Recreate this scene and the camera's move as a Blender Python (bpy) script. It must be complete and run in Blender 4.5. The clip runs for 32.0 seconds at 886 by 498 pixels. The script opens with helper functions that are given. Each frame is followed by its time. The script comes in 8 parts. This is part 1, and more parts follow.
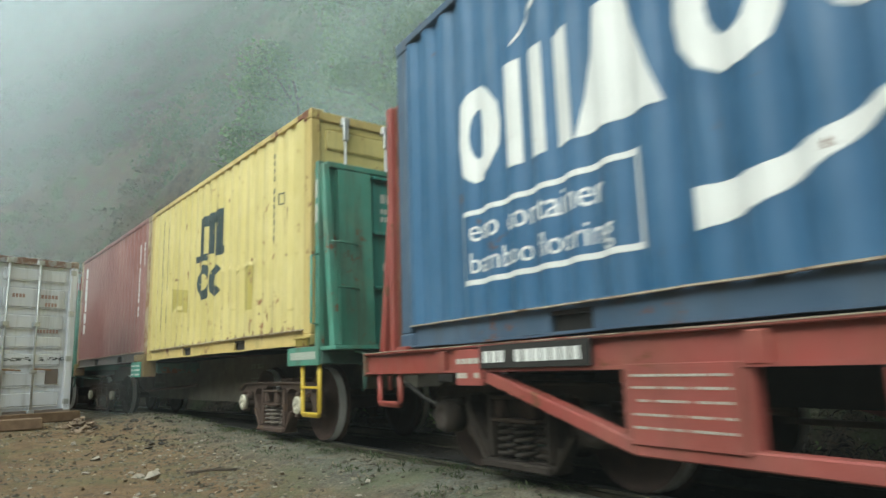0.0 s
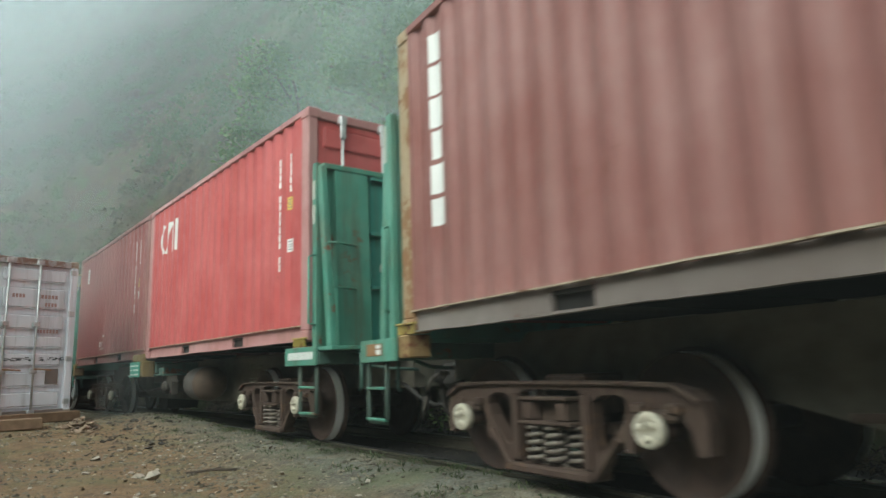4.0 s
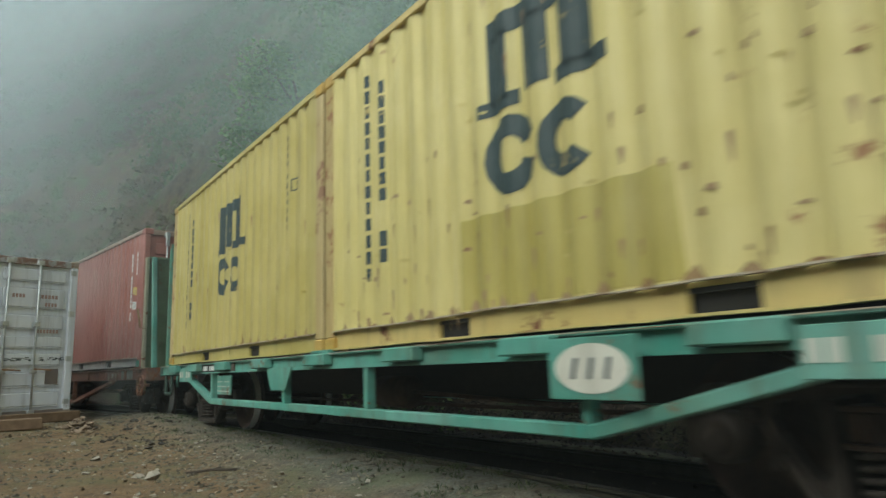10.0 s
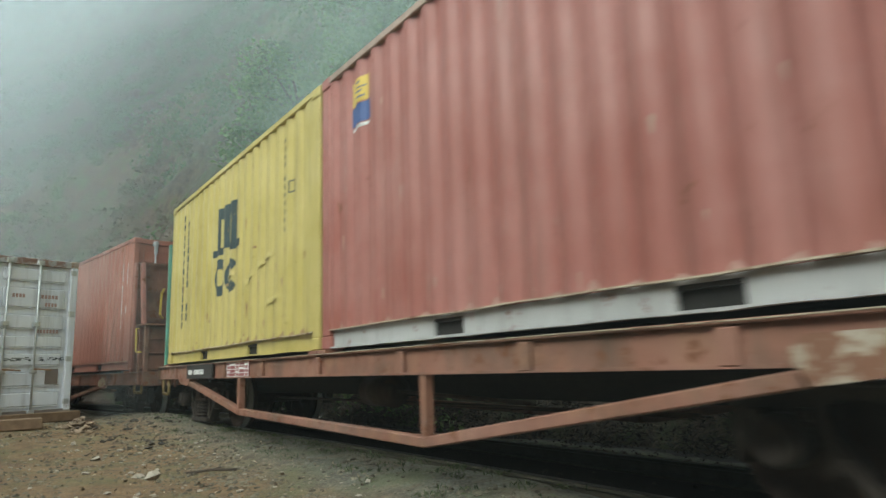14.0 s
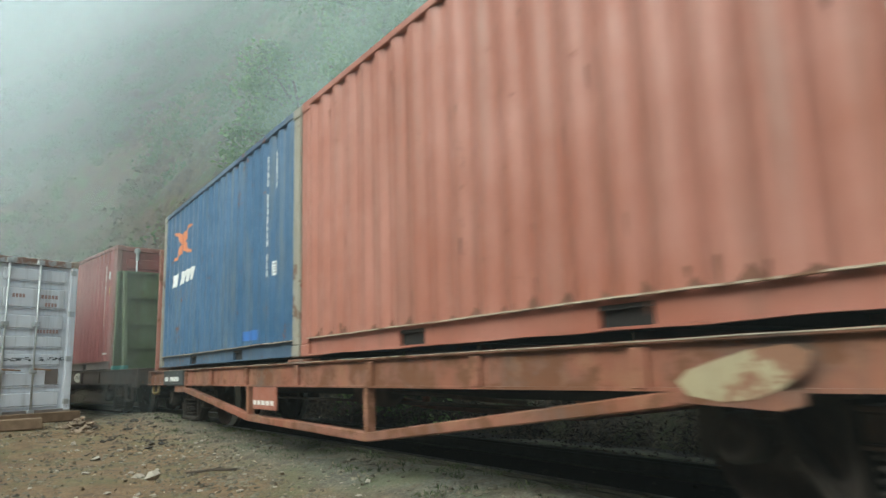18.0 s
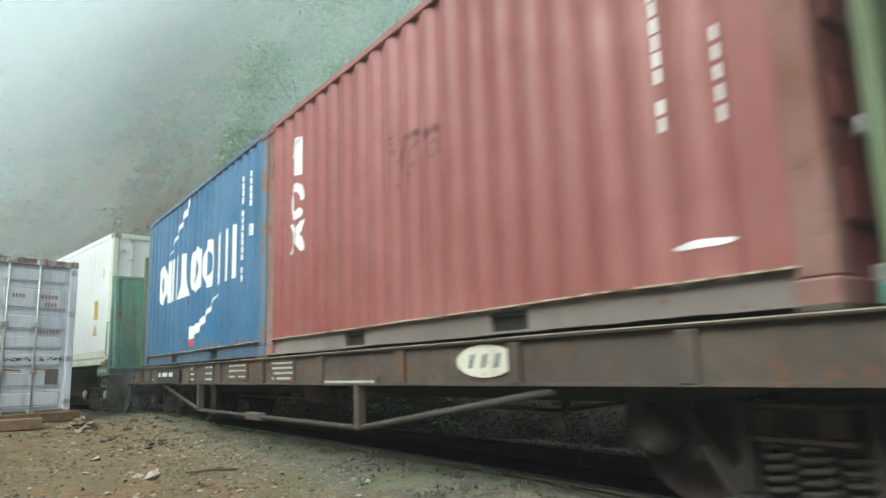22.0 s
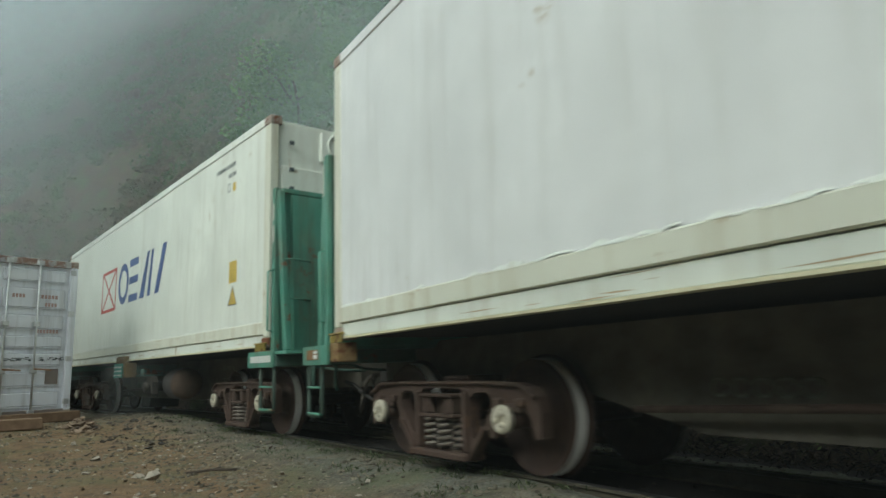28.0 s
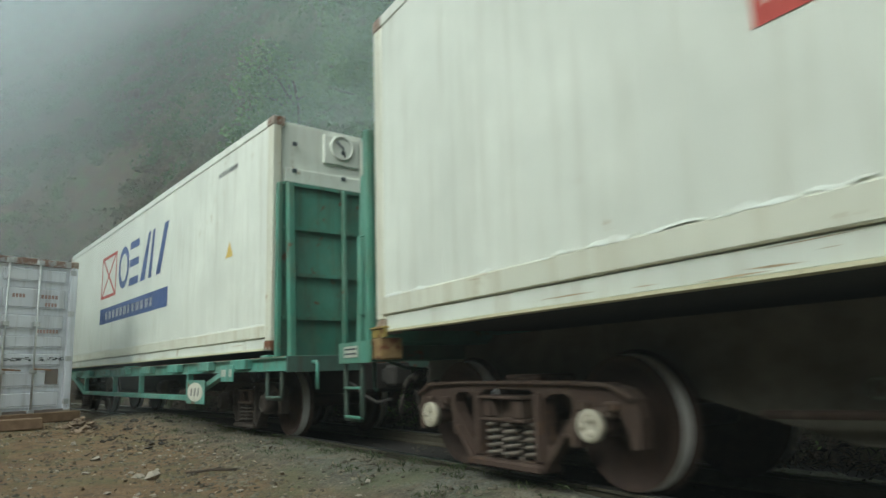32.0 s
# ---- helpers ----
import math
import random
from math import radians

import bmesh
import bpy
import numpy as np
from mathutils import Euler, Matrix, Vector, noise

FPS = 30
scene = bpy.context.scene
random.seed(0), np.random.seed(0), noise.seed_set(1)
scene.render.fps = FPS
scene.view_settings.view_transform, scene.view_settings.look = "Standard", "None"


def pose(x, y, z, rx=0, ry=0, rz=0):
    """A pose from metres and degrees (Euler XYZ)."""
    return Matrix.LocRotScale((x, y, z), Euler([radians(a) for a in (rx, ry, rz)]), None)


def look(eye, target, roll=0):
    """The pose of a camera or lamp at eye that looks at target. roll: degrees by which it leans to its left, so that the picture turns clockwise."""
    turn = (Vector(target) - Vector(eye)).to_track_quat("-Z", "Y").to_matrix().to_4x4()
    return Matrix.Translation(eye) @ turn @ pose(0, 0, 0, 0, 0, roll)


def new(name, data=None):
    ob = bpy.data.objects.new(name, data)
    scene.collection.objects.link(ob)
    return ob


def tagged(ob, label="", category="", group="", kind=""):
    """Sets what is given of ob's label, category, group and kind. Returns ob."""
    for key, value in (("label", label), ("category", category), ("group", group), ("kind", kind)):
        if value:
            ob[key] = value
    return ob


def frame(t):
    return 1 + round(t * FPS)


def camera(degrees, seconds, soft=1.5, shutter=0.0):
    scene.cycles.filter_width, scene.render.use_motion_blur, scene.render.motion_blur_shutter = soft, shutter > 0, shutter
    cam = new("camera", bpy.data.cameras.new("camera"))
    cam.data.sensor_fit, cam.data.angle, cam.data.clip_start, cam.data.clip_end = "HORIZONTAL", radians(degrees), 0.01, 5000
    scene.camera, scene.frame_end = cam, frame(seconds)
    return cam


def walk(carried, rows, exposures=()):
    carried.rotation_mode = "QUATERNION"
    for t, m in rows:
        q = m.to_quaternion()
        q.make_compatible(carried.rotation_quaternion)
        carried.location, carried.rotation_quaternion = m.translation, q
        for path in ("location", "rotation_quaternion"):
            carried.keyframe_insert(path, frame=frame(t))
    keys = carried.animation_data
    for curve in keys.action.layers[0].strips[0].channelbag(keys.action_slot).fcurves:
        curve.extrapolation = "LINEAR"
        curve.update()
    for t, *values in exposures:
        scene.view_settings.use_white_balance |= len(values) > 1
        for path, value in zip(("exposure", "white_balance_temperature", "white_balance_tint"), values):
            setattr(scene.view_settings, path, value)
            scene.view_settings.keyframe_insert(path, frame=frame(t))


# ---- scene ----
FOV = 66.72
cam = camera(FOV, 32.0, soft=1.5, shutter=0.5)
EYE = Vector((0.0, 0.0, 0.7814))
YAW, PITCH, ROLL = radians(31.39), radians(10.057), -1.76
AIM = Vector((-math.cos(YAW) * math.cos(PITCH), math.sin(YAW) * math.cos(PITCH), math.sin(PITCH)))
EXPOSURE = [(0, 0.42), (1, 0.33), (2, 0.08), (5, 0.57), (7, 0.65), (9, 0.28), (10, -0.04), (11, -0.05), (12, 0.0), (13, 0.45), (16, 0.10), (17, 0.36), (18, 0.60), (21, 0.68), (22, 0.83), (23, 0.74), (24, 0.52), (25, 0.42), (26.5, 0.12), (28, -0.24), (29, -0.17), (32, -0.08)]
walk(cam, [(0.0, look(EYE, EYE + AIM * 10, ROLL)), (32.0, look(EYE, EYE + AIM * 10, ROLL))],
     [(t, e, 6100, -4) for t, e in EXPOSURE])

# ---- light: an overcast, foggy mountain day ----
world = bpy.data.worlds.new("sky")
scene.world = world
world.use_nodes = True
wn = world.node_tree
sky = wn.nodes.new("ShaderNodeTexSky")
sky.sky_type, sky.sun_disc = "NISHITA", False
sky.sun_elevation, sky.sun_rotation = radians(41), radians(157)
sky.air_density, sky.dust_density, sky.ozone_density = 1.2, 6.0, 1.0
pale = wn.nodes.new("ShaderNodeHueSaturation")
pale.inputs["Saturation"].default_value = 0.30
wn.links.new(sky.outputs[0], pale.inputs["Color"])
wn.links.new(pale.outputs[0], wn.nodes["Background"].inputs["Color"])
wn.nodes["Background"].inputs["Strength"].default_value = 0.15
sun_data = bpy.data.lights.new("sun", "SUN")
sun_data.energy, sun_data.angle, sun_data.color = 1.3, radians(85), (1.0, 0.97, 0.93)
sun = new("sun", sun_data)
sun.matrix_world = look((4, -25, 27), (-8, 3, 0))

# ---- the railway's line: an arc that bends round the camera's side ----
RADIUS, MID = 104.2, 3.804
HALF = 4.6
TRAVEL = [(0.0, -65.47), (2.0, -58.37), (4.5, -49.49), (7.0, -40.62), (9.0, -33.60), (11.0, -26.59), (13.5, -17.80), (16.0, -8.83),
          (18.0, -1.66), (20.0, 5.67), (22.0, 13.03), (24.0, 20.48), (25.5, 26.12), (28.0, 35.61), (30.0, 43.13), (32.0, 50.59)]
WHEEL_R = 0.42


def travel(t):
    """Way that the train has gone at t seconds."""
    return float(np.interp(t, [a for a, _ in TRAVEL], [b for _, b in TRAVEL]))


def arc(s, off=0.0, z=0.0):
    """The place s metres along the line, off metres to its outer side."""
    th = s / RADIUS
    r = RADIUS + off
    return Vector((r * math.sin(th), MID - RADIUS + r * math.cos(th), z))


def arc_of(x, y):
    """Way along the line and distance to its outer side of a place."""
    cy = MID - RADIUS
    return math.atan2(x, y - cy) * RADIUS, math.hypot(x, y - cy) - RADIUS


def on_line(s):
    """The pose of a wagon whose middle is s metres along the line, both bogies on it."""
    a, b = arc(s + HALF), arc(s - HALF)
    c, e = (a + b) / 2, a - b
    return Matrix.Translation(c) @ Matrix.Rotation(math.atan2(e.y, e.x), 4, "Z")


# ---- materials ----
def shader(name, rough=0.6, metal=0.0):
    m = bpy.data.materials.new(name)
    m.use_nodes = True
    nt = m.node_tree
    b = nt.nodes["Principled BSDF"]
    b.inputs["Roughness"].default_value, b.inputs["Metallic"].default_value = rough, metal
    return m, nt, b


def coords(nt, stretch=(1, 1, 1), which="Object"):
    tc = nt.nodes.new("ShaderNodeTexCoord")
    mp = nt.nodes.new("ShaderNodeMapping")
    mp.inputs["Scale"].default_value = stretch
    nt.links.new(tc.outputs[which], mp.inputs["Vector"])
    return mp.outputs[0]


def noise_tex(nt, vec, scale, detail=4.0, rough=0.6):
    n = nt.nodes.new("ShaderNodeTexNoise")
    n.inputs["Scale"].default_value, n.inputs["Detail"].default_value, n.inputs["Roughness"].default_value = scale, detail, rough
    nt.links.new(vec, n.inputs["Vector"])
    return n.outputs["Fac"]


def ramp(nt, fac, lo, hi, a=(0, 0, 0, 1), b=(1, 1, 1, 1)):
    r = nt.nodes.new("ShaderNodeValToRGB")
    r.color_ramp.elements[0].position, r.color_ramp.elements[1].position = lo, hi
    r.color_ramp.elements[0].color, r.color_ramp.elements[1].color = a, b
    nt.links.new(fac, r.inputs[0])
    return r.outputs[0]


def mix(nt, fac, a, b, mode="MIX"):
    n = nt.nodes.new("ShaderNodeMix")
    n.data_type, n.blend_type = "RGBA", mode
    for sock, v in ((n.inputs[0], fac), (n.inputs[6], a), (n.inputs[7], b)):
        if isinstance(v, bpy.types.NodeSocket):
            nt.links.new(v, sock)
        elif isinstance(v, (int, float)):
            sock.default_value = v
        else:
            sock.default_value = (*v[:3], 1)
    return n.outputs[2]


def bump(nt, b, height, strength=0.3, dist=0.01):
    n = nt.nodes.new("ShaderNodeBump")
    n.inputs["Strength"].default_value, n.inputs["Distance"].default_value = strength, dist
    nt.links.new(height, n.inputs["Height"])
    nt.links.new(n.outputs[0], b.inputs["Normal"])


def paint(name, colour, rust=0.25, dirt=0.35, rough=0.5, fade=0.25, rust_colour=(0.16, 0.065, 0.03), seed=0.0, dirt_colour=(0.10, 0.085, 0.06), grease=0.0):
    """Weathered paint on steel: faded patches, grime that ran down, rust spots and fine scratches."""
    m, nt, b = shader(name, rough)
    v = coords(nt)
    off = nt.nodes.new("ShaderNodeVectorMath")
    off.inputs[1].default_value = (seed * 3.1, seed * 1.7, seed)
    nt.links.new(v, off.inputs[0])
    v = off.outputs[0]
    st = nt.nodes.new("ShaderNodeMapping")
    st.inputs["Scale"].default_value = (5.0, 5.0, 0.35)
    nt.links.new(v, st.inputs["Vector"])
    light = tuple(min(1, c * (1 - fade) + fade * (0.55 * c + 0.28)) for c in colour)
    dark = tuple(c * 0.80 for c in colour)
    c = mix(nt, ramp(nt, noise_tex(nt, v, 0.9, 3), 0.3, 0.7), dark, light)
    c = mix(nt, ramp(nt, noise_tex(nt, v, 9.0, 5, 0.7), 0.35, 0.75, (0, 0, 0, 1), (0.35, 0.35, 0.35, 1)), c, tuple(x * 0.8 for x in colour))
    streak = noise_tex(nt, st.outputs[0], 1.6, 4, 0.65)
    c = mix(nt, ramp(nt, streak, 0.50, 0.80, (0, 0, 0, 1), (dirt, dirt, dirt, 1)), c, dirt_colour)
    if grease:
        c = mix(nt, ramp(nt, noise_tex(nt, v, 1.4, 5, 0.6), 0.44, 0.66, (0, 0, 0, 1), (grease,) * 3 + (1,)), c, (0.075, 0.062, 0.045))
        c = mix(nt, ramp(nt, noise_tex(nt, v, 3.3, 5, 0.7), 0.50, 0.66, (0, 0, 0, 1), (grease * 0.8,) * 3 + (1,)), c, tuple(0.5 * q + 0.5 * p for p, q in zip((0.30, 0.20, 0.11), colour)))
    spots = noise_tex(nt, v, 5.5, 6, 0.72)
    big = noise_tex(nt, v, 0.7, 3)
    both = nt.nodes.new("ShaderNodeMath")
    both.operation = "MULTIPLY_ADD"
    both.inputs[1].default_value = 0.5
    nt.links.new(big, both.inputs[0])
    nt.links.new(spots, both.inputs[2])
    edge = 0.98 - 0.32 * rust
    c = mix(nt, ramp(nt, both.outputs[0], edge, edge + 0.07), c, rust_colour)
    nt.links.new(c, b.inputs["Base Color"])
    r = ramp(nt, spots, 0.3, 0.8, (rough - 0.12,) * 3 + (1,), (min(1, rough + 0.25),) * 3 + (1,))
    nt.links.new(r, b.inputs["Roughness"])
    dent = ramp(nt, noise_tex(nt, v, 1.9, 3, 0.55), 0.25, 0.75)
    bump(nt, b, mix(nt, 0.82, noise_tex(nt, v, 14, 5), dent), 0.35, 0.022)
    return m


def plain(name, colour, rough=0.6, metal=0.0, vary=0.25, scale=12, bumpy=0.2):
    m, nt, b = shader(name, rough, metal)
    v = coords(nt)
    n = noise_tex(nt, v, scale, 5, 0.65)
    c = mix(nt, ramp(nt, n, 0.25, 0.75), tuple(x * (1 - vary) for x in colour), tuple(min(1, x * (1 + vary)) for x in colour))
    c = mix(nt, ramp(nt, noise_tex(nt, v, scale * 0.09, 3), 0.35, 0.7, (0, 0, 0, 1), (0.5, 0.5, 0.5, 1)), c, tuple(x * 0.7 for x in colour))
    nt.links.new(c, b.inputs["Base Color"])
    if bumpy:
        bump(nt, b, n, bumpy, 0.01)
    return m


M = {
    "black": plain("underframe_black", (0.028, 0.025, 0.022), 0.85),
    "bogie": paint("brake_dust_brown", (0.070, 0.043, 0.031), 0.4, 0.6, 0.8, 0.0, (0.10, 0.058, 0.034), 33, (0.155, 0.122, 0.085)),
    "bogie_dark": paint("bogie_soot", (0.040, 0.030, 0.023), 0.3, 0.5, 0.85, 0.0, (0.07, 0.045, 0.03), 34, (0.09, 0.075, 0.055)),
    "wheel": plain("rusty_wheel", (0.055, 0.033, 0.023), 0.7, 0.2, 0.35),
    "tread": plain("bright_tread", (0.86, 0.86, 0.84), 0.3, 0.1, 0.08),
    "spring": plain("spring_steel", (0.17, 0.145, 0.12), 0.55, 0.3),
    "hub": plain("hub_cream", (0.52, 0.49, 0.39), 0.65, 0, 0.35, 18),
    "rail": plain("rail_steel", (0.11, 0.098, 0.07), 0.55, 0.3),
    "railtop": plain("rail_top", (0.36, 0.35, 0.34), 0.3, 0.95, 0.15),
    "sleeper": plain("sleeper_timber", (0.05, 0.04, 0.032), 0.95),
    "white": paint("white_marking", (0.86, 0.87, 0.84), 0.02, 0.12, 0.5, 0.1),
    "dark": paint("dark_marking", (0.065, 0.085, 0.095), 0.1, 0.1, 0.5, 0.1),
    "navy": paint("navy_marking", (0.05, 0.10, 0.28), 0.0, 0.1, 0.5, 0.1),
    "redmark": paint("red_marking", (0.55, 0.07, 0.05), 0.0, 0.1, 0.5, 0.1),
    "orange": paint("orange_marking", (0.75, 0.25, 0.10), 0.0, 0.1, 0.5, 0.1),
    "yelmark": paint("yellow_sign", (0.72, 0.53, 0.10), 0.1, 0.2, 0.5, 0.1),
    "ladder_yellow": paint("ladder_yellow", (0.72, 0.50, 0.03), 0.15, 0.2, 0.45),
    "lock": paint("lock_yellow", (0.19, 0.125, 0.03), 0.6, 0.7, 0.7, seed=3),
    "lock_bright": paint("lock_bright", (0.42, 0.32, 0.06), 0.35, 0.5, 0.6, seed=6),
    "galv": plain("galvanised", (0.55, 0.57, 0.57), 0.45, 0.6, 0.2),
    "pocket": plain("pocket_shade", (0.02, 0.018, 0.016), 0.9),
}


# ---- mesh helpers ----
def box(bm, x0, x1, y0, y1, z0, z1, bev=0.0, mi=0):
    vs = [bm.verts.new((x, y, z)) for x in (x0, x1) for y in (y0, y1) for z in (z0, z1)]
    fs = [bm.faces.new([vs[i] for i in q]) for q in ((0, 1, 3, 2), (4, 6, 7, 5), (0, 4, 5, 1), (2, 3, 7, 6), (0, 2, 6, 4), (1, 5, 7, 3))]
    if bev:
        es = list({e for f in fs for e in f.edges})
        made = bmesh.ops.bevel(bm, geom=es, offset=bev, segments=1, affect="EDGES", profile=0.5)
        fs = made["faces"] + [f for f in fs if f.is_valid]
    for f in fs:
        f.material_index = mi
    return vs


def beam(bm, a, b, w, h, up=(0, 0, 1), bev=0.0, mi=0):
    """A bar of section w x h from a to b."""
    a, b = Vector(a), Vector(b)
    d = (b - a)
    ln = d.length
    d.normalize()
    u = Vector(up)
    side = d.cross(u)
    if side.length < 1e-4:
        side = d.cross(Vector((0, 1, 0)))
    side.normalize()
    u = side.cross(d)
    n0 = len(bm.verts)
    box(bm, 0, ln, -w / 2, w / 2, -h / 2, h / 2, bev, mi)
    bm.verts.ensure_lookup_table()
    m = Matrix((d, -side, u)).transposed().to_4x4()
    m.translation = a
    for v in bm.verts[n0:]:
        v.co = m @ v.co


def tube(bm, pts, r, n=8, mi=0, caps=True):
    """A round bar along points."""
    pts = [Vector(q) for q in pts]
    rings = []
    for i, q in enumerate(pts):
        d = (pts[min(i + 1, len(pts) - 1)] - pts[max(i - 1, 0)]).normalized()
        ref = Vector((0, 0, 1)) if abs(d.z) < 0.9 else Vector((1, 0, 0))
        a = d.cross(ref).normalized()
        b = d.cross(a)
        rings.append([bm.verts.new(q + (a * math.cos(2 * math.pi * j / n) + b * math.sin(2 * math.pi * j / n)) * r) for j in range(n)])
    for p, q in zip(rings, rings[1:]):
        for j in range(n):
            f = bm.faces.new((p[j], p[(j + 1) % n], q[(j + 1) % n], q[j]))
            f.material_index, f.smooth = mi, True
    if caps:
        for ring in (rings[0], rings[-1]):
            f = bm.faces.new(ring)
            f.material_index = mi


def lathe(bm, prof, axis="y", at=(0, 0, 0), n=24, mi=0):
    """Turns a profile of (along, radius) round an axis through at."""
    at = Vector(at)
    rings = []
    for a, r in prof:
        ring = []
        for j in range(n):
            c, s = math.cos(2 * math.pi * j / n) * r, math.sin(2 * math.pi * j / n) * r
            co = {"y": (c, a, s), "x": (a, c, s), "z": (c, s, a)}[axis]
            ring.append(bm.verts.new(at + Vector(co)))
        rings.append(ring)
    for p, q in zip(rings, rings[1:]):
        for j in range(n):
            f = bm.faces.new((p[j], p[(j + 1) % n], q[(j + 1) % n], q[j]))
            f.material_index, f.smooth = mi, True
    for ring in (rings[0], rings[-1]):
        bm.faces.new(ring).material_index = mi


def wavy_bar(bm, x0, x1, y0, y1, z0, z1, amp, seed):
    """A flat bar along x that knocks have bent up and down."""
    n, prev = 36, None
    for i in range(n + 1):
        x = x0 + (x1 - x0) * i / n
        dz = amp * (noise.noise((x * 1.9, seed * 3.7, 0.5)) + 0.6 * noise.noise((x * 6.0, seed * 2.1, 4.0)))
        dy = amp * 0.5 * noise.noise((x * 4.0, seed * 1.3, 9.0))
        cur = [bm.verts.new((x, y + dy, z + max(dz, -0.006))) for y, z in ((y0, z0), (y1, z0), (y1, z1), (y0, z1))]
        if prev:
            for k in range(4):
                bm.faces.new((prev[k], prev[(k + 1) % 4], cur[(k + 1) % 4], cur[k]))
        else:
            bm.faces.new(cur)
        prev = cur
    bm.faces.new(prev)


def prism(bm, pts, y0, y1, mi=0):
    """A plate with the outline pts (x, z) from y0 to y1."""
    a = [bm.verts.new((x, y0, z)) for x, z in pts]
    b = [bm.verts.new((x, y1, z)) for x, z in pts]
    bm.faces.new(a).material_index = mi
    bm.faces.new(list(reversed(b))).material_index = mi
    n = len(pts)
    for i in range(n):
        bm.faces.new((a[i], b[i], b[(i + 1) % n], a[(i + 1) % n])).material_index = mi


def mesh_of(name, bm, mats):
    bmesh.ops.recalc_face_normals(bm, faces=bm.faces)
    me = bpy.data.meshes.new(name)
    bm.to_mesh(me)
    bm.free()
    for m in (mats if isinstance(mats, (list, tuple)) else [mats]):
        me.materials.append(m)
    return me


def part(name, bm, mats, parent=None, label=""):
    ob = new(name, mesh_of(name, bm, mats))
    if parent is not None:
        ob.parent = parent
    if label:
        ob["label"] = label
    return ob


def thing(name, label, category, group=""):
    return tagged(new(name), label, category, group)


def structure(name, bm, mats, label="", category=""):
    return tagged(part(name, bm, mats), label, category, "", "structure")


# ---- containers ----
CW = 1.219
PITCH_X = 0.2765


class Shell:
    """The corrugated side sheet of a container: its breaks along x and how far in it lies there."""

    def __init__(self, half, flat=False):
        self.half = half
        self.xs, self.ds = [-half + 0.16], [0.012]
        x = -half + 0.16
        if flat:
            self.xs.append(half - 0.16)
            self.ds.append(0.012)
            return
        end = half - 0.16
        while x + PITCH_X < end:
            for dx, d in ((0.072, 0.012), (0.068, 0.046), (0.070, 0.046), (0.0665, 0.012)):
                x += dx
                self.xs.append(x)
                self.ds.append(d)
        self.xs.append(end)
        self.ds.append(0.012)

    def depth(self, x):
        return float(np.interp(x, self.xs, self.ds))


def clip(poly, x, keep_right):
    out = []
    for i, a in enumerate(poly):
        b = poly[(i + 1) % len(poly)]
        ina, inb = (a[0] >= x) == keep_right or a[0] == x, (b[0] >= x) == keep_right or b[0] == x
        if ina:
            out.append(a)
        if ina != inb:
            k = (x - a[0]) / (b[0] - a[0])
            out.append((x, a[1] + k * (b[1] - a[1])))
    return out


def decal(bm, shell, polys, mi=0, lift=0.004):
    """Paints flat shapes (x, z) on the near side, following the sheet's folds."""
    for poly in polys:
        lo, hi = min(q[0] for q in poly), max(q[0] for q in poly)
        cuts = [lo] + [x for x in shell.xs if lo < x < hi] + [hi]
        for a, b in zip(cuts, cuts[1:]):
            if b - a < 1e-4:
                continue
            c = clip(clip(poly, a, True), b, False)
            c = [q for i, q in enumerate(c) if (abs(q[0] - c[i - 1][0]) + abs(q[1] - c[i - 1][1])) > 1e-5]
            if len(c) > 2:
                try:
                    f = bm.faces.new([bm.verts.new((x, -CW + shell.depth(x) - lift, z)) for x, z in c])
                    f.material_index = mi
                except ValueError:
                    pass


def rect(x0, x1, z0, z1):
    return [(x0, z0), (x1, z0), (x1, z1), (x0, z1)]


def slant(x0, x1, z0, z1, k=0.0):
    return [(x0, z0), (x1, z0), (x1 + k, z1), (x0 + k, z1)]


def bars_down(x, z_top, n, w=0.07, h=0.10, gap=0.035, seed=1, breaks=()):
    """Writing that runs downwards, as plain bars."""
    rnd = random.Random(seed)
    out, z = [], z_top
    for i in range(n):
        if i in breaks:
            z -= h
        ww = w * rnd.uniform(0.62, 0.85)
        out.append(rect(x - ww / 2, x + ww / 2, z - h * rnd.uniform(0.95, 1.12), z))
        z -= h + gap
    return out


def bars_row(x, z, n, w=0.06, h=0.09, gap=0.025, seed=1, breaks=()):
    rnd = random.Random(seed)
    out = []
    for i in range(n):
        if i in breaks:
            x += w
        out.append(rect(x, x + w * rnd.uniform(0.7, 1.0), z, z + h))
        x += w + gap
    return out


def ring(cx, cz, rx, rz, w, a0=0, a1=360, n=18):
    """A curved band as quads."""
    out = []
    for i in range(n):
        a, b = radians(a0 + (a1 - a0) * i / n), radians(a0 + (a1 - a0) * (i + 1) / n)
        out.append([(cx + math.cos(a) * rx, cz + math.sin(a) * rz), (cx + math.cos(b) * rx, cz + math.sin(b) * rz),
                    (cx + math.cos(b) * (rx - w), cz + math.sin(b) * (rz - w)), (cx + math.cos(a) * (rx - w), cz + math.sin(a) * (rz - w))])
    return out


def ellipse(cx, cz, rx, rz, n=24):
    return [(cx + math.cos(2 * math.pi * i / n) * rx, cz + math.sin(2 * math.pi * i / n) * rz) for i in range(n)]


def shell_mesh(bm, shell, z0, z1, sign):
    """The side sheet with its folds, sign -1 on the near side."""
    prev = None
    for x, d in zip(shell.xs, shell.ds):
        y = sign * (CW - d)
        cur = (bm.verts.new((x, y, z0)), bm.verts.new((x, y, z1)))
        if prev:
            bm.faces.new((prev[0], cur[0], cur[1], prev[1]))
        prev = cur


SHELL20, SHELL40 = Shell(3.029), Shell(6.096, True)


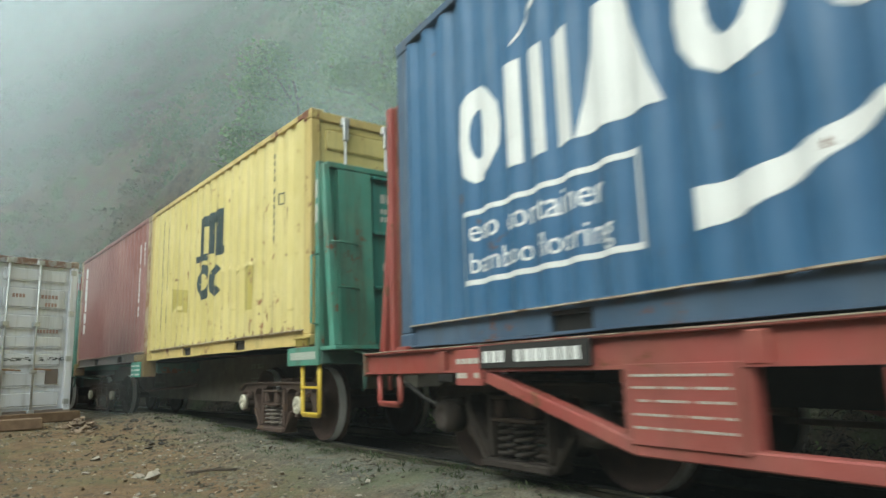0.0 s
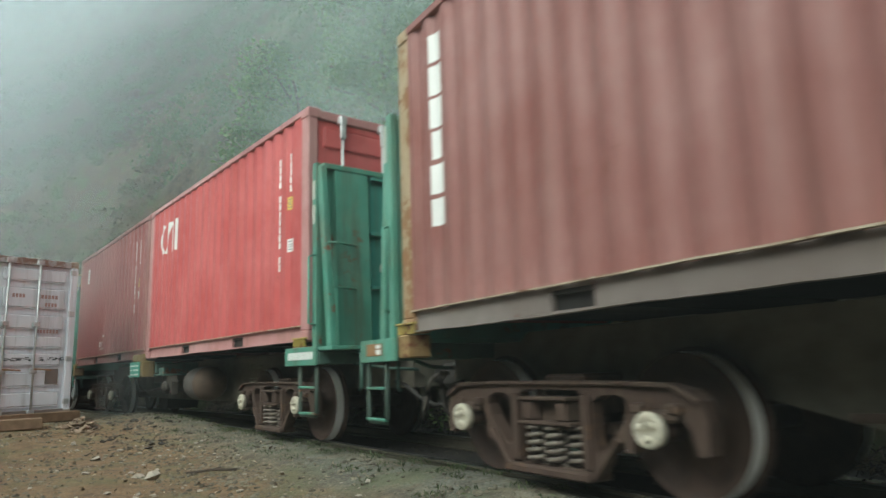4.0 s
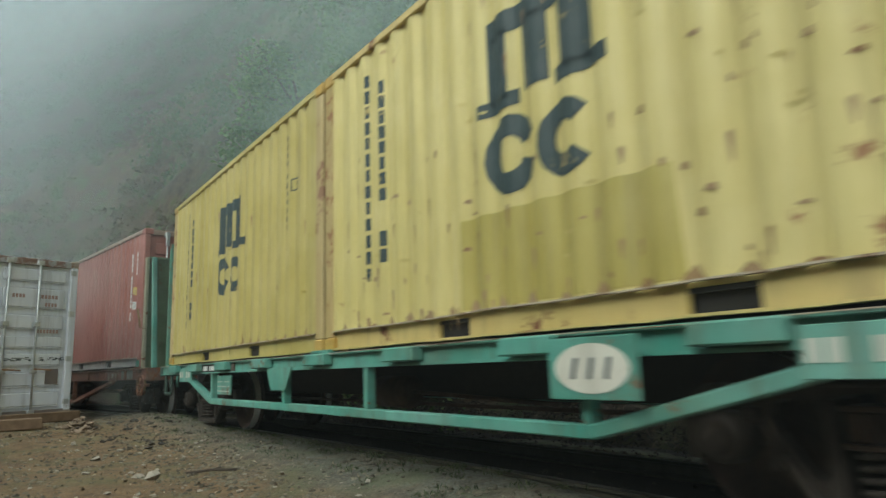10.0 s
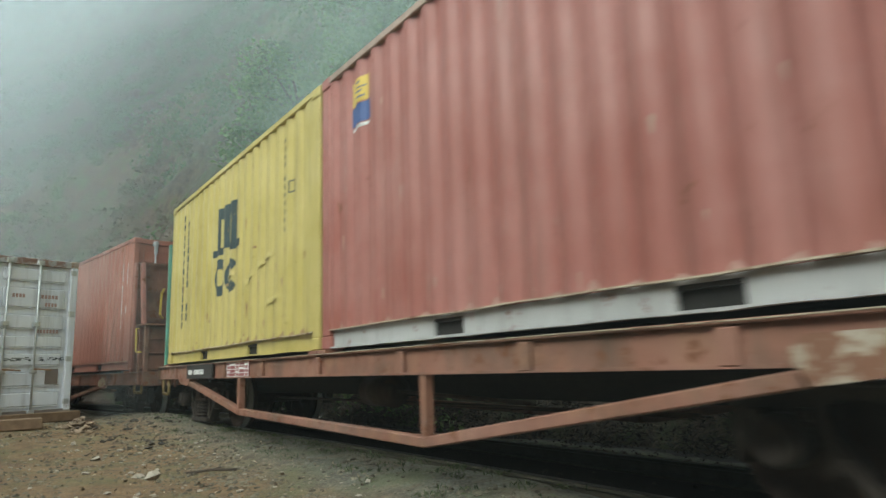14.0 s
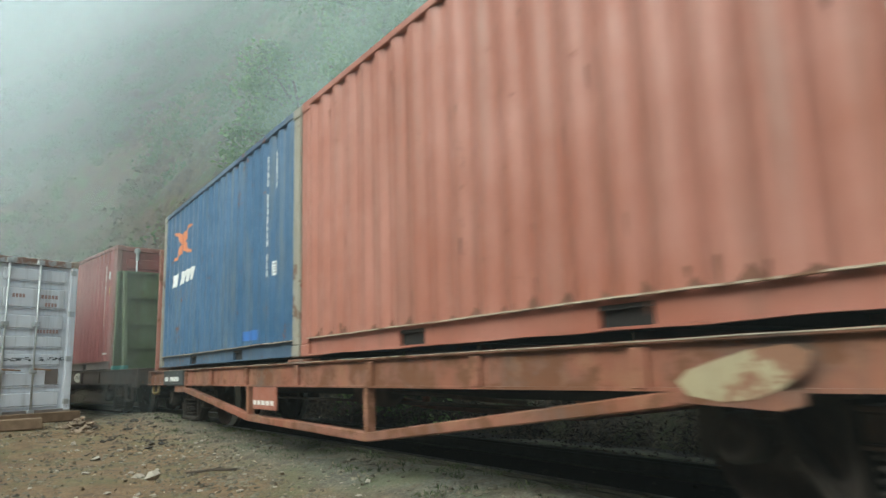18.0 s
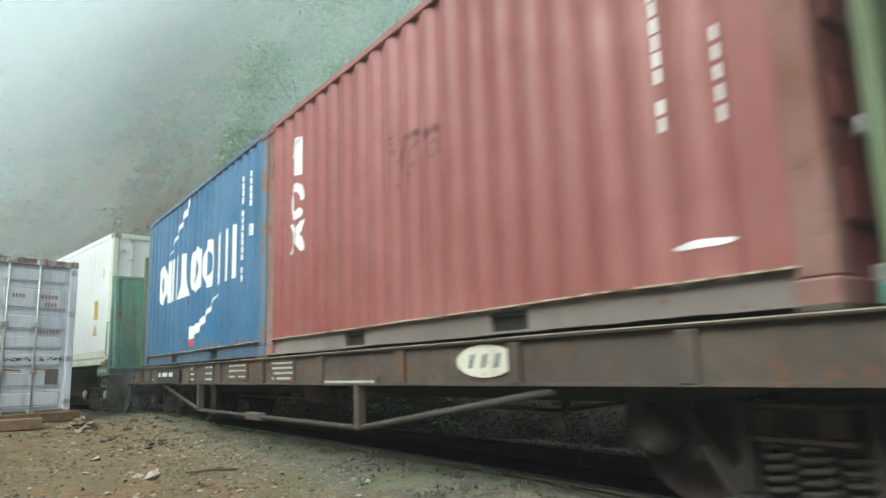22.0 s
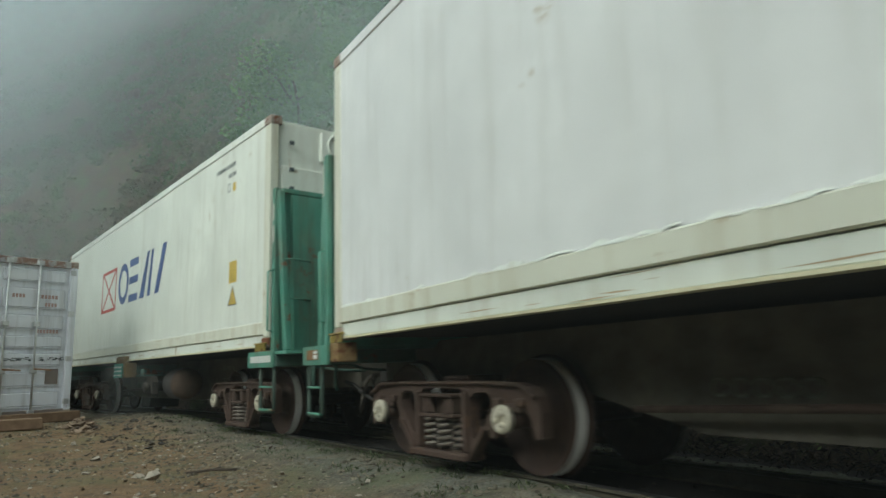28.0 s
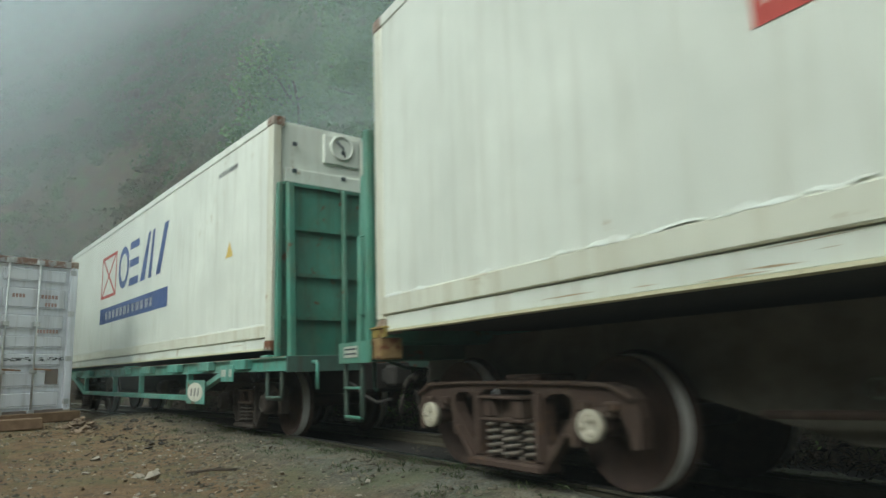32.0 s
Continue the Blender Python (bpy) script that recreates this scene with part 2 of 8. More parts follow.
def container(label, mat, rail_mat, marks=(), doors=True, low_mat=None, dents=0, seed=0, post_mat=None, h=2.591, feet=0, stain="scar", casting_mat=None):
    """A corrugated steel box container 20 feet long, doors towards +x, resting on z = 0."""
    hl, dz = 3.029, h - 2.591
    marks = [(a, [[(x, z + dz) for x, z in poly] for poly in polys], m, lab) for a, polys, m, lab in marks]
    c = thing("shipping_container", label, "container", "containers on the train")
    rnd = random.Random(seed)
    for sign, nm in ((-1, "side_wall"), (1, "side_wall")):
        bm = bmesh.new()
        shell_mesh(bm, SHELL20, 0.17, h - 0.07, sign)
        part(nm, bm, mat, c)
    bm = bmesh.new()
    box(bm, -hl + 0.1, hl - 0.1, -CW + 0.03, CW - 0.03, h - 0.045, h - 0.02)
    part("roof", bm, mat, c)
    bm = bmesh.new()
    box(bm, -hl + 0.1, hl - 0.1, -CW + 0.05, CW - 0.05, 0.12, 0.15)
    part("floor_pan", bm, M["black"], c)
    for sy in (-1, 1):
        bm = bmesh.new()
        y0, y1 = sorted((sy * CW, sy * (CW - 0.06)))
        box(bm, -hl + 0.16, hl - 0.16, y0, y1, h - 0.075, h - 0.003, 0.008)
        part("top_rail", bm, rail_mat, c)
        bm = bmesh.new()
        y0, y1 = sorted((sy * (CW - 0.042), sy * (CW - 0.075)))
        cuts = [-hl + 0.16, -1.205, -0.845, 0.845, 1.205, hl - 0.16]
        for a, b in ((0, 1), (2, 3), (4, 5)):
            box(bm, cuts[a], cuts[b], y0, y1, 0.022, 0.168)
        for a, b in ((1, 2), (3, 4)):
            box(bm, cuts[a], cuts[b], y0, y1, 0.145, 0.168)
            box(bm, cuts[a], cuts[b], y0, y1, 0.012, 0.026)
        wavy_bar(bm, -hl + 0.16, hl - 0.16, *sorted((sy * (CW - 0.004), sy * (CW - 0.07))), 0.008, 0.022, 0.009, seed + 8)
        part("bottom_rail", bm, low_mat or rail_mat, c)
        # rusty, grimy ledge; its pale base colour also paints the edge highlight
        bm = bmesh.new()
        wavy_bar(bm, -hl + 0.16, hl - 0.16, *sorted((sy * (CW + 0.006), sy * (CW - 0.03))), 0.168, 0.178, 0.012 if dents else 0.006, seed + 3)
        part("ledge", bm, M["grime_lit_edge"], c, "grimy ledge along the foot of the wall, highlight in its colour")
        for sx in (-1, 1):
            bm = bmesh.new()
            x0, x1 = sorted((sx * hl, sx * (hl - 0.165)))
            box(bm, x0, x1, *sorted((sy * (CW - 0.002), sy * (CW - 0.12))), 0.115, h - 0.115, 0.012)
            part("corner_post", bm, post_mat or rail_mat, c, "rust-stained corner post" if post_mat else "")
            for z0 in (0.0, h - 0.118):
                bm = bmesh.new()
                box(bm, *sorted((sx * (hl + 0.003), sx * (hl - 0.178))), *sorted((sy * (CW + 0.003), sy * (CW - 0.162))), z0, z0 + 0.118, 0.012)
                part("corner_casting", bm, casting_mat or post_mat or rail_mat, c)
    # solid near-black blocks stand for the shade inside the fork openings
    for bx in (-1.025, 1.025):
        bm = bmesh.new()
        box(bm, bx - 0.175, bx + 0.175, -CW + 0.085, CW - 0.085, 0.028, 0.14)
        part("fork_pocket_shade", bm, M["pocket"], c)
    # ends
    bm = bmesh.new()
    prev = None
    y = -CW + 0.12
    ys, ds = [y], [0.02]
    while y < CW - 0.3:
        for dy, d in ((0.1, 0.02), (0.05, 0.06), (0.1, 0.06), (0.05, 0.02)):
            y += dy
            ys.append(min(y, CW - 0.12))
            ds.append(d)
    for yy, d in zip(ys, ds):
        cur = (bm.verts.new((-hl + d, yy, 0.1)), bm.verts.new((-hl + d, yy, h - 0.1)))
        if prev:
            bm.faces.new((prev[0], cur[0], cur[1], prev[1]))
        prev = cur
    part("end_wall", bm, mat, c)
    if doors:
        for sy in (-1, 1):
            bm = bmesh.new()
            box(bm, hl - 0.07, hl - 0.03, *sorted((sy * 0.008, sy * (CW - 0.125))), 0.12, h - 0.12, 0.006)
            door = part("door", bm, mat, c)
            for k in range(5):
                z = 0.35 + k * 0.45
                bm = bmesh.new()
                box(bm, hl - 0.035, hl - 0.012, *sorted((sy * 0.08, sy * (CW - 0.2))), z, z + 0.24, 0.02)
                part("door_panel", bm, mat, door)
            for yy in (0.26, 0.80):
                bm = bmesh.new()
                tube(bm, [(hl + 0.022, sy * yy, 0.10), (hl + 0.022, sy * yy, h - 0.06)], 0.017, 8)
                for z in (0.14, 0.8, 1.6, h - 0.10):
                    box(bm, hl - 0.03, hl + 0.045, sy * yy - 0.05, sy * yy + 0.05, z - 0.045, z + 0.045, 0.008)
                box(bm, hl + 0.02, hl + 0.05, sy * yy - 0.035, sy * yy + 0.035, h - 0.32, h - 0.05, 0.008)
                part("locking_bar", bm, M["galv"], door, "galvanised locking bar")
        bm = bmesh.new()
        box(bm, hl - 0.08, hl - 0.004, -CW + 0.12, CW - 0.12, h - 0.118, h - 0.02, 0.006)
        part("door_header", bm, rail_mat, c)
        bm = bmesh.new()
        box(bm, hl - 0.08, hl - 0.004, -CW + 0.12, CW - 0.12, 0.01, 0.118, 0.006)
        part("door_sill", bm, rail_mat, c)
    else:
        bm = bmesh.new()
        box(bm, hl - 0.09, hl - 0.03, -CW + 0.11, CW - 0.11, 0.05, h - 0.05)
        part("end_wall", bm, mat, c)
    if dents:
        bm = bmesh.new()
        for _ in range(dents):
            x, z = rnd.uniform(-hl + 0.4, hl - 0.4), rnd.uniform(0.25, 1.35)
            w, hh = rnd.uniform(0.02, 0.08), rnd.uniform(0.01, 0.03)
            decal(bm, SHELL20, [[(x, z), (x + w, z - hh * rnd.random()), (x + w * 0.9, z + hh), (x + w * 0.3, z + hh * 1.3)]], 0, 0.005)
        part("rust_scar", bm, M["scar"], c, "rusty scars where the paint broke")
    if feet:
        # shade painted where the folds meet the ledge, and bleeding rust specks higher up
        bm = bmesh.new()
        for k in range(int((2 * hl - 0.4) / PITCH_X)):
            x = -hl + 0.16 + 0.072 + 0.068 + 0.035 + k * PITCH_X
            if rnd.random() < 0.12:
                continue
            w, hh = rnd.uniform(0.035, 0.075), rnd.uniform(0.025, 0.085)
            decal(bm, SHELL20, [[(x - w, 0.179), (x + w, 0.179), (x + w * rnd.uniform(0.3, 0.8), 0.179 + hh * rnd.uniform(0.3, 0.7)), (x + w * rnd.uniform(-0.4, 0.3), 0.179 + hh), (x - w * rnd.uniform(0.4, 0.9), 0.179 + hh * rnd.uniform(0.3, 0.6))]], 0, 0.0045)
        for _ in range(feet):
            x, z, w = rnd.uniform(-hl + 0.3, hl - 0.3), 0.2 + 2.2 * rnd.random() ** 1.6, rnd.uniform(0.006, 0.018)
            ln = rnd.uniform(0.03, 0.16)
            decal(bm, SHELL20, [[(x - w, z), (x - w * 0.3, z - ln), (x + w * 0.3, z - ln * 0.9), (x + w, z), (x + w * 0.5, z + w), (x - w * 0.6, z + w * 1.2)]], 0, 0.0045)
        part("fold_shade_and_rust", bm, M[stain], c, "rust and dirt at the feet of the folds")["kind"] = "stuff"
    for nm, polys, mk, lab in marks:
        bm = bmesh.new()
        if nm == "sign" and mk in ("yelmark", "white") and len(polys[0]) == 4:
            (x0, z0), (x1, z1) = polys[0][0], polys[0][2]
            x0, x1, z0, z1 = min(x0, x1) + 0.015, max(x0, x1) - 0.015, min(z0, z1) + 0.015, max(z0, z1) - 0.015
            decal(bm, SHELL20, [rect(x0, x1, z0, z1)])
            sign = part(nm, bm, M[mk], c, lab)
            bm = bmesh.new()
            w, hh = x1 - x0, z1 - z0
            decal(bm, SHELL20, [rect(x0 + w * a, x0 + w * b, z0 + hh * u, z0 + hh * v) for a, b, u, v in
                                ((0.14, 0.62, 0.76, 0.86), (0.14, 0.86, 0.56, 0.62), (0.2, 0.7, 0.38, 0.46), (0.14, 0.8, 0.16, 0.24))], 0, 0.006)
            part("writing", bm, M["signline"], sign)["kind"] = "stuff"
            continue
        decal(bm, SHELL20, polys)
        part(nm, bm, M[mk], c, lab)
    return c


def reefer(label, mat, rail_mat, marks=(), unit=False):
    """A smooth-sided refrigerated container 40 feet long and 2.9 m high."""
    h, hl = 2.896, 6.096
    c = thing("refrigerated_container", label, "container", "containers on the train")
    for sy in (-1, 1):
        bm = bmesh.new()
        y0, y1 = sorted((sy * (CW - 0.012), sy * (CW - 0.05)))
        n = 12
        w = (2 * hl - 0.3) / n
        for i in range(n):
            x = -hl + 0.15 + i * w
            box(bm, x + 0.0015, x + w - 0.0015, y0, y1, 0.30, h - 0.09)
        part("side_wall", bm, mat, c)
        bm = bmesh.new()
        box(bm, -hl + 0.12, hl - 0.12, *sorted((sy * CW, sy * (CW - 0.06))), h - 0.12, h - 0.002, 0.012)
        part("top_rail", bm, mat, c)
        bm = bmesh.new()
        y0, y1 = sorted((sy * (CW + 0.002), sy * (CW - 0.07)))
        box(bm, -hl + 0.14, hl - 0.14, y0, y1, 0.155, 0.31, 0.01)
        part("kick_rail", bm, rail_mat, c, "stained lower sheet")
        rnd = random.Random(int(hl * 100) + len(label))
        bm = bmesh.new()
        x = -hl + 0.16
        while x < hl - 0.5:
            ln = rnd.uniform(0.08, 0.42)
            if rnd.random() < 0.78:
                prev = None
                for i in range(6):
                    xx, zz, hh = x + ln * i / 5, 0.312 + rnd.uniform(-0.010, 0.018), rnd.uniform(0.005, 0.022) * (0.3 if i in (0, 5) else 1)
                    y = sy * (CW + 0.001 + rnd.uniform(0, 0.006))
                    cur = [bm.verts.new((xx, y, zz - hh)), bm.verts.new((xx, sy * (CW - 0.012), zz + hh))]
                    if prev:
                        bm.faces.new((prev[0], cur[0], cur[1], prev[1]))
                    prev = cur
            x += ln + rnd.uniform(-0.02, 0.22)
        part("bent_seam", bm, M["reefer_low"], c, "bent and scuffed white seam edge")["kind"] = "stuff"
        bm = bmesh.new()
        box(bm, -hl + 0.15, hl - 0.15, *sorted((sy * (CW - 0.02), sy * (CW - 0.09))), 0.03, 0.15, 0.006)
        rail = part("bottom_rail", bm, M["reefer_low"], c, "scuffed white lower rail")
        bm = bmesh.new()
        wavy_bar(bm, -hl + 0.19, hl - 0.19, *sorted((sy * (CW + 0.004), sy * (CW - 0.09))), 0.010, 0.028, 0.004, len(label))
        part("rail_lip", bm, M["reefer_lip"], rail, "yellowed bottom lip of the rail")
        bm = bmesh.new()
        for _ in range(30):
            # long thin scratches and stain lines
            x, ln, low = rnd.uniform(-hl + 0.3, hl - 0.9), rnd.uniform(0.05, 0.55), rnd.random() < 0.6
            z, hh = (rnd.uniform(0.04, 0.135), rnd.uniform(0.002, 0.006)) if low else (rnd.uniform(0.17, 0.30), rnd.uniform(0.002, 0.005))
            y = sy * ((CW - 0.0185) if low else (CW + 0.0035))
            up = rnd.uniform(-0.008, 0.012)
            bm.faces.new([bm.verts.new(q) for q in ((x, y, z), (x + ln * 0.5, y, z - hh + up * 0.5), (x + ln, y, z + up), (x + ln * 0.6, y, z + hh + up * 0.4))])
        part("scratches", bm, M["reefer_scratch"], c, "thin brown stain lines and scratches")["kind"] = "stuff"
        for sx in (-1, 1):
            bm = bmesh.new()
            box(bm, *sorted((sx * hl, sx * (hl - 0.155))), *sorted((sy * (CW - 0.001), sy * (CW - 0.12))), 0.115, h - 0.115, 0.012)
            part("corner_post", bm, rail_mat, c, "rust-stained corner post")
            for z0 in (0.0, h - 0.118):
                bm = bmesh.new()
                box(bm, *sorted((sx * (hl + 0.003), sx * (hl - 0.178))), *sorted((sy * (CW + 0.003), sy * (CW - 0.162))), z0, z0 + 0.118, 0.012)
                part("corner_casting", bm, M["casting"], c)
    bm = bmesh.new()
    box(bm, -hl + 0.1, hl - 0.1, -CW + 0.03, CW - 0.03, h - 0.05, h - 0.02)
    part("roof", bm, mat, c)
    bm = bmesh.new()
    box(bm, -hl + 0.18, hl - 0.18, -CW + 0.095, CW - 0.095, 0.02, 0.15)
    part("floor_pan", bm, M["black"], c)
    bm = bmesh.new()
    box(bm, -hl + 0.03, -hl + 0.08, -CW + 0.1, CW - 0.1, 0.05, h - 0.05)
    part("end_wall", bm, mat, c)
    if unit:
        bm = bmesh.new()
        box(bm, hl - 0.12, hl - 0.06, -CW + 0.12, CW - 0.12, 0.05, h - 0.05)
        part("end_frame", bm, mat, c)
        for y0, y1, z0, z1 in ((-0.50, 0.02, 2.40, 2.80), (0.10, 1.05, 2.30, 2.80), (-1.05, 1.05, 1.75, 2.26), (-1.05, 1.05, 0.2, 1.7)):
            bm = bmesh.new()
            box(bm, hl - 0.065, hl - 0.02, y0, y1, z0, z1, 0.012)
            part("access_panel", bm, mat, c)
        bm = bmesh.new()
        lathe(bm, [(hl - 0.03, 0.17), (hl + 0.005, 0.17), (hl + 0.005, 0.145), (hl - 0.015, 0.14)], "x", (0, -0.24, 2.64), 24)
        part("fan_grille", bm, mat, c)
        bm = bmesh.new()
        tube(bm, [(hl + 0.004, -0.33, 2.72), (hl + 0.012, -0.24, 2.64), (hl + 0.004, -0.20, 2.52)], 0.012, 5)
        part("fan_hatch_handle", bm, M["dark"], c)
        bm = bmesh.new()
        for yy in (-0.95, -0.25, 0.05, 0.9):
            for z in (1.95, 2.2, 2.55):
                box(bm, hl - 0.03, hl + 0.0, yy, yy + 0.06, z, z + 0.05, 0.006)
        part("latch", bm, M["dark"], c)
    else:
        for sy in (-1, 1):
            bm = bmesh.new()
            box(bm, hl - 0.08, hl - 0.03, *sorted((sy * 0.012, sy * (CW - 0.125))), 0.1, h - 0.1, 0.01)
            door = part("door", bm, mat, c)
            for yy in (0.28, 0.82):
                bm = bmesh.new()
                tube(bm, [(hl + 0.005, sy * yy, 0.10), (hl + 0.005, sy * yy, h - 0.06)], 0.013, 8)
                for z in (0.5, 1.4, 2.3, h - 0.15):
                    box(bm, hl - 0.03, hl + 0.022, sy * yy - 0.04, sy * yy + 0.04, z - 0.022, z + 0.022, 0.006)
                part("locking_bar", bm, M["greyrail"], door, "dull grey locking bar")
            for z in (0.45, 1.1, 1.8, 2.5):
                bm = bmesh.new()
                box(bm, hl - 0.03, hl + 0.004, *sorted((sy * (CW - 0.27), sy * (CW - 0.122))), z - 0.035, z + 0.035, 0.006)
                part("hinge", bm, M["greyrail"], door, "dull grey hinge")
        bm = bmesh.new()
        box(bm, hl - 0.028, hl - 0.022, -0.018, 0.018, 0.12, h - 0.12)
        part("door_gasket", bm, M["dark"], c)
        for z in (h - 0.118, 0.012):
            bm = bmesh.new()
            box(bm, hl - 0.05, hl - 0.002, -CW + 0.165, CW - 0.165, z, z + 0.10, 0.006)
            part("door_sill" if z < 1 else "door_header", bm, M["reefer_rail"], c, "stained cross rail over the doors" if z > 1 else "")
        bm = bmesh.new()
        for i in range(9):
            box(bm, hl - 0.03, hl - 0.026, 0.40 + i * 0.055, 0.436 + i * 0.055, 2.46, 2.53)
        for i in range(6):
            box(bm, hl - 0.03, hl - 0.026, 0.58 + i * 0.05, 0.612 + i * 0.05, 2.31, 2.37)
        part("marking", bm, M["signline"], c)
    for nm, polys, mk, lab in marks:
        bm = bmesh.new()
        decal(bm, SHELL40, polys)
        part(nm, bm, M[mk], c, lab)
    return c


M["signline"] = plain("sign_line", (0.16, 0.17, 0.20), 0.7)
M["rust"] = plain("rust", (0.27, 0.15, 0.07), 0.9, 0, 0.4)
M["casting"] = paint("casting_rust", (0.36, 0.30, 0.24), 0.7, 0.5, 0.7)


# ---- bogies ----
def plate_with_holes(bm, outline, holes, y0, y1):
    """A cast plate from y0 to y1 with the outline (x, z) and holes through it."""
    flat = bmesh.new()
    for loop in [outline] + holes:
        vs = [flat.verts.new((x, y0, z)) for x, z in loop]
        for a, b in zip(vs, vs[1:] + vs[:1]):
            flat.edges.new((a, b))
    bmesh.ops.triangle_fill(flat, use_beauty=True, use_dissolve=False, edges=flat.edges)
    flat.verts.index_update()
    for y in (y0, y1):
        vs = [bm.verts.new((v.co.x, y, v.co.z)) for v in flat.verts]
        for f in flat.faces:
            bm.faces.new([vs[v.index] for v in f.verts])
    flat.free()
    for loop in [outline] + holes:
        a = [bm.verts.new((x, y0, z)) for x, z in loop]
        b = [bm.verts.new((x, y1, z)) for x, z in loop]
        for k in range(len(loop)):
            q = (k + 1) % len(loop)
            bm.faces.new((a[k], b[k], b[q], a[q]))


def side_frame_mesh(sy, plain_box):
    """A cast side frame with two teardrop windows and a spring window; axles at x = -0.8 and 0.8."""
    bm = bmesh.new()
    y0, y1 = sorted((sy * 0.735, sy * 0.835))
    half = [(0.0, 0.675), (0.55, 0.675), (0.86, 0.665), (0.99, 0.635), (1.06, 0.575), (1.085, 0.47), (1.075, 0.30), (1.015, 0.29), (0.99, 0.40), (0.945, 0.485), (0.86, 0.525), (0.74, 0.525),
            (0.66, 0.49), (0.63, 0.40), (0.625, 0.275), (0.565, 0.275), (0.555, 0.355), (0.50, 0.32), (0.40, 0.185), (0.34, 0.105), (0.27, 0.075), (0.0, 0.07)]
    hole = [(0.345, 0.555), (0.42, 0.595), (0.53, 0.60), (0.585, 0.575), (0.60, 0.52), (0.57, 0.44), (0.49, 0.345), (0.425, 0.265), (0.385, 0.245), (0.36, 0.265), (0.345, 0.34)]
    window = [(-0.27, 0.145), (0.27, 0.145), (0.275, 0.60), (0.22, 0.625), (-0.22, 0.625), (-0.275, 0.60)]
    outline = half + [(-x, z) for x, z in reversed(half) if x > 1e-6]
    plate_with_holes(bm, outline, [hole, [(-x, z) for x, z in hole], window], y0, y1)
    # flanges that stand proud along the chords
    box(bm, -0.36, 0.36, *sorted((sy * 0.70, sy * 0.915)), 0.085, 0.14, 0.012)
    box(bm, -0.62, 0.62, *sorted((sy * 0.72, sy * 0.865)), 0.650, 0.678, 0.010)
    for sx in (-1, 1):
        beam(bm, (sx * 0.35, sy * 0.85, 0.105), (sx * 0.545, sy * 0.85, 0.345), 0.06, 0.035, bev=0.008)
        beam(bm, (sx * 0.60, sy * 0.85, 0.664), (sx * 0.90, sy * 0.85, 0.655), 0.05, 0.028, bev=0.006)
        beam(bm, (sx * 0.90, sy * 0.85, 0.655), (sx * 1.055, sy * 0.85, 0.57), 0.05, 0.028, bev=0.006)
        box(bm, *sorted((sx * 0.278, sx * 0.335)), *sorted((sy * 0.80, sy * 0.872)), 0.15, 0.60, 0.012)
        box(bm, sx * 0.8 - 0.12, sx * 0.8 + 0.12, *sorted((sy * 0.72, sy * 0.875)), 0.455, 0.522, 0.02)
        box(bm, sx * 0.8 - 0.15, sx * 0.8 - 0.07, *sorted((sy * 0.80, sy * 0.885)), 0.50, 0.56, 0.012)
        box(bm, sx * 0.8 + 0.07, sx * 0.8 + 0.15, *sorted((sy * 0.80, sy * 0.885)), 0.50, 0.56, 0.012)
        if plain_box:
            lathe(bm, [(sy * 0.80, 0.13), (sy * 0.93, 0.125), (sy * 0.965, 0.105), (sy * 0.972, 0.07), (sy * 0.960, 0.06), (sy * 0.960, 0.0)], "y", (sx * 0.8, 0, 0.415), 16)
    return mesh_of("side_frame", bm, M["bogie_dark" if plain_box else "bogie"])


def bolster_mesh():
    """The cross bolster: a box beam whose hollow ends rest on the springs."""
    bm = bmesh.new()
    box(bm, -0.19, 0.19, -0.70, 0.70, 0.44, 0.72, 0.02)
    for sy in (-1, 1):
        s = lambda a, b_: sorted((sy * a, sy * b_))
        box(bm, -0.245, 0.245, *s(0.68, 0.905), 0.40, 0.425, 0.006)
        box(bm, -0.245, 0.225, *s(0.68, 0.905), 0.555, 0.58, 0.006)
        box(bm, -0.235, -0.135, *s(0.68, 0.885), 0.425, 0.555, 0.012)
        box(bm, 0.10, 0.205, *s(0.68, 0.885), 0.425, 0.555, 0.012)
        box(bm, -0.135, 0.10, *s(0.68, 0.80), 0.425, 0.555)
        beam(bm, (-0.135, sy * 0.87, 0.545), (-0.075, sy * 0.87, 0.43), 0.02, 0.02)
    for sx in (-1, 1):
        box(bm, sx * 0.30 - 0.04, sx * 0.30 + 0.04, -0.6, 0.6, 0.33, 0.41, 0.01)
    return mesh_of("bogie", bm, M["bogie"])


def spring_mesh(mat):
    bm = bmesh.new()
    turns, n = 5, 60
    tube(bm, [(math.cos(2 * math.pi * turns * i / n) * 0.068, math.sin(2 * math.pi * turns * i / n) * 0.068, 0.148 + 0.245 * i / n) for i in range(n + 1)], 0.0165, 6, 0)
    return mesh_of("spring", bm, mat)


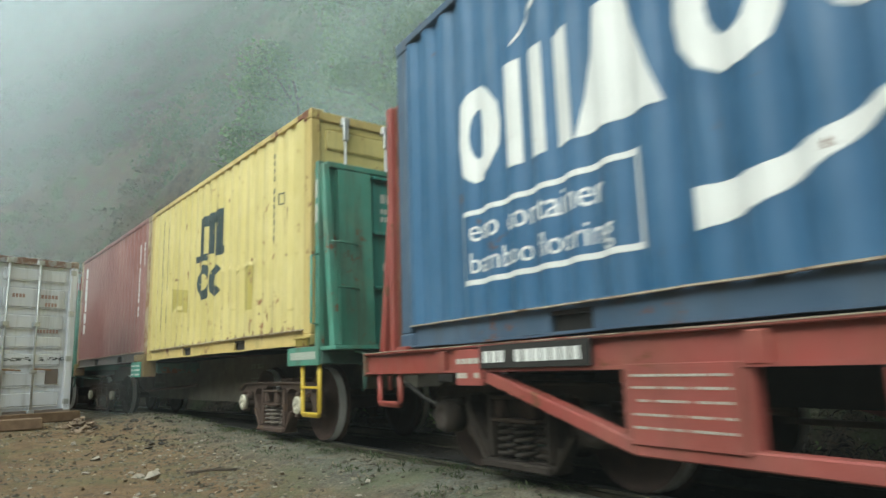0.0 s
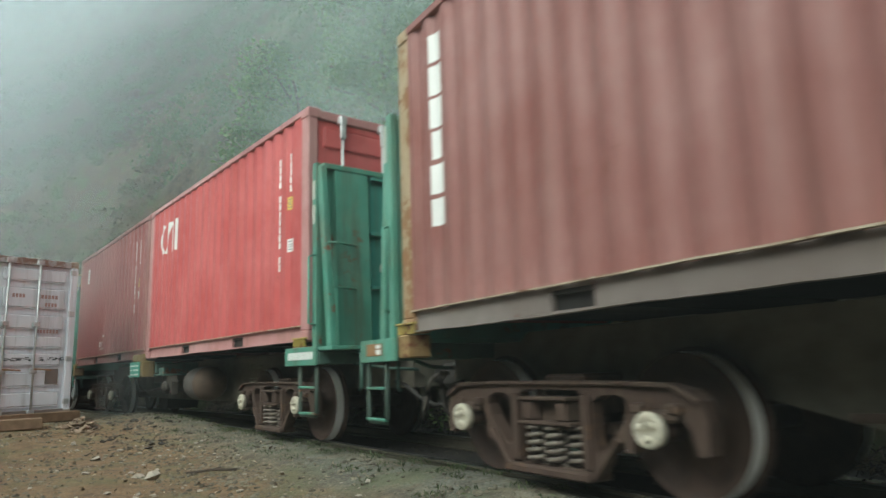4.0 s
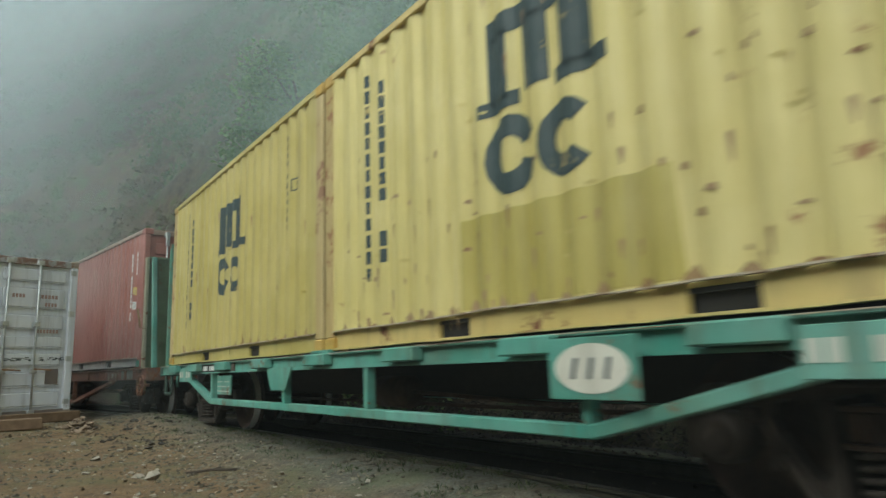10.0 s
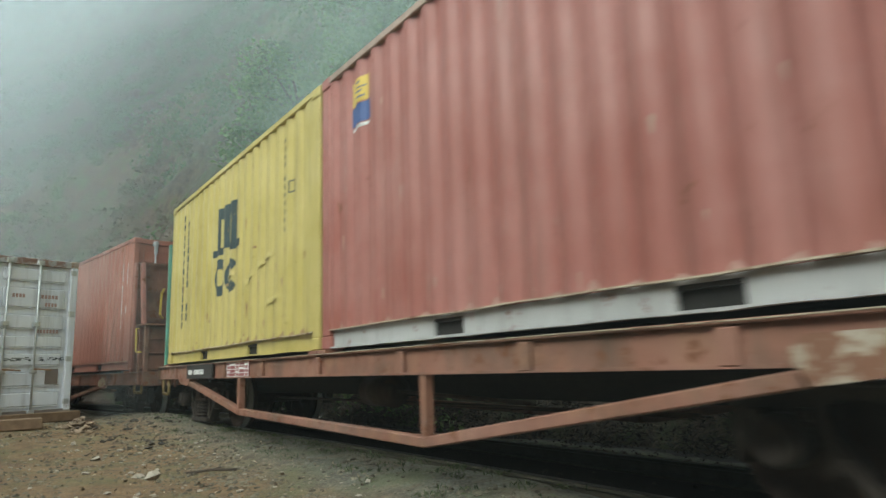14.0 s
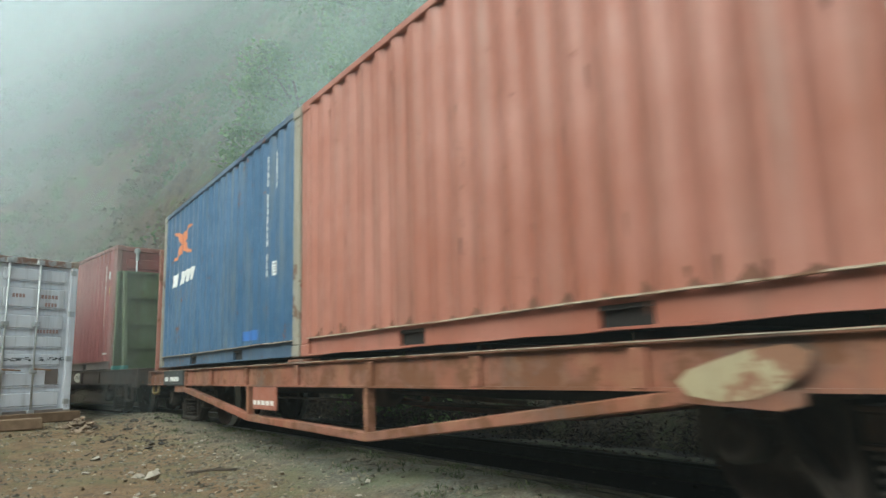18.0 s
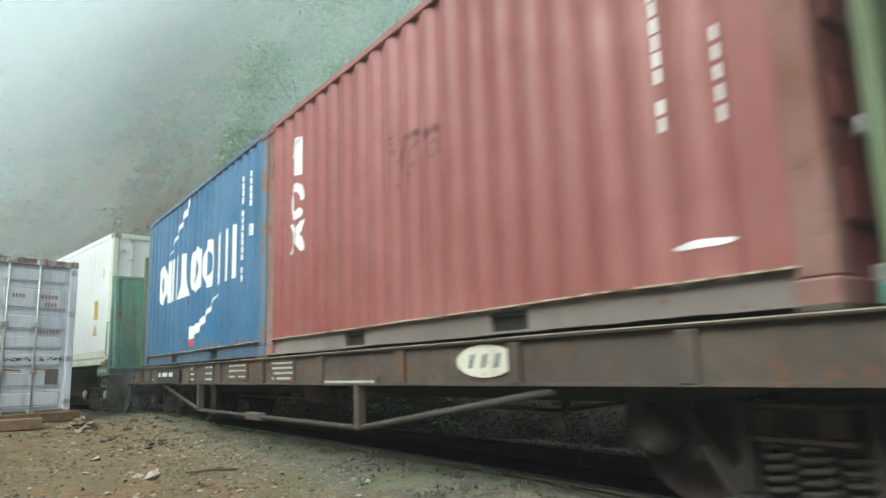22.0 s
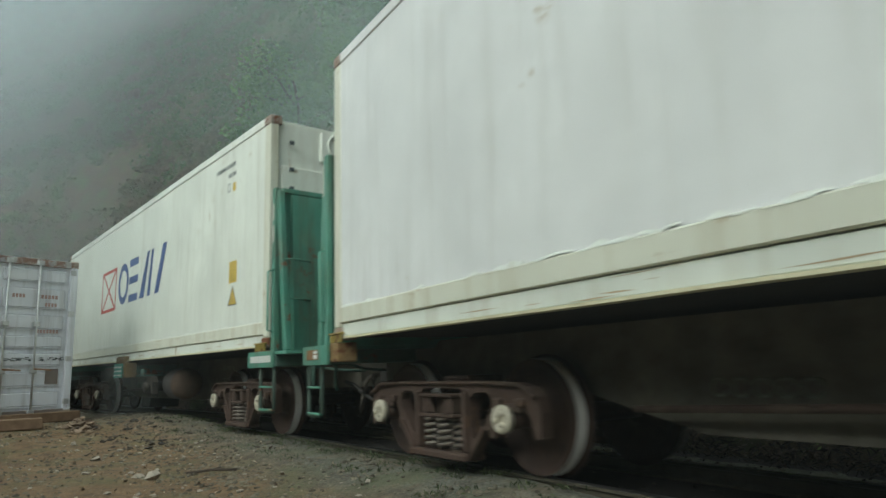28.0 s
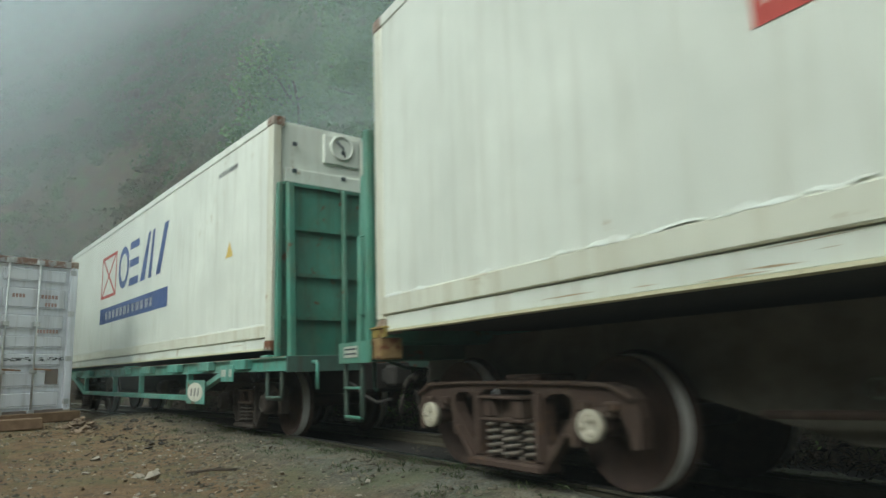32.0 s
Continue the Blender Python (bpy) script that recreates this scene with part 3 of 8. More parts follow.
def wheelset_mesh(hub_mat):
    bm = bmesh.new()
    for sy in (-1, 1):
        outer = [(0.66, 0.075), (0.60, 0.10), (0.592, 0.12), (0.548, 0.145), (0.54, 0.33), (0.598, 0.356), (0.605, 0.412)]
        tread = [(0.605, 0.412), (0.56, 0.414), (0.52, 0.418)]
        inner = [(0.52, 0.418), (0.50, 0.42), (0.487, 0.446), (0.466, 0.446), (0.466, 0.35), (0.505, 0.32), (0.49, 0.13), (0.44, 0.11), (0.44, 0.075)]
        for prof, mi in ((outer, 0), (tread, 1), (inner, 0)):
            rings = []
            for a, r in prof:
                rings.append([bm.verts.new((math.cos(2 * math.pi * j / 36) * r, sy * a, math.sin(2 * math.pi * j / 36) * r)) for j in range(36)])
            for p, q in zip(rings, rings[1:]):
                for j in range(36):
                    f = bm.faces.new((p[j], p[(j + 1) % 36], q[(j + 1) % 36], q[j]))
                    f.material_index, f.smooth = mi, abs(mi - 1) < 1 or True
        lathe(bm, [(sy * 0.66, 0.075), (sy * 0.90, 0.07)], "y", (0, 0, 0), 14, 0)
        lathe(bm, [(sy * 0.885, 0.092), (sy * 0.925, 0.101), (sy * 0.94, 0.096), (sy * 0.946, 0.068), (sy * 0.936, 0.06), (sy * 0.936, 0.0)], "y", (0, 0, 0), 20, 2)
        for k in range(3):
            a = 2 * math.pi * k / 3
            lathe(bm, [(sy * 0.935, 0.021), (sy * 0.958, 0.020), (sy * 0.960, 0.002)], "y", (math.cos(a) * 0.046, 0, math.sin(a) * 0.046), 6, 2)
    tube(bm, [(0, -0.62, 0), (0, 0.62, 0)], 0.075, 14, 0)
    return mesh_of("wheelset", bm, [M["wheel"], M["tread"], hub_mat])


FRAME = {(p, sy): side_frame_mesh(sy, p) for p in (False, True) for sy in (-1, 1)}
BOLSTER, SPRING, SPRING_DARK = bolster_mesh(), spring_mesh(M["spring"]), spring_mesh(M["bogie_dark"])
WHEELS = {False: wheelset_mesh(M["hub"]), True: wheelset_mesh(M["bogie_dark"])}
WHEELSETS = []


def bogies(wagon, plain_box, at, axle=0.8):
    for sx, xb in zip((1, -1), at):
        b = new("bogie", BOLSTER)
        for sy in (-1, 1):
            f = new("side_frame", FRAME[(plain_box, sy)])
            f.parent = b
            f.scale = (axle / 0.8, 1, 1)
            for cx, cy in ((-0.145, 0.815), (0.03, 0.815), (0.19, 0.76)):
                sp = new("spring", SPRING_DARK if plain_box else SPRING)
                sp.parent = b
                sp.location = (cx, sy * cy, 0)
        b.parent = wagon
        b["label"] = "bogie with cast side frames and coil springs"
        b.matrix_basis = pose(xb, 0, 0, 0, 0, -math.degrees(xb / RADIUS))
        for ax in (-axle, axle):
            w = new("wheelset", WHEELS[plain_box])
            w.parent = b
            WHEELSETS.append((w, ax))


def ladder(parent, x0, x1, y, z0, z1, mat, rungs=2, label="", w=0.035, stile_mat=None):
    """Corner steps: two grimy stiles and the rungs that boots keep clean."""
    bm = bmesh.new()
    tube(bm, [(x0, y, z1), (x0, y, z0 + 0.03), (x0 + 0.02 * (1 if x1 > x0 else -1), y, z0), (x1 - 0.02 * (1 if x1 > x0 else -1), y, z0), (x1, y, z0 + 0.03), (x1, y, z1)], w * 0.55, 6)
    steps = part("step_ladder", bm, stile_mat or mat, parent, label)
    for i in range(rungs):
        bm = bmesh.new()
        z = z0 + 0.018 + i * (z1 - z0) / rungs
        box(bm, min(x0, x1) + 0.004, max(x0, x1) - 0.004, y - 0.028, y + 0.012, z - 0.011, z + 0.011, 0.004)
        part("rung", bm, mat, steps)


def placard(parent, x0, x1, z0, z1, y, mat, mark=None, rows=(), label="", seed=3, name="placard"):
    """A board on the near side, with lines of writing as plain bars."""
    bm = bmesh.new()
    box(bm, x0, x1, y - 0.008, y + 0.008, z0, z1, 0.003)
    p = part(name, bm, mat, parent, label)
    if mark is not None and rows:
        bm = bmesh.new()
        rnd = random.Random(seed)
        for r, (za, zb, n, *span) in enumerate(rows):
            ua, ub = span or (0.05, 0.95)
            if len(rows) > 2:
                zb = za + (zb - za) * 0.6
            step = (x1 - x0) * (ub - ua) / n
            for i in range(n):
                xa = x0 + (x1 - x0) * ua + i * step
                if rnd.random() < 0.12:
                    continue
                box(bm, xa, xa + step * rnd.uniform(0.55, 0.8), y - 0.012, y - 0.0085, z0 + (z1 - z0) * za, z0 + (z1 - z0) * zb)
        part("writing", bm, mark, p)["kind"] = "stuff"
    return p


def coupler(parent, x, sx, mat):
    bm = bmesh.new()
    box(bm, *sorted((x - sx * 0.5, x + sx * 0.22)), -0.07, 0.07, 0.64, 0.80, 0.015)
    box(bm, *sorted((x + sx * 0.2, x + sx * 0.42)), -0.14, 0.12, 0.60, 0.84, 0.03)
    part("coupler", bm, M["black"], parent)
    bm = bmesh.new()
    pts = [(x - sx * 0.25, -0.4, 0.66), (x - sx * 0.05, -0.4, 0.62), (x + sx * 0.12, -0.36, 0.50), (x + sx * 0.3, -0.3, 0.42), (x + sx * 0.45, -0.2, 0.46)]
    tube(bm, pts, 0.022, 7)
    part("brake_hose", bm, M["black"], parent)


def rounded_marks(bm, x, y0, z0, w, h):
    """A row of five plain rounded shapes on an end board."""
    sw = w / 5
    for i in range(5):
        cy = y0 + (i + 0.5) * sw
        n = 14
        for k in range(n):
            a, b = 2 * math.pi * k / n, 2 * math.pi * (k + 1) / n
            q = [(math.cos(a) * sw * 0.42, math.sin(a) * h * 0.5), (math.cos(b) * sw * 0.42, math.sin(b) * h * 0.5),
                 (math.cos(b) * sw * 0.24, math.sin(b) * h * 0.3), (math.cos(a) * sw * 0.24, math.sin(a) * h * 0.3)]
            bm.faces.new([bm.verts.new((x, cy + u, z0 + h * 0.5 + v)) for u, v in q])


def bulkhead_spine(wagon, sx, mat, panel_mat, marks=True, lines=True):
    """The folded end board of a spine wagon."""
    z0, z1 = 1.03, 2.96
    e = 0.0 if sx > 0 else -0.13
    s = lambda a, b: sorted((sx * (a + e), sx * (b + e)))
    bm = bmesh.new()
    box(bm, *s(6.30, 6.335), -1.19, 1.19, z0, z1, 0.004)
    box(bm, *s(6.29, 6.40), -1.19, 1.19, z1 - 0.06, z1, 0.006)
    b = part("end_board", bm, mat, wagon, "green steel end board")
    for sy in (-1, 1):
        bm = bmesh.new()
        prism(bm, [(sx * (6.336 + e), z0), (sx * (6.47 + e), z0), (sx * (6.40 + e), z1 - 0.07), (sx * (6.336 + e), z1 - 0.07)], *sorted((sy * 1.06, sy * 0.66)))
        part("stiffener", bm, mat, b)
        bm = bmesh.new()
        foot = 6.60 if sx > 0 else 6.42
        beam(bm, (sx * (6.38 if sx > 0 else 6.27), sy * 1.21, z1 - 0.04), (sx * foot, sy * 1.21, z0), 0.08, 0.09, up=(1, 0, 0), bev=0.01)
        part("brace", bm, mat, b)
        bm = bmesh.new()
        box(bm, *s(6.29, 6.37), *sorted((sy * 1.20, sy * 1.27)), z0, z1, 0.008)
        part("post", bm, mat, b)
        bm = bmesh.new()
        if sx > 0:
            for za in (2.30, 2.56):
                box(bm, *s(6.30, 6.352), *sorted((sy * 1.27, sy * 1.2735)), za, za + 0.20)
        else:
            box(bm, *s(6.395, 6.445), *sorted((sy * 1.2505, sy * 1.256)), 2.55, 2.88)
        part("reflector_strip", bm, M["emblem"], b, "worn white reflector strip")
        for z in (1.62, 2.08):
            bm = bmesh.new()
            tube(bm, [(sx * (6.52 + e), sy * 1.21, z), (sx * (6.55 + e), sy * 1.10, z), (sx * (6.45 + e), sy * 0.85, z)], 0.012, 6)
            part("hand_rail", bm, mat, b)
        bm = bmesh.new()
        tube(bm, [(sx * (x + e), sy * y, z) for x, y, z in ((6.36, 1.265, 1.25), (6.33, 1.33, 1.27), (6.33, 1.33, 1.95), (6.36, 1.265, 1.97))], 0.013, 6)
        part("grab_iron", bm, mat, b)
    for za, zb, lab in ((2.27, 2.86, 0), (1.68, 2.24, 1), (1.06, 1.65, 2)):
        bm = bmesh.new()
        box(bm, *s(6.336, 6.352), -0.60, 0.60, za, zb, 0.004)
        box(bm, *s(6.336, 6.41), -0.62, 0.62, zb - 0.012, zb + 0.022, 0.004)
        p = part("end_panel", bm, panel_mat, b)
        if marks and sx > 0 and (lines or lab == 1):
            bm = bmesh.new()
            if lab == 1:
                rounded_marks(bm, 6.3545, -0.50, 1.80, 0.95, 0.17)
                part("emblem", bm, M["emblem"], p, "row of pale rounded shapes")["kind"] = "stuff"
            elif lab == 0:
                for r, (z, n, hh) in enumerate(((2.60, 12, 0.10), (2.48, 20, 0.055), (2.39, 18, 0.055))):
                    for i in range(n):
                        w = 0.95 / n
                        box(bm, 6.3525, 6.355, -0.50 + i * w, -0.50 + (i + 0.72) * w, z, z + hh)
                part("writing", bm, M["emblem"], p)["kind"] = "stuff"
            else:
                for i in range(6):
                    box(bm, 6.3525, 6.355, -0.2 + i * 0.08, -0.14 + i * 0.08, 1.25, 1.29)
                    box(bm, 6.3525, 6.355, -0.2 + i * 0.08, -0.14 + i * 0.08, 1.15, 1.19)
                part("writing", bm, M["emblem"], p)["kind"] = "stuff"
    return b


def spine_wagon(label, mat, step_mat, tank=False, white_tag=False, lines=True):
    """A container spine wagon: a narrow belly beam, green end platforms and arms under the load."""
    w = thing("spine_wagon", label, "railway wagon", "wagons of the train")
    bm = bmesh.new()
    prism(bm, [(-6.75, 0.98), (-5.7, 0.98), (-5.6, 1.05), (5.6, 1.05), (5.7, 0.98), (6.75, 0.98), (6.75, 0.60), (5.9, 0.58), (3.1, 0.595), (2.07, 0.365), (-2.62, 0.36), (-3.63, 0.59), (-5.9, 0.59), (-6.75, 0.60)], -0.34, 0.34)
    part("spine_beam", bm, M["spine"], w, "grimy black belly beam")
    for sx in (-1, 1):
        g = 0.0 if sx > 0 else 0.29
        s = lambda a, b: sorted((sx * (a + g), sx * (b + g)))
        bm = bmesh.new()
        box(bm, *s(5.78, 6.46), -1.28, 1.28, 0.86, 0.99, 0.008)
        plat = part("end_platform", bm, M["green_grime"], w, "grimy green end platform")
        bm = bmesh.new()
        box(bm, *sorted((sx * 6.12, sx * 6.72)), -1.28, 1.28, 0.992, 1.03, 0.004)
        part("tread_plate", bm, mat, plat, "pale green tread plate")
        for sy in (-1, 1):
            bm = bmesh.new()
            box(bm, *s(5.76, 6.44), *sorted((sy * 1.31, sy * 1.285)), 0.85, 1.035, 0.004)
            part("fascia", bm, mat, plat, "green fascia plate")
        bm = bmesh.new()
        if sx > 0:
            for i in range(10):
                box(bm, *s(5.84 + i * 0.056, 5.88 + i * 0.056), -1.316, -1.311, 0.91, 0.985)
            part("writing", bm, M["white"] if white_tag else M["emblem"], plat)["kind"] = "stuff"
        else:
            box(bm, *s(6.0, 6.30), -1.318, -1.311, 0.90, 1.0, 0.002)
            tag = part("tag", bm, M["emblem"] if white_tag else M["rust"], plat, "small white tag" if white_tag else "rusty brown tag")
            bm = bmesh.new()
            if white_tag:
                for z in (0.925, 0.965):
                    for k in range(7):
                        box(bm, *s(6.02 + 0.037 * k, 6.045 + 0.037 * k), -1.322, -1.3185, z, z + 0.016)
            else:
                box(bm, *s(6.01, 6.10), -1.322, -1.3185, 0.91, 0.95)
                box(bm, *s(6.01, 6.10), -1.322, -1.3185, 0.96, 0.99)
            part("writing", bm, M["dark"] if white_tag else M["white"], tag)["kind"] = "stuff"
        for sy in (-1, 1):
            bm = bmesh.new()
            box(bm, *sorted((sx * (5.84 if sx > 0 else 5.91), sx * 6.10)), *sorted((sy * 1.06, sy * 1.27)), 0.87 if sx < 0 else 0.99, 1.05, 0.012)
            seat = part("twist_lock", bm, M["lock"] if sx > 0 else M["lock_rust"], w, "dull yellow twist-lock seat")
            bm = bmesh.new()
            for k in range(5):
                x = sx * (5.86 + 0.055 * k)
                box(bm, x - 0.011, x + 0.011, *sorted((sy * 1.235, sy * 1.265)), 1.052, 1.125, 0.003)
            box(bm, *sorted((sx * 5.83, sx * 6.11)), *sorted((sy * 1.225, sy * 1.275)), 1.125, 1.142, 0.004)
            part("load_stop", bm, M["lock_bright"], seat, "yellow barred load stop")
        ladder(w, sx * (6.02 + g), sx * (6.38 + g), -1.26, 0.36, 0.87, step_mat if sx > 0 else mat, 2, "yellow corner steps" if step_mat == M["ladder_yellow"] and sx > 0 else "green corner steps", 0.042, None if step_mat == M["ladder_yellow"] and sx > 0 else M["stile_grime"])
        ladder(w, sx * (6.02 + g), sx * (6.38 + g), 1.26, 0.36, 0.87, step_mat, 2, "", 0.042, M["green_grime"])
        coupler(w, sx * 6.75, sx, mat)
        bm = bmesh.new()
        tube(bm, [(sx * 6.55, -0.95, 0.98), (sx * 6.72, -0.95, 0.95), (sx * 6.72, -0.95, 0.62), (sx * 6.68, -0.95, 0.60)], 0.02, 6)
        tube(bm, [(sx * 6.5, -0.9, 0.86), (sx * 6.72, -0.62, 0.8), (sx * 6.78, -0.3, 0.78)], 0.018, 6)
        part("uncoupling_rod", bm, M["green_grime"], w)
        if sx < 0:
            for hose in (((-6.62, 0.74), (-6.74, 0.69), (-6.72, 0.56), (-6.67, 0.43), (-6.60, 0.37), (-6.53, 0.41), (-6.49, 0.52)), ((-6.70, 0.74), (-6.86, 0.70), (-6.95, 0.64), (-7.02, 0.50), (-7.07, 0.36), (-7.12, 0.28))):
                bm = bmesh.new()
                tube(bm, [(x, -0.50, z) for x, z in hose], 0.024, 8)
                part("brake_hose", bm, M["hose"], w, "worn grey-brown brake hose")
        bulkhead_spine(w, sx, mat, M["panel_teal"], True, lines)
    for sy in (-1, 1):
        bm = bmesh.new()
        box(bm, -0.34, 0.16, *sorted((sy * 0.34, sy * 1.08)), 0.84, 1.02, 0.015)
        part("cross_arm", bm, M["green_grime"], w, "green arm across the belly beam")
        bm = bmesh.new()
        box(bm, -0.34, 0.14, *sorted((sy * 1.085, sy * 1.29)), 0.79, 1.06, 0.012)
        arm = part("middle_arm", bm, M["lock"], w, "dull yellow middle arm")
        bm = bmesh.new()
        for i in range(8):
            box(bm, -0.50 + i * 0.07, -0.455 + i * 0.07, *sorted((sy * 1.22, sy * 1.295)), 1.065, 1.17, 0.006)
        box(bm, -0.51, 0.055, *sorted((sy * 1.21, sy * 1.275)), 1.06, 1.185, 0.004)
        part("load_stop", bm, M["lock"], arm)
    placard(w, -0.57, 0.02, 0.79, 1.05, -1.305, M["panel_green"], M["white"], ((0.12, 0.3, 9), (0.42, 0.6, 8), (0.7, 0.86, 8)), "green load plate with white writing")
    bm = bmesh.new()
    for i in range(5):
        tube(bm, [(-2.5 + i * 0.135 + math.cos(a) * 0.05, -0.345, 0.63 + math.sin(a) * 0.05) for a in np.linspace(0.3, 5.9, 12)], 0.008, 4)
    part("emblem", bm, M["belly_mark"], w, "row of faint rounded shapes on the belly")["kind"] = "stuff"
    bm = bmesh.new()
    rnd = random.Random(len(label))
    for z, hh, n in ((0.86, 0.07, 8), (0.715, 0.012, 16), (0.665, 0.012, 16), (0.615, 0.012, 16)):
        for k in range(n):
            if rnd.random() < 0.85:
                x = 2.49 + 0.46 * k / n
                box(bm, x, x + 0.46 / n * rnd.uniform(0.6, 1.0) * (0.6 if n < 10 else 1), -0.345, -0.3405, z, z + hh)
    part("writing", bm, M["belly_mark"], w, "faint rows of writing on the belly")["kind"] = "stuff"
    if tank:
        bm = bmesh.new()
        box(bm, 0.2, 0.78, -1.12, -0.5, 0.80, 0.83, 0.004)
        box(bm, 0.55, 0.78, -1.13, -1.10, 0.80, 0.93, 0.006)
        part("valve_bracket", bm, M["green_grime"], w)
        bm = bmesh.new()
        prism(bm, [(0.52, 0.50), (0.52, 0.78), (0.62, 0.80), (0.92, 0.80), (1.02, 0.70), (1.02, 0.50), (0.92, 0.50), (0.90, 0.64), (0.80, 0.70), (0.62, 0.60)], -1.05, -0.95)
        lathe(bm, [(-1.12, 0.05), (-1.08, 0.09), (-0.6, 0.09)], "y", (0.70, 0, 0.62), 12)
        tube(bm, [(0.78, -1.08, 0.68), (0.95, -1.1, 0.62), (0.9, -1.1, 0.54)], 0.025, 6)
        part("brake_valve", bm, M["valve"], w, "dusty brake valve")
        bm = bmesh.new()
        prism(bm, [(-2.30, 0.357), (-2.34, 0.15), (-1.75, 0.15), (-1.66, 0.357)], -0.30, 0.30)
        part("brake_cylinder", bm, M["black"], w)
        bm = bmesh.new()
        lathe(bm, [(1.17, 0.05), (1.20, 0.19), (1.26, 0.25), (1.34, 0.265), (1.76, 0.265), (1.86, 0.25), (1.93, 0.19), (1.96, 0.05)], "x", (0, -0.70, 0.66), 20)
        part("air_tank", bm, M["tank_grime" if "grimy" in label else "tank"], w, "dusty grey air tank")
        bm = bmesh.new()
        lathe(bm, [(1.74, 0.262), (1.74, 0.268), (1.765, 0.268), (1.865, 0.253), (1.935, 0.193), (1.965, 0.053), (1.965, 0.0)], "x", (0, -0.70, 0.66), 20)
        part("tank_end", bm, M["tank_rust"], w, "rust-brown end of the tank")
    bm = bmesh.new()
    tube(bm, [(-3.0, -0.5, 0.5), (0.5, -0.5, 0.62)], 0.025, 6)
    part("brake_gear", bm, M["bogie"], w)
    bogies(w, False, (4.45, -4.80), 0.88)
    return w


def bulkhead_plate(wagon, sx, mat, brace_mat, shoe_mat=None, z1=3.04, zs=0.98, foot=6.70, set_in=-0.11, post_mat=None, painted=(-1.12, 1.12), ys=(-1.12, -0.38, 0.38, 1.12)):
    """A flat end board with ribs and slanting braces; the rear one stands closer in."""
    e = 0.0 if sx > 0 else set_in
    s = lambda a, b: sorted((sx * (a + e), sx * (b + e)))
    bm = bmesh.new()
    box(bm, *s(6.25, 6.275), -1.20, 1.20, zs, z1, 0.003)
    b = part("end_board", bm, mat, wagon, "ribbed steel end board")
    for z in (1.42, 1.93, 2.49, z1 - 0.012):
        bm = bmesh.new()
        prism(bm, [(sx * (x + e), z + dz) for x, dz in ((6.276, 0), (6.33, -0.03), (6.335, -0.03), (6.335, 0.012), (6.276, 0.012))], -1.18, 1.18)
        part("rib", bm, mat, b)
    k = 0.0 if sx > 0 else -0.11
    for y in ys:
        bm = bmesh.new()
        beam(bm, (sx * (6.36 + k), y, z1 - 0.02), (sx * ((foot if abs(y) > 1 else foot - 0.08) + k), y, zs), *((0.085, 0.085) if abs(y) > 1 else (0.06, 0.07)), up=(1, 0, 0), bev=0.012)
        part("brace", bm, brace_mat if y in painted else mat, b)
        if shoe_mat and sx > 0 and y == -1.12:
            for x in (6.305, foot):
                bm = bmesh.new()
                box(bm, *s(x - 0.06, x + 0.06), y - 0.15 if x < 6.4 else y - 0.055, y + 0.055, zs, zs + 0.085, 0.01)
                part("brace_shoe", bm, shoe_mat, b)
    for y in (-1.225, 1.225):
        bm = bmesh.new()
        box(bm, *s(6.27, 6.34), y - 0.03, y + 0.03, zs, z1 - 0.02, 0.008)
        part("post", bm, post_mat if post_mat and sx > 0 else brace_mat, b)
    return b


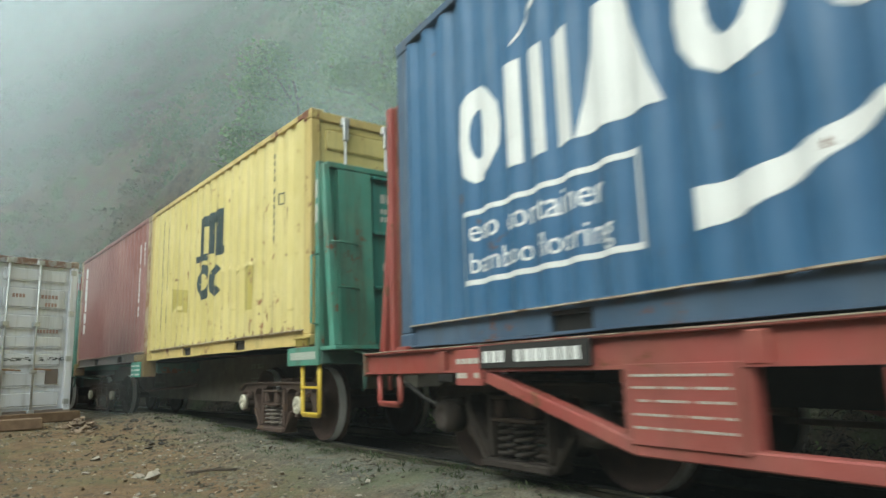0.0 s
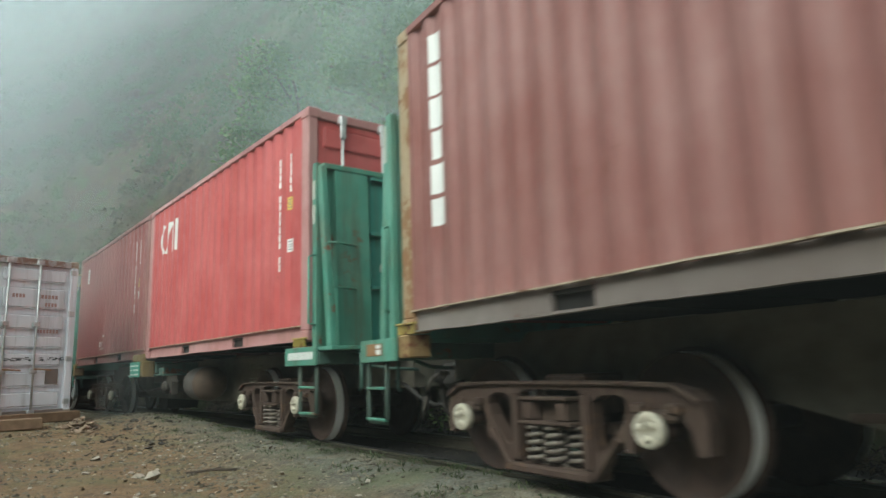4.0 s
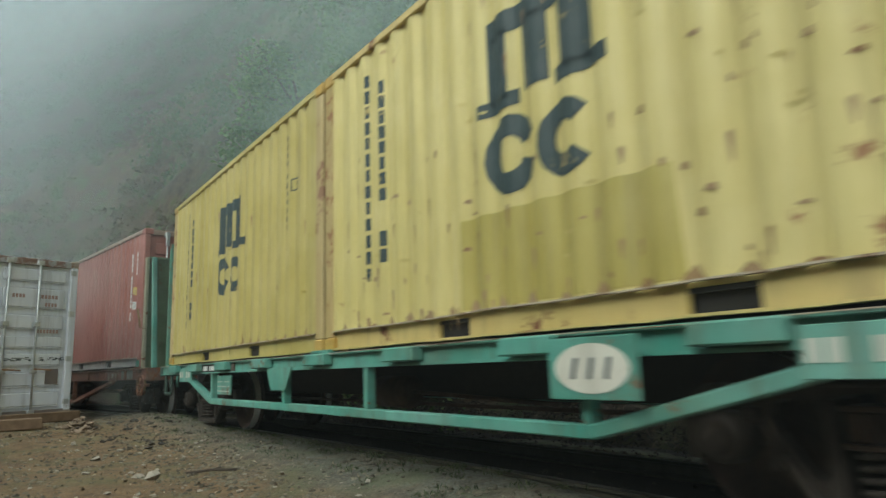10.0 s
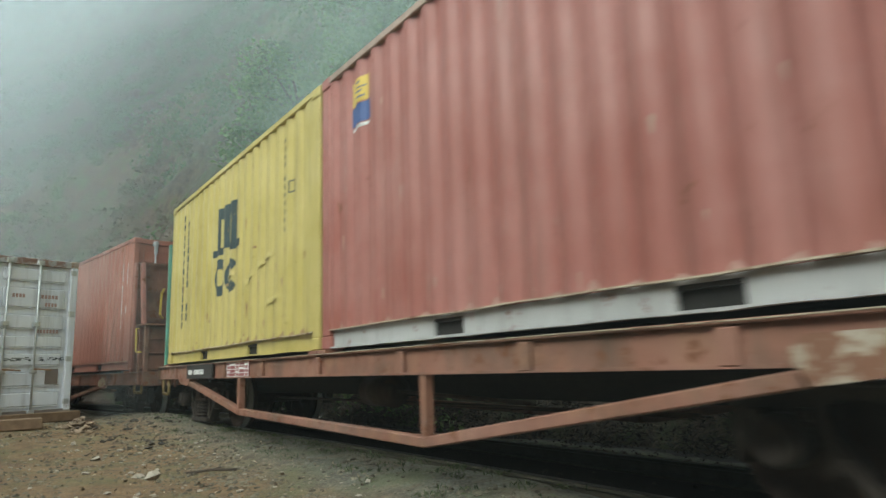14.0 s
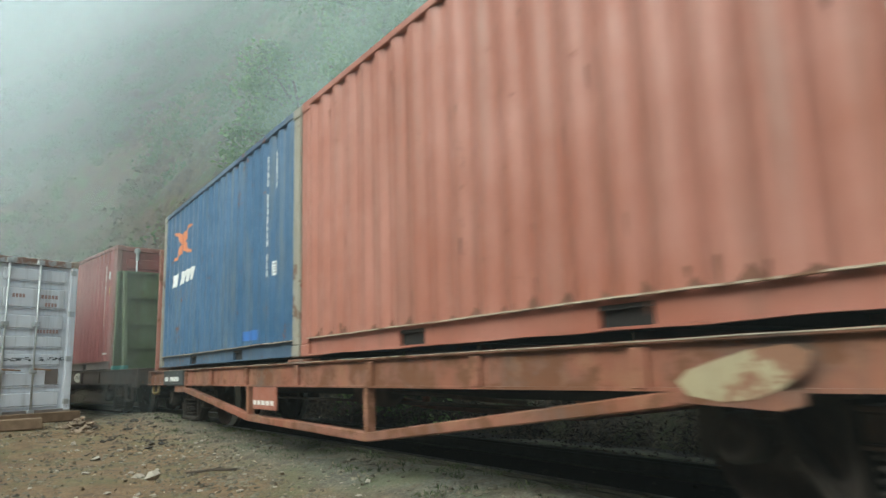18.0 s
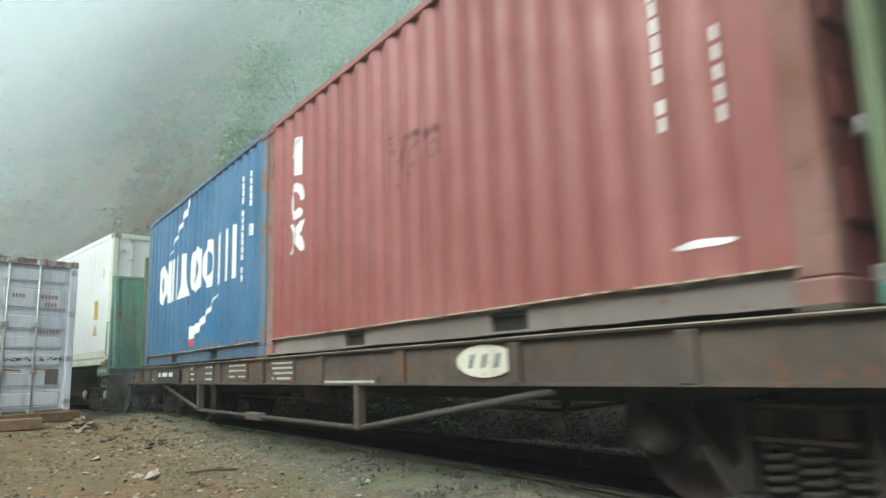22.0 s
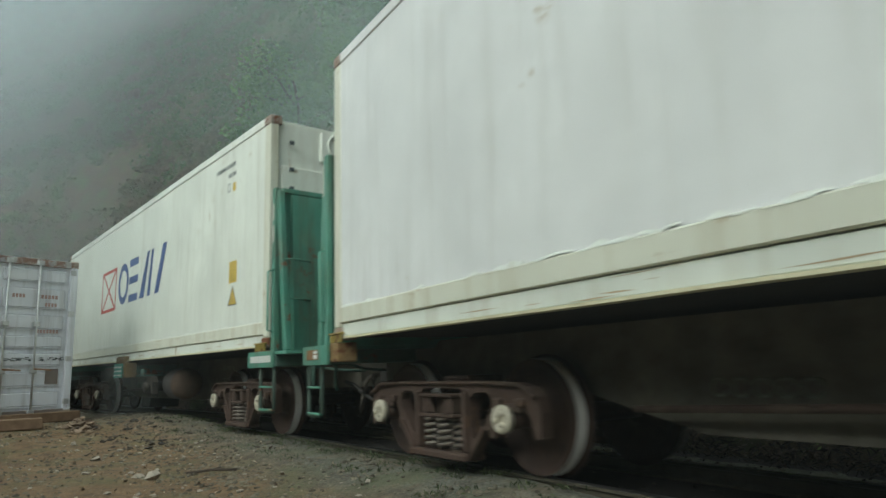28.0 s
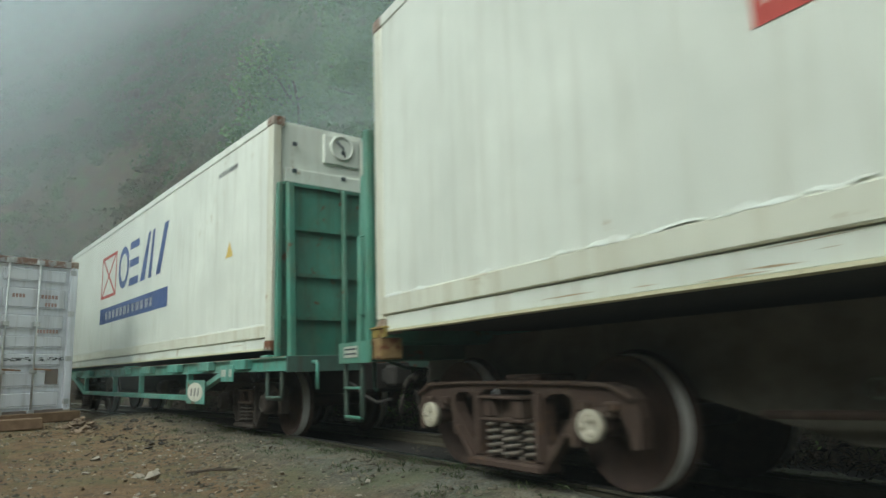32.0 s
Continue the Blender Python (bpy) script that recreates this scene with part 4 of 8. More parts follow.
def flat_wagon(label, mat, brace_mat, board_mat, front, rear, truss, sill=(0.80, 0.975), posts=(), pockets=(), round_rod=False, step_mat=None, shoe_mat=None,
               boards=(1, -1), sleek=False, at=(5.1, -5.1), foot=(6.70, 6.70), steps=(0.58, 0.20, 0.50), board=None):
    """A container flat wagon with side sills, a trussed underframe and end boards."""
    w = thing("flat_wagon", label, "railway wagon", "wagons of the train")
    z0, z1 = sill
    for sy in (-1, 1):
        bm = bmesh.new()
        y = sy * 1.235
        box(bm, rear, front, *sorted((sy * 1.20, sy * 1.225)), z0, z1 - 0.004)
        box(bm, rear, front, *sorted((sy * 1.10, sy * 1.265)), z1 - 0.02, z1, 0.004)
        box(bm, rear, front, *sorted((sy * 1.14, sy * 1.255)), z0, z0 + 0.018)
        sl = part("side_sill", bm, mat, w, "weathered side sill")
        bm = bmesh.new()
        wavy_bar(bm, rear + 0.02, front - 0.02, *sorted((sy * 1.2655, sy * 1.2695)), z1 - 0.007, z1 - 0.001, 0.005, rear)
        part("worn_lip", bm, M["lip"], sl, "worn pale edge of the sill")
        for x in pockets:
            bm = bmesh.new()
            if sleek:
                box(bm, x - 0.05, x + 0.05, *sorted((sy * 1.226, sy * 1.262)), z0 + 0.01, z1 - 0.03, 0.006)
            else:
                box(bm, x - 0.22, x + 0.22, *sorted((sy * 1.226, sy * 1.33)), z0 + 0.03, z1 - 0.005, 0.01)
            part("bracket", bm, mat, sl)
        bm = bmesh.new()
        yb = sy * 1.21
        pts = [(x, yb, z) for x, z in truss]
        if round_rod:
            tube(bm, pts, 0.024, 8)
            part("truss_rod", bm, M["rod"], w, "round truss rod under the sill")
        else:
            for a, b in zip(pts, pts[1:]):
                beam(bm, a, b, 0.09, 0.075, bev=0.008)
                part("truss_bar", bm, mat, w)
                bm = bmesh.new()
        for x, zb in posts:
            bm = bmesh.new()
            box(bm, x - 0.035, x + 0.035, *sorted((sy * 1.17, sy * 1.25)), zb, z0, 0.006)
            part("truss_post", bm, mat, w)
    bm = bmesh.new()
    box(bm, rear, front, -0.26, 0.26, 0.52, z1 - 0.03)
    part("centre_sill", bm, M["black"], w, "grimy centre sill")
    n = 9
    for i in range(n):
        x = rear + 0.8 + (front - rear - 1.6) * i / (n - 1)
        bm = bmesh.new()
        box(bm, x - 0.05, x + 0.05, -1.2, 1.2, z0 + 0.02, z1 - 0.03)
        part("cross_beam", bm, M["black"], w)
    bm = bmesh.new()
    box(bm, rear + 0.02, front - 0.02, -1.12, 1.12, z1 - 0.03, z1 - 0.012)
    part("deck", bm, M["deck"], w)
    for sx, xe in ((1, front), (-1, rear)):
        bm = bmesh.new()
        box(bm, *sorted((xe, xe + sx * 0.03)), -1.265, 1.265, z0 - 0.02, z1 + 0.005, 0.006)
        part("end_beam", bm, M["green_grime"] if mat == M["teal"] else M["rust_grime"] if mat != M["brown_wagon"] else mat, w)
        bm = bmesh.new()
        box(bm, *sorted((xe + sx * 0.032, xe + sx * 0.10)), -0.34, 0.34, 0.56, z0 + 0.06, 0.012)
        part("striker", bm, M["black"], w, "grimy coupler striker")
        coupler(w, xe + sx * 0.05, sx, mat)
        bm = bmesh.new()
        tube(bm, [(xe + sx * 0.03, -0.95, 0.90), (xe + sx * 0.12, -0.95, 0.90), (xe + sx * 0.14, -0.95, 0.86), (xe + sx * 0.14, -0.95, 0.60)], 0.022, 6)
        part("uncoupling_rod", bm, mat, w)
        for sy in (-1, 1):
            ladder(w, xe - sx * steps[0], xe - sx * steps[1], sy * 1.21, steps[2], z0, step_mat or mat, 1, "", 0.045, M["stile_grime"] if step_mat == M["green_grime"] else None)
        if sx in boards:
            bulkhead_plate(w, sx, board_mat, brace_mat, shoe_mat, 3.04, z1, foot[0] if sx > 0 else foot[1], **(board or {}))
    for x in (-6.02, -0.1, 0.1, 6.02):
        for sy in (-1, 1):
            bm = bmesh.new()
            box(bm, x - 0.09, x + 0.09, *sorted((sy * 1.08, sy * 1.262)), z1, z1 + 0.03, 0.004)
            part("twist_lock", bm, mat, w)
    bogies(w, True, at)
    return w


M["lock_rust"] = paint("rusty_yellow_lock", (0.30, 0.19, 0.055), 0.6, 0.6, 0.6, 0.2, seed=58, grease=0.4)
M["stile_grime"] = paint("grimy_stile", (0.03, 0.062, 0.045), 0.5, 0.7, 0.75, 0.1, seed=59, dirt_colour=(0.06, 0.05, 0.035))
M["mottled"] = paint("mottled_plate", (0.44, 0.37, 0.28), 0.75, 0.6, 0.7, 0.3, (0.20, 0.10, 0.06), seed=51)
M["patch_grey"] = paint("primer_grey", (0.20, 0.205, 0.17), 0.45, 0.6, 0.7, 0.3, seed=52)
M["post_olive"] = paint("pale_olive_post", (0.32, 0.31, 0.20), 0.4, 0.5, 0.65, 0.3, seed=53)
M["lip"] = paint("worn_lip", (0.42, 0.35, 0.26), 0.7, 0.5, 0.6, 0.2, (0.14, 0.08, 0.05), seed=45)
M["hose"] = plain("hose_rubber", (0.11, 0.095, 0.08), 0.7, 0, 0.3)
M["belly_mark"] = plain("belly_mark", (0.21, 0.215, 0.18), 0.8)
M["emblem"] = paint("pale_writing", (0.55, 0.58, 0.50), 0.1, 0.5, 0.6)
M["deck"] = plain("deck_grime", (0.06, 0.05, 0.04), 0.9)
M["spine"] = plain("spine_grime", (0.125, 0.115, 0.09), 0.85, 0, 0.35, 5)
M["tank"] = plain("tank_dust", (0.085, 0.078, 0.07), 0.7, 0, 0.4, 3)
M["tank_rust"] = plain("tank_rust", (0.085, 0.058, 0.04), 0.8, 0, 0.5, 4)
M["tank_grime"] = plain("tank_grime", (0.065, 0.062, 0.06), 0.7, 0, 0.5, 3)
M["rod"] = plain("rod_grime", (0.05, 0.043, 0.036), 0.7, 0.1, 0.35)
M["valve"] = plain("valve_dust", (0.052, 0.045, 0.036), 0.75, 0, 0.4)
M["green"] = paint("wagon_green", (0.07, 0.285, 0.20), 0.35, 0.9, 0.5, 0.25, seed=17, grease=0.35, dirt_colour=(0.10, 0.09, 0.055))
M["panel_teal"] = paint("panel_teal", (0.055, 0.28, 0.225), 0.15, 0.7, 0.45, 0.15, seed=19)
M["panel_green"] = paint("plate_green", (0.04, 0.33, 0.24), 0.1, 0.2, 0.45)
M["teal"] = paint("wagon_teal", (0.075, 0.345, 0.265), 0.38, 0.75, 0.5, 0.5, (0.17, 0.10, 0.055), seed=11, grease=0.42)
M["teal_dull"] = paint("dull_teal", (0.075, 0.235, 0.175), 0.45, 0.75, 0.55, 0.3, seed=41)
M["green_grime"] = paint("grimy_green", (0.045, 0.115, 0.085), 0.45, 0.8, 0.7, 0.2, seed=42, dirt_colour=(0.07, 0.06, 0.045))
M["moss"] = paint("mossy_green", (0.12, 0.19, 0.092), 0.4, 0.6, 0.65, 0.3)
M["moss_pale"] = paint("pale_mossy_green", (0.105, 0.15, 0.062), 0.3, 0.6, 0.65, 0.3)
M["red_wagon"] = paint("wagon_red", (0.34, 0.058, 0.042), 0.3, 0.5, 0.5, 0.2, seed=9, grease=0.25)
M["redbrown_wagon"] = paint("wagon_redbrown", (0.27, 0.115, 0.07), 0.5, 0.6, 0.65, 0.2, seed=5, grease=0.6)
M["rust_wagon"] = paint("wagon_rust", (0.28, 0.092, 0.046), 0.65, 0.65, 0.65, 0.15, grease=0.75)
M["red_brace"] = paint("faded_red_brace", (0.33, 0.115, 0.075), 0.45, 0.4, 0.6, 0.25, seed=48)
M["rust_grime"] = paint("grimy_rust", (0.15, 0.075, 0.05), 0.6, 0.8, 0.7, 0.1, seed=47, grease=0.6)
M["brown_wagon"] = paint("wagon_brown", (0.066, 0.046, 0.036), 0.35, 0.5, 0.75, 0.10, seed=13, grease=0.3)


# ---- container colours ----
M["yellow_a"] = paint("container_yellow", (0.66, 0.555, 0.19), 0.24, 0.30, 0.5, 0.3, (0.27, 0.13, 0.06), 1)
M["yellow_b"] = paint("container_ochre", (0.50, 0.41, 0.11), 0.18, 0.35, 0.5, 0.25, (0.27, 0.13, 0.06), 2)
M["yellow_rail"] = paint("container_yellow_rail", (0.60, 0.46, 0.15), 0.4, 0.4, 0.6, seed=3)
M["brown_a"] = paint("container_brown", (0.265, 0.09, 0.072), 0.15, 0.25, 0.55, 0.3, seed=4)
M["brown_b"] = paint("container_maroon", (0.265, 0.072, 0.065), 0.15, 0.25, 0.5, 0.16, seed=5)
M["brick"] = paint("container_brick_red", (0.335, 0.108, 0.080), 0.2, 0.3, 0.5, 0.3, seed=26)
M["brick_rail"] = paint("worn_tan_rail", (0.34, 0.24, 0.18), 0.4, 0.5, 0.65, 0.3, seed=54)
M["post_bluerust"] = paint("rust_eaten_blue_post", (0.08, 0.145, 0.22), 0.62, 0.6, 0.7, 0.2, (0.20, 0.11, 0.06), seed=55)
M["casting_yellow"] = paint("casting_yellow", (0.56, 0.36, 0.07), 0.3, 0.4, 0.55, 0.2, seed=56)
M["red_a"] = paint("container_red", (0.51, 0.078, 0.074), 0.08, 0.2, 0.5, 0.22, seed=6)
M["orange_a"] = paint("container_orange", (0.37, 0.13, 0.08), 0.22, 0.35, 0.5, 0.25, seed=7)
M["blue_a"] = paint("container_blue", (0.034, 0.132, 0.272), 0.26, 0.6, 0.5, 0.16, (0.13, 0.075, 0.05), 8, (0.045, 0.085, 0.13))
M["blue_b"] = paint("container_dark_blue", (0.032, 0.105, 0.215), 0.3, 0.65, 0.5, 0.14, seed=9, dirt_colour=(0.17, 0.17, 0.125))
M["pink"] = paint("faded_pink_rail", (0.46, 0.20, 0.19), 0.3, 0.35, 0.6, 0.5, seed=10)
M["greyrail"] = paint("grey_rail", (0.42, 0.42, 0.41), 0.3, 0.4, 0.6, 0.3, seed=11)
M["greybrown"] = paint("grey_brown_rail", (0.19, 0.155, 0.135), 0.3, 0.4, 0.6, 0.3, seed=24)
M["bluerail"] = paint("blue_rail", (0.045, 0.095, 0.165), 0.35, 0.5, 0.6, 0.25, seed=12)
M["reefer"] = paint("reefer_white", (0.84, 0.885, 0.795), 0.13, 0.42, 0.4, 0.12, (0.46, 0.40, 0.28), 13, (0.44, 0.43, 0.33))
M["reefer_a"] = paint("reefer_cool_white", (0.86, 0.885, 0.87), 0.13, 0.35, 0.4, 0.12, (0.46, 0.40, 0.28), 19, (0.46, 0.46, 0.40))
M["reefer_lip"] = paint("reefer_yellowed_lip", (0.72, 0.69, 0.47), 0.3, 0.5, 0.6, 0.2, (0.40, 0.28, 0.14), 16, (0.40, 0.34, 0.2))
M["reefer_scratch"] = plain("brown_scratch", (0.46, 0.37, 0.24), 0.8, 0, 0.4, 20)
M["reefer_rail"] = paint("reefer_stained", (0.77, 0.79, 0.66), 0.20, 0.8, 0.55, 0.2, (0.42, 0.34, 0.21), 14, (0.46, 0.41, 0.27))
M["reefer_low"] = paint("reefer_scuffed", (0.80, 0.85, 0.77), 0.16, 0.6, 0.5, 0.15, (0.40, 0.33, 0.22), 17, (0.42, 0.38, 0.28))
M["post_rust"] = paint("rusty_tan_post", (0.27, 0.245, 0.19), 0.45, 0.6, 0.7, 0.3, (0.14, 0.075, 0.045), seed=21)
M["post_tan"] = paint("rusty_tan_corner", (0.40, 0.30, 0.17), 0.7, 0.6, 0.7, 0.3, (0.24, 0.13, 0.06), seed=44)
M["post_red"] = paint("rusty_red_post", (0.215, 0.08, 0.06), 0.45, 0.5, 0.7, 0.4, (0.13, 0.07, 0.04), seed=22)
# grime and rust over a pale tone that carries the ledge's highlight
M["grime_lit_edge"] = paint("grimy_lit_ledge", (0.46, 0.38, 0.27), 0.6, 0.5, 0.8, 0.3, (0.16, 0.085, 0.045), seed=23)
M["container_grey"] = paint("container_grey", (0.80, 0.84, 0.90), 0.20, 0.45, 0.5, 0.3, seed=15)
M["header_grey"] = paint("grey_header", (0.45, 0.45, 0.45), 0.7, 0.5, 0.6, 0.3, (0.22, 0.14, 0.11), seed=16)
M["faded_red"] = paint("faded_red_writing", (0.44, 0.30, 0.28), 0.2, 0.3, 0.6, 0.3, seed=18)


M["scar"] = paint("rusty_scar_and_fold_shade", (0.33, 0.215, 0.095), 0.6, 0.4, 0.7, 0.2, (0.21, 0.115, 0.05), seed=25)
M["ink"] = paint("worn_dark_print", (0.022, 0.045, 0.047), 0.42, 0.3, 0.6, 0.08, (0.40, 0.31, 0.12), 61, (0.05, 0.06, 0.05))
M["badge"] = paint("worn_cream_badge", (0.68, 0.66, 0.56), 0.45, 0.5, 0.6, 0.2, (0.27, 0.17, 0.10), 62)
M["stain_rust"] = plain("rust_and_fold_shade", (0.17, 0.075, 0.045), 0.8, 0, 0.4, 9)
M["scrape_pale"] = plain("pale_scrape", (0.40, 0.24, 0.20), 0.8, 0, 0.3, 9)
M["post_yellow"] = paint("rusty_yellow_post", (0.50, 0.37, 0.14), 0.55, 0.5, 0.65, 0.3, (0.27, 0.14, 0.06), seed=43)
M["post_pink"] = paint("bleached_yellow_post", (0.49, 0.37, 0.15), 0.5, 0.5, 0.65, 0.3, (0.25, 0.14, 0.08), seed=57)
M["stain_red"] = plain("dark_smudge", (0.185, 0.068, 0.062), 0.7, 0, 0.4, 4)
M["stain_blue"] = plain("blue_smudge", (0.03, 0.155, 0.34), 0.6, 0, 0.4, 4)
M["bluepatch"] = paint("blue_patch", (0.03, 0.14, 0.45), 0.0, 0.1, 0.5, 0.1)


# ---- markings: plain shapes where the boxes carry emblems ----
def block_emblem(x, z, k=1.0):
    """A dark block of three uprights over two rounded shapes."""
    out = [rect(x, x + 0.92 * k, z + 1.06 * k, z + 1.22 * k)]
    for i in range(3):
        out.append(rect(x + 0.35 * i * k, x + (0.35 * i + 0.22) * k, z + 0.62 * k, z + 1.10 * k))
    out.append(rect(x - 0.10 * k, x + 0.30 * k, z + 0.56 * k, z + 0.66 * k))
    out.append(rect(x + 0.62 * k, x + 1.04 * k, z + 0.56 * k, z + 0.66 * k))
    out += ring(x + 0.20 * k, z + 0.25 * k, 0.25 * k, 0.26 * k, 0.14 * k, 20, 340, 14)
    out += ring(x + 0.68 * k, z + 0.22 * k, 0.22 * k, 0.23 * k, 0.13 * k, 40, 320, 14)
    return ("emblem", out, "ink", "worn dark block emblem")


def block_marks(seed, x=-0.53, z=0.80, k=1.0, wx=-2.25):
    """The dark emblem, two columns of writing and the number of a yellow box; wx is the outer column's place."""
    words = bars_down(wx, 2.31, 13, 0.060, 0.105, 0.039, seed)
    words += bars_down(wx + 0.26, 2.165, 8, 0.085, 0.105, 0.030, seed + 1) + bars_down(wx + 0.26, 0.86, 2, 0.09, 0.115, 0.035, seed + 3)
    number = bars_down(2.02, 2.34, 11, 0.045, 0.06, 0.035, seed + 2, (4,)) + frame_polys(2.19, 2.31, 1.66, 1.80, 0.015)
    return [block_emblem(x, z, k), ("writing", words + number, "ink", "")]


def flecks(x0, x1, z0, z1, n, seed):
    """Small ragged scraped spots."""
    rnd = random.Random(seed)
    out = []
    for _ in range(n):
        x, z, r = rnd.uniform(x0, x1), rnd.uniform(z0, z1), rnd.uniform(0.012, 0.05)
        out.append([(x + math.cos(a) * r * rnd.uniform(0.4, 1.2), z + math.sin(a) * r * rnd.uniform(0.4, 1.0)) for a in (0.2, 1.3, 2.5, 3.7, 5.0)])
    return out


def flame_cross(cx, cz, tips):
    """Four tapering curved arms that meet in the middle."""
    out = []
    for i, (tx, tz) in enumerate(tips):
        dx, dz = tx - cx, tz - cz
        ln = math.hypot(dx, dz)
        nx, nz = -dz / ln, dx / ln
        bow = 0.05 if i % 2 else -0.05
        for k in range(5):
            u, v = k / 5, (k + 1) / 5
            wa, wb = 0.085 * (1 - u) + 0.01, 0.085 * (1 - v) + 0.005
            ba, bb = bow * math.sin(math.pi * u), bow * math.sin(math.pi * v)
            p, q = (cx + dx * u + nx * ba, cz + dz * u + nz * ba), (cx + dx * v + nx * bb, cz + dz * v + nz * bb)
            out.append([(p[0] + nx * wa, p[1] + nz * wa), (p[0] - nx * wa, p[1] - nz * wa), (q[0] - nx * wb, q[1] - nz * wb), (q[0] + nx * wb, q[1] + nz * wb)])
    return out


def number_marks(seed, x=2.25, z=2.18, mat="white", n=11, second=True):
    out = bars_down(x, z, n + 2, 0.046, 0.075, 0.018, seed, (4, 11))
    if second:
        out += bars_down(x + 0.28, z, 5, 0.042, 0.075, 0.018, seed + 1)
    return ("number", out, mat, "")


def wide_emblem(z):
    """Six broad white slanting shapes with a curved stroke above and below; z is their foot."""
    out = []
    h = 0.70
    for i, (xa, w) in enumerate(((-2.12, 0.52), (-1.51, 0.60), (-0.86, 0.56), (-0.14, 0.58), (0.50, 0.56), (1.14, 0.76))):
        if i in (0, 3, 4):
            out += ring(xa + w * 0.5, z + h * 0.5, w * 0.5, h * 0.5, 0.17, 0, 360, 14)
        elif i in (1, 5):
            for u in (0.0, 0.40, 0.80):
                out.append([(xa + w * u, z), (xa + w * (u + 0.25), z), (xa + w * (u + 0.25), z + h), (xa + w * u, z + h)])
        else:
            out.append([(xa, z), (xa + w * 1.1, z), (xa + w * 0.72, z + h), (xa + w * 0.38, z + h)])
    up = lambda u: (-1.42 + 1.12 * u, z + 0.80 + 0.62 * u ** 0.85)
    low = lambda u: (-0.10 + 1.30 * u, z - 0.68 + 0.56 * u ** 1.6)
    for i in range(12):
        a, b = i / 12, (i + 1) / 12
        for fn, w0, w1 in ((up, 0.02, 0.14), (low, 0.20, 0.02)):
            p, q = fn(a), fn(b)
            out.append([p, q, (q[0], q[1] + w0 + (w1 - w0) * b), (p[0], p[1] + w0 + (w1 - w0) * a)])
    return out


def text_polys(words, x, z, size, stretch=1.0):
    """Readable lettering as flat triangles, starting at x with its foot at z."""
    cu = bpy.data.curves.new("words", "FONT")
    cu.body, cu.size, cu.resolution_u = words, size, 2
    ob = new("words", cu)
    me = bpy.data.meshes.new_from_object(ob)
    out = [[(x + me.vertices[i].co.x * stretch, z + me.vertices[i].co.y) for i in f.vertices] for f in me.polygons]
    bpy.data.objects.remove(ob)
    bpy.data.meshes.remove(me)
    bpy.data.curves.remove(cu)
    return out


def frame_polys(x0, x1, z0, z1, w):
    return [rect(x0, x1, z0, z0 + w), rect(x0, x1, z1 - w, z1), rect(x0, x0 + w, z0 + w, z1 - w), rect(x1 - w, x1, z0 + w, z1 - w)]


def sign_lines(x0, x1, z0, z1):
    """Dark line rows on a warning sign."""
    h = z1 - z0
    return [rect(x0 + 0.03, x1 - 0.03 - 0.03 * (i % 3), z0 + h * q, z0 + h * (q + 0.045)) for i, q in enumerate((0.12, 0.24, 0.36, 0.55, 0.72, 0.86))]


def tri_lines(x0, x1, z0, z1):
    """A dark border round a triangle, with a small mark in it."""
    m = (x0 + x1) / 2
    w = 0.024
    return [rect(x0, x1, z0, z0 + w * 0.7), [(x0, z0), (x0 + w * 1.4, z0), (m + w * 0.2, z1), (m - w * 0.3, z1)], [(x1 - w * 1.4, z0), (x1, z0), (m + w * 0.3, z1), (m - w * 0.2, z1)], rect(m - 0.02, m + 0.02, z0 + 0.05, z0 + 0.12)]


def cross_emblem(dx, z, web=False, k=1.0):
    """A red square with a cross and four slanting blue shapes; z is their foot."""
    h = 0.82 * k
    x = lambda u: dx + u * k
    red = frame_polys(x(-2.36), x(-1.17), z - 0.06 * k, z + h, 0.065)
    red += [[(x(-2.32), z), (x(-2.22), z), (x(-1.21), z + h - 0.05), (x(-1.31), z + h - 0.05)], [(x(-1.31), z), (x(-1.21), z), (x(-2.22), z + h - 0.05), (x(-2.32), z + h - 0.05)]]
    blue = ring(x(-0.62), z + h * 0.5, 0.38 * k, h * 0.5, 0.14 * k, 0, 360, 16)
    blue += [rect(x(-0.20), x(0.40), z + h * q, z + h * (q + 0.17)) for q in (0.0, 0.42, 0.83)]
    blue += [[(x(0.52), z), (x(0.82), z), (x(1.10), z + h), (x(0.96), z + h)]]
    blue += [[(x(1.02), z), (x(1.20), z), (x(1.34), z + h), (x(1.22), z + h)], [(x(1.46), z), (x(1.70), z), (x(2.08), z + h), (x(1.86), z + h)]]
    out = [("emblem", red, "redmark", "red crossed square"), ("emblem", blue, "navy", "slanting blue shapes")]
    if web:
        out.append(("band", [rect(x(-2.36), x(2.14), z - 0.58 * k, z - 0.26 * k)], "navy", "blue band"))
        out.append(("writing", bars_row(x(-1.9), z - 0.50 * k, 12, 0.20, 0.16, 0.09, 5), "white", ""))
    return out


W_AT = [66.71, 52.53, 38.26, 24.05, 9.89, -4.96, -20.62, -35.64, -49.77, -64.66]
MOVERS = []


def load(wagon_index, thing_, x, z):
    MOVERS.append((thing_, wagon_index, pose(x, 0, z)))


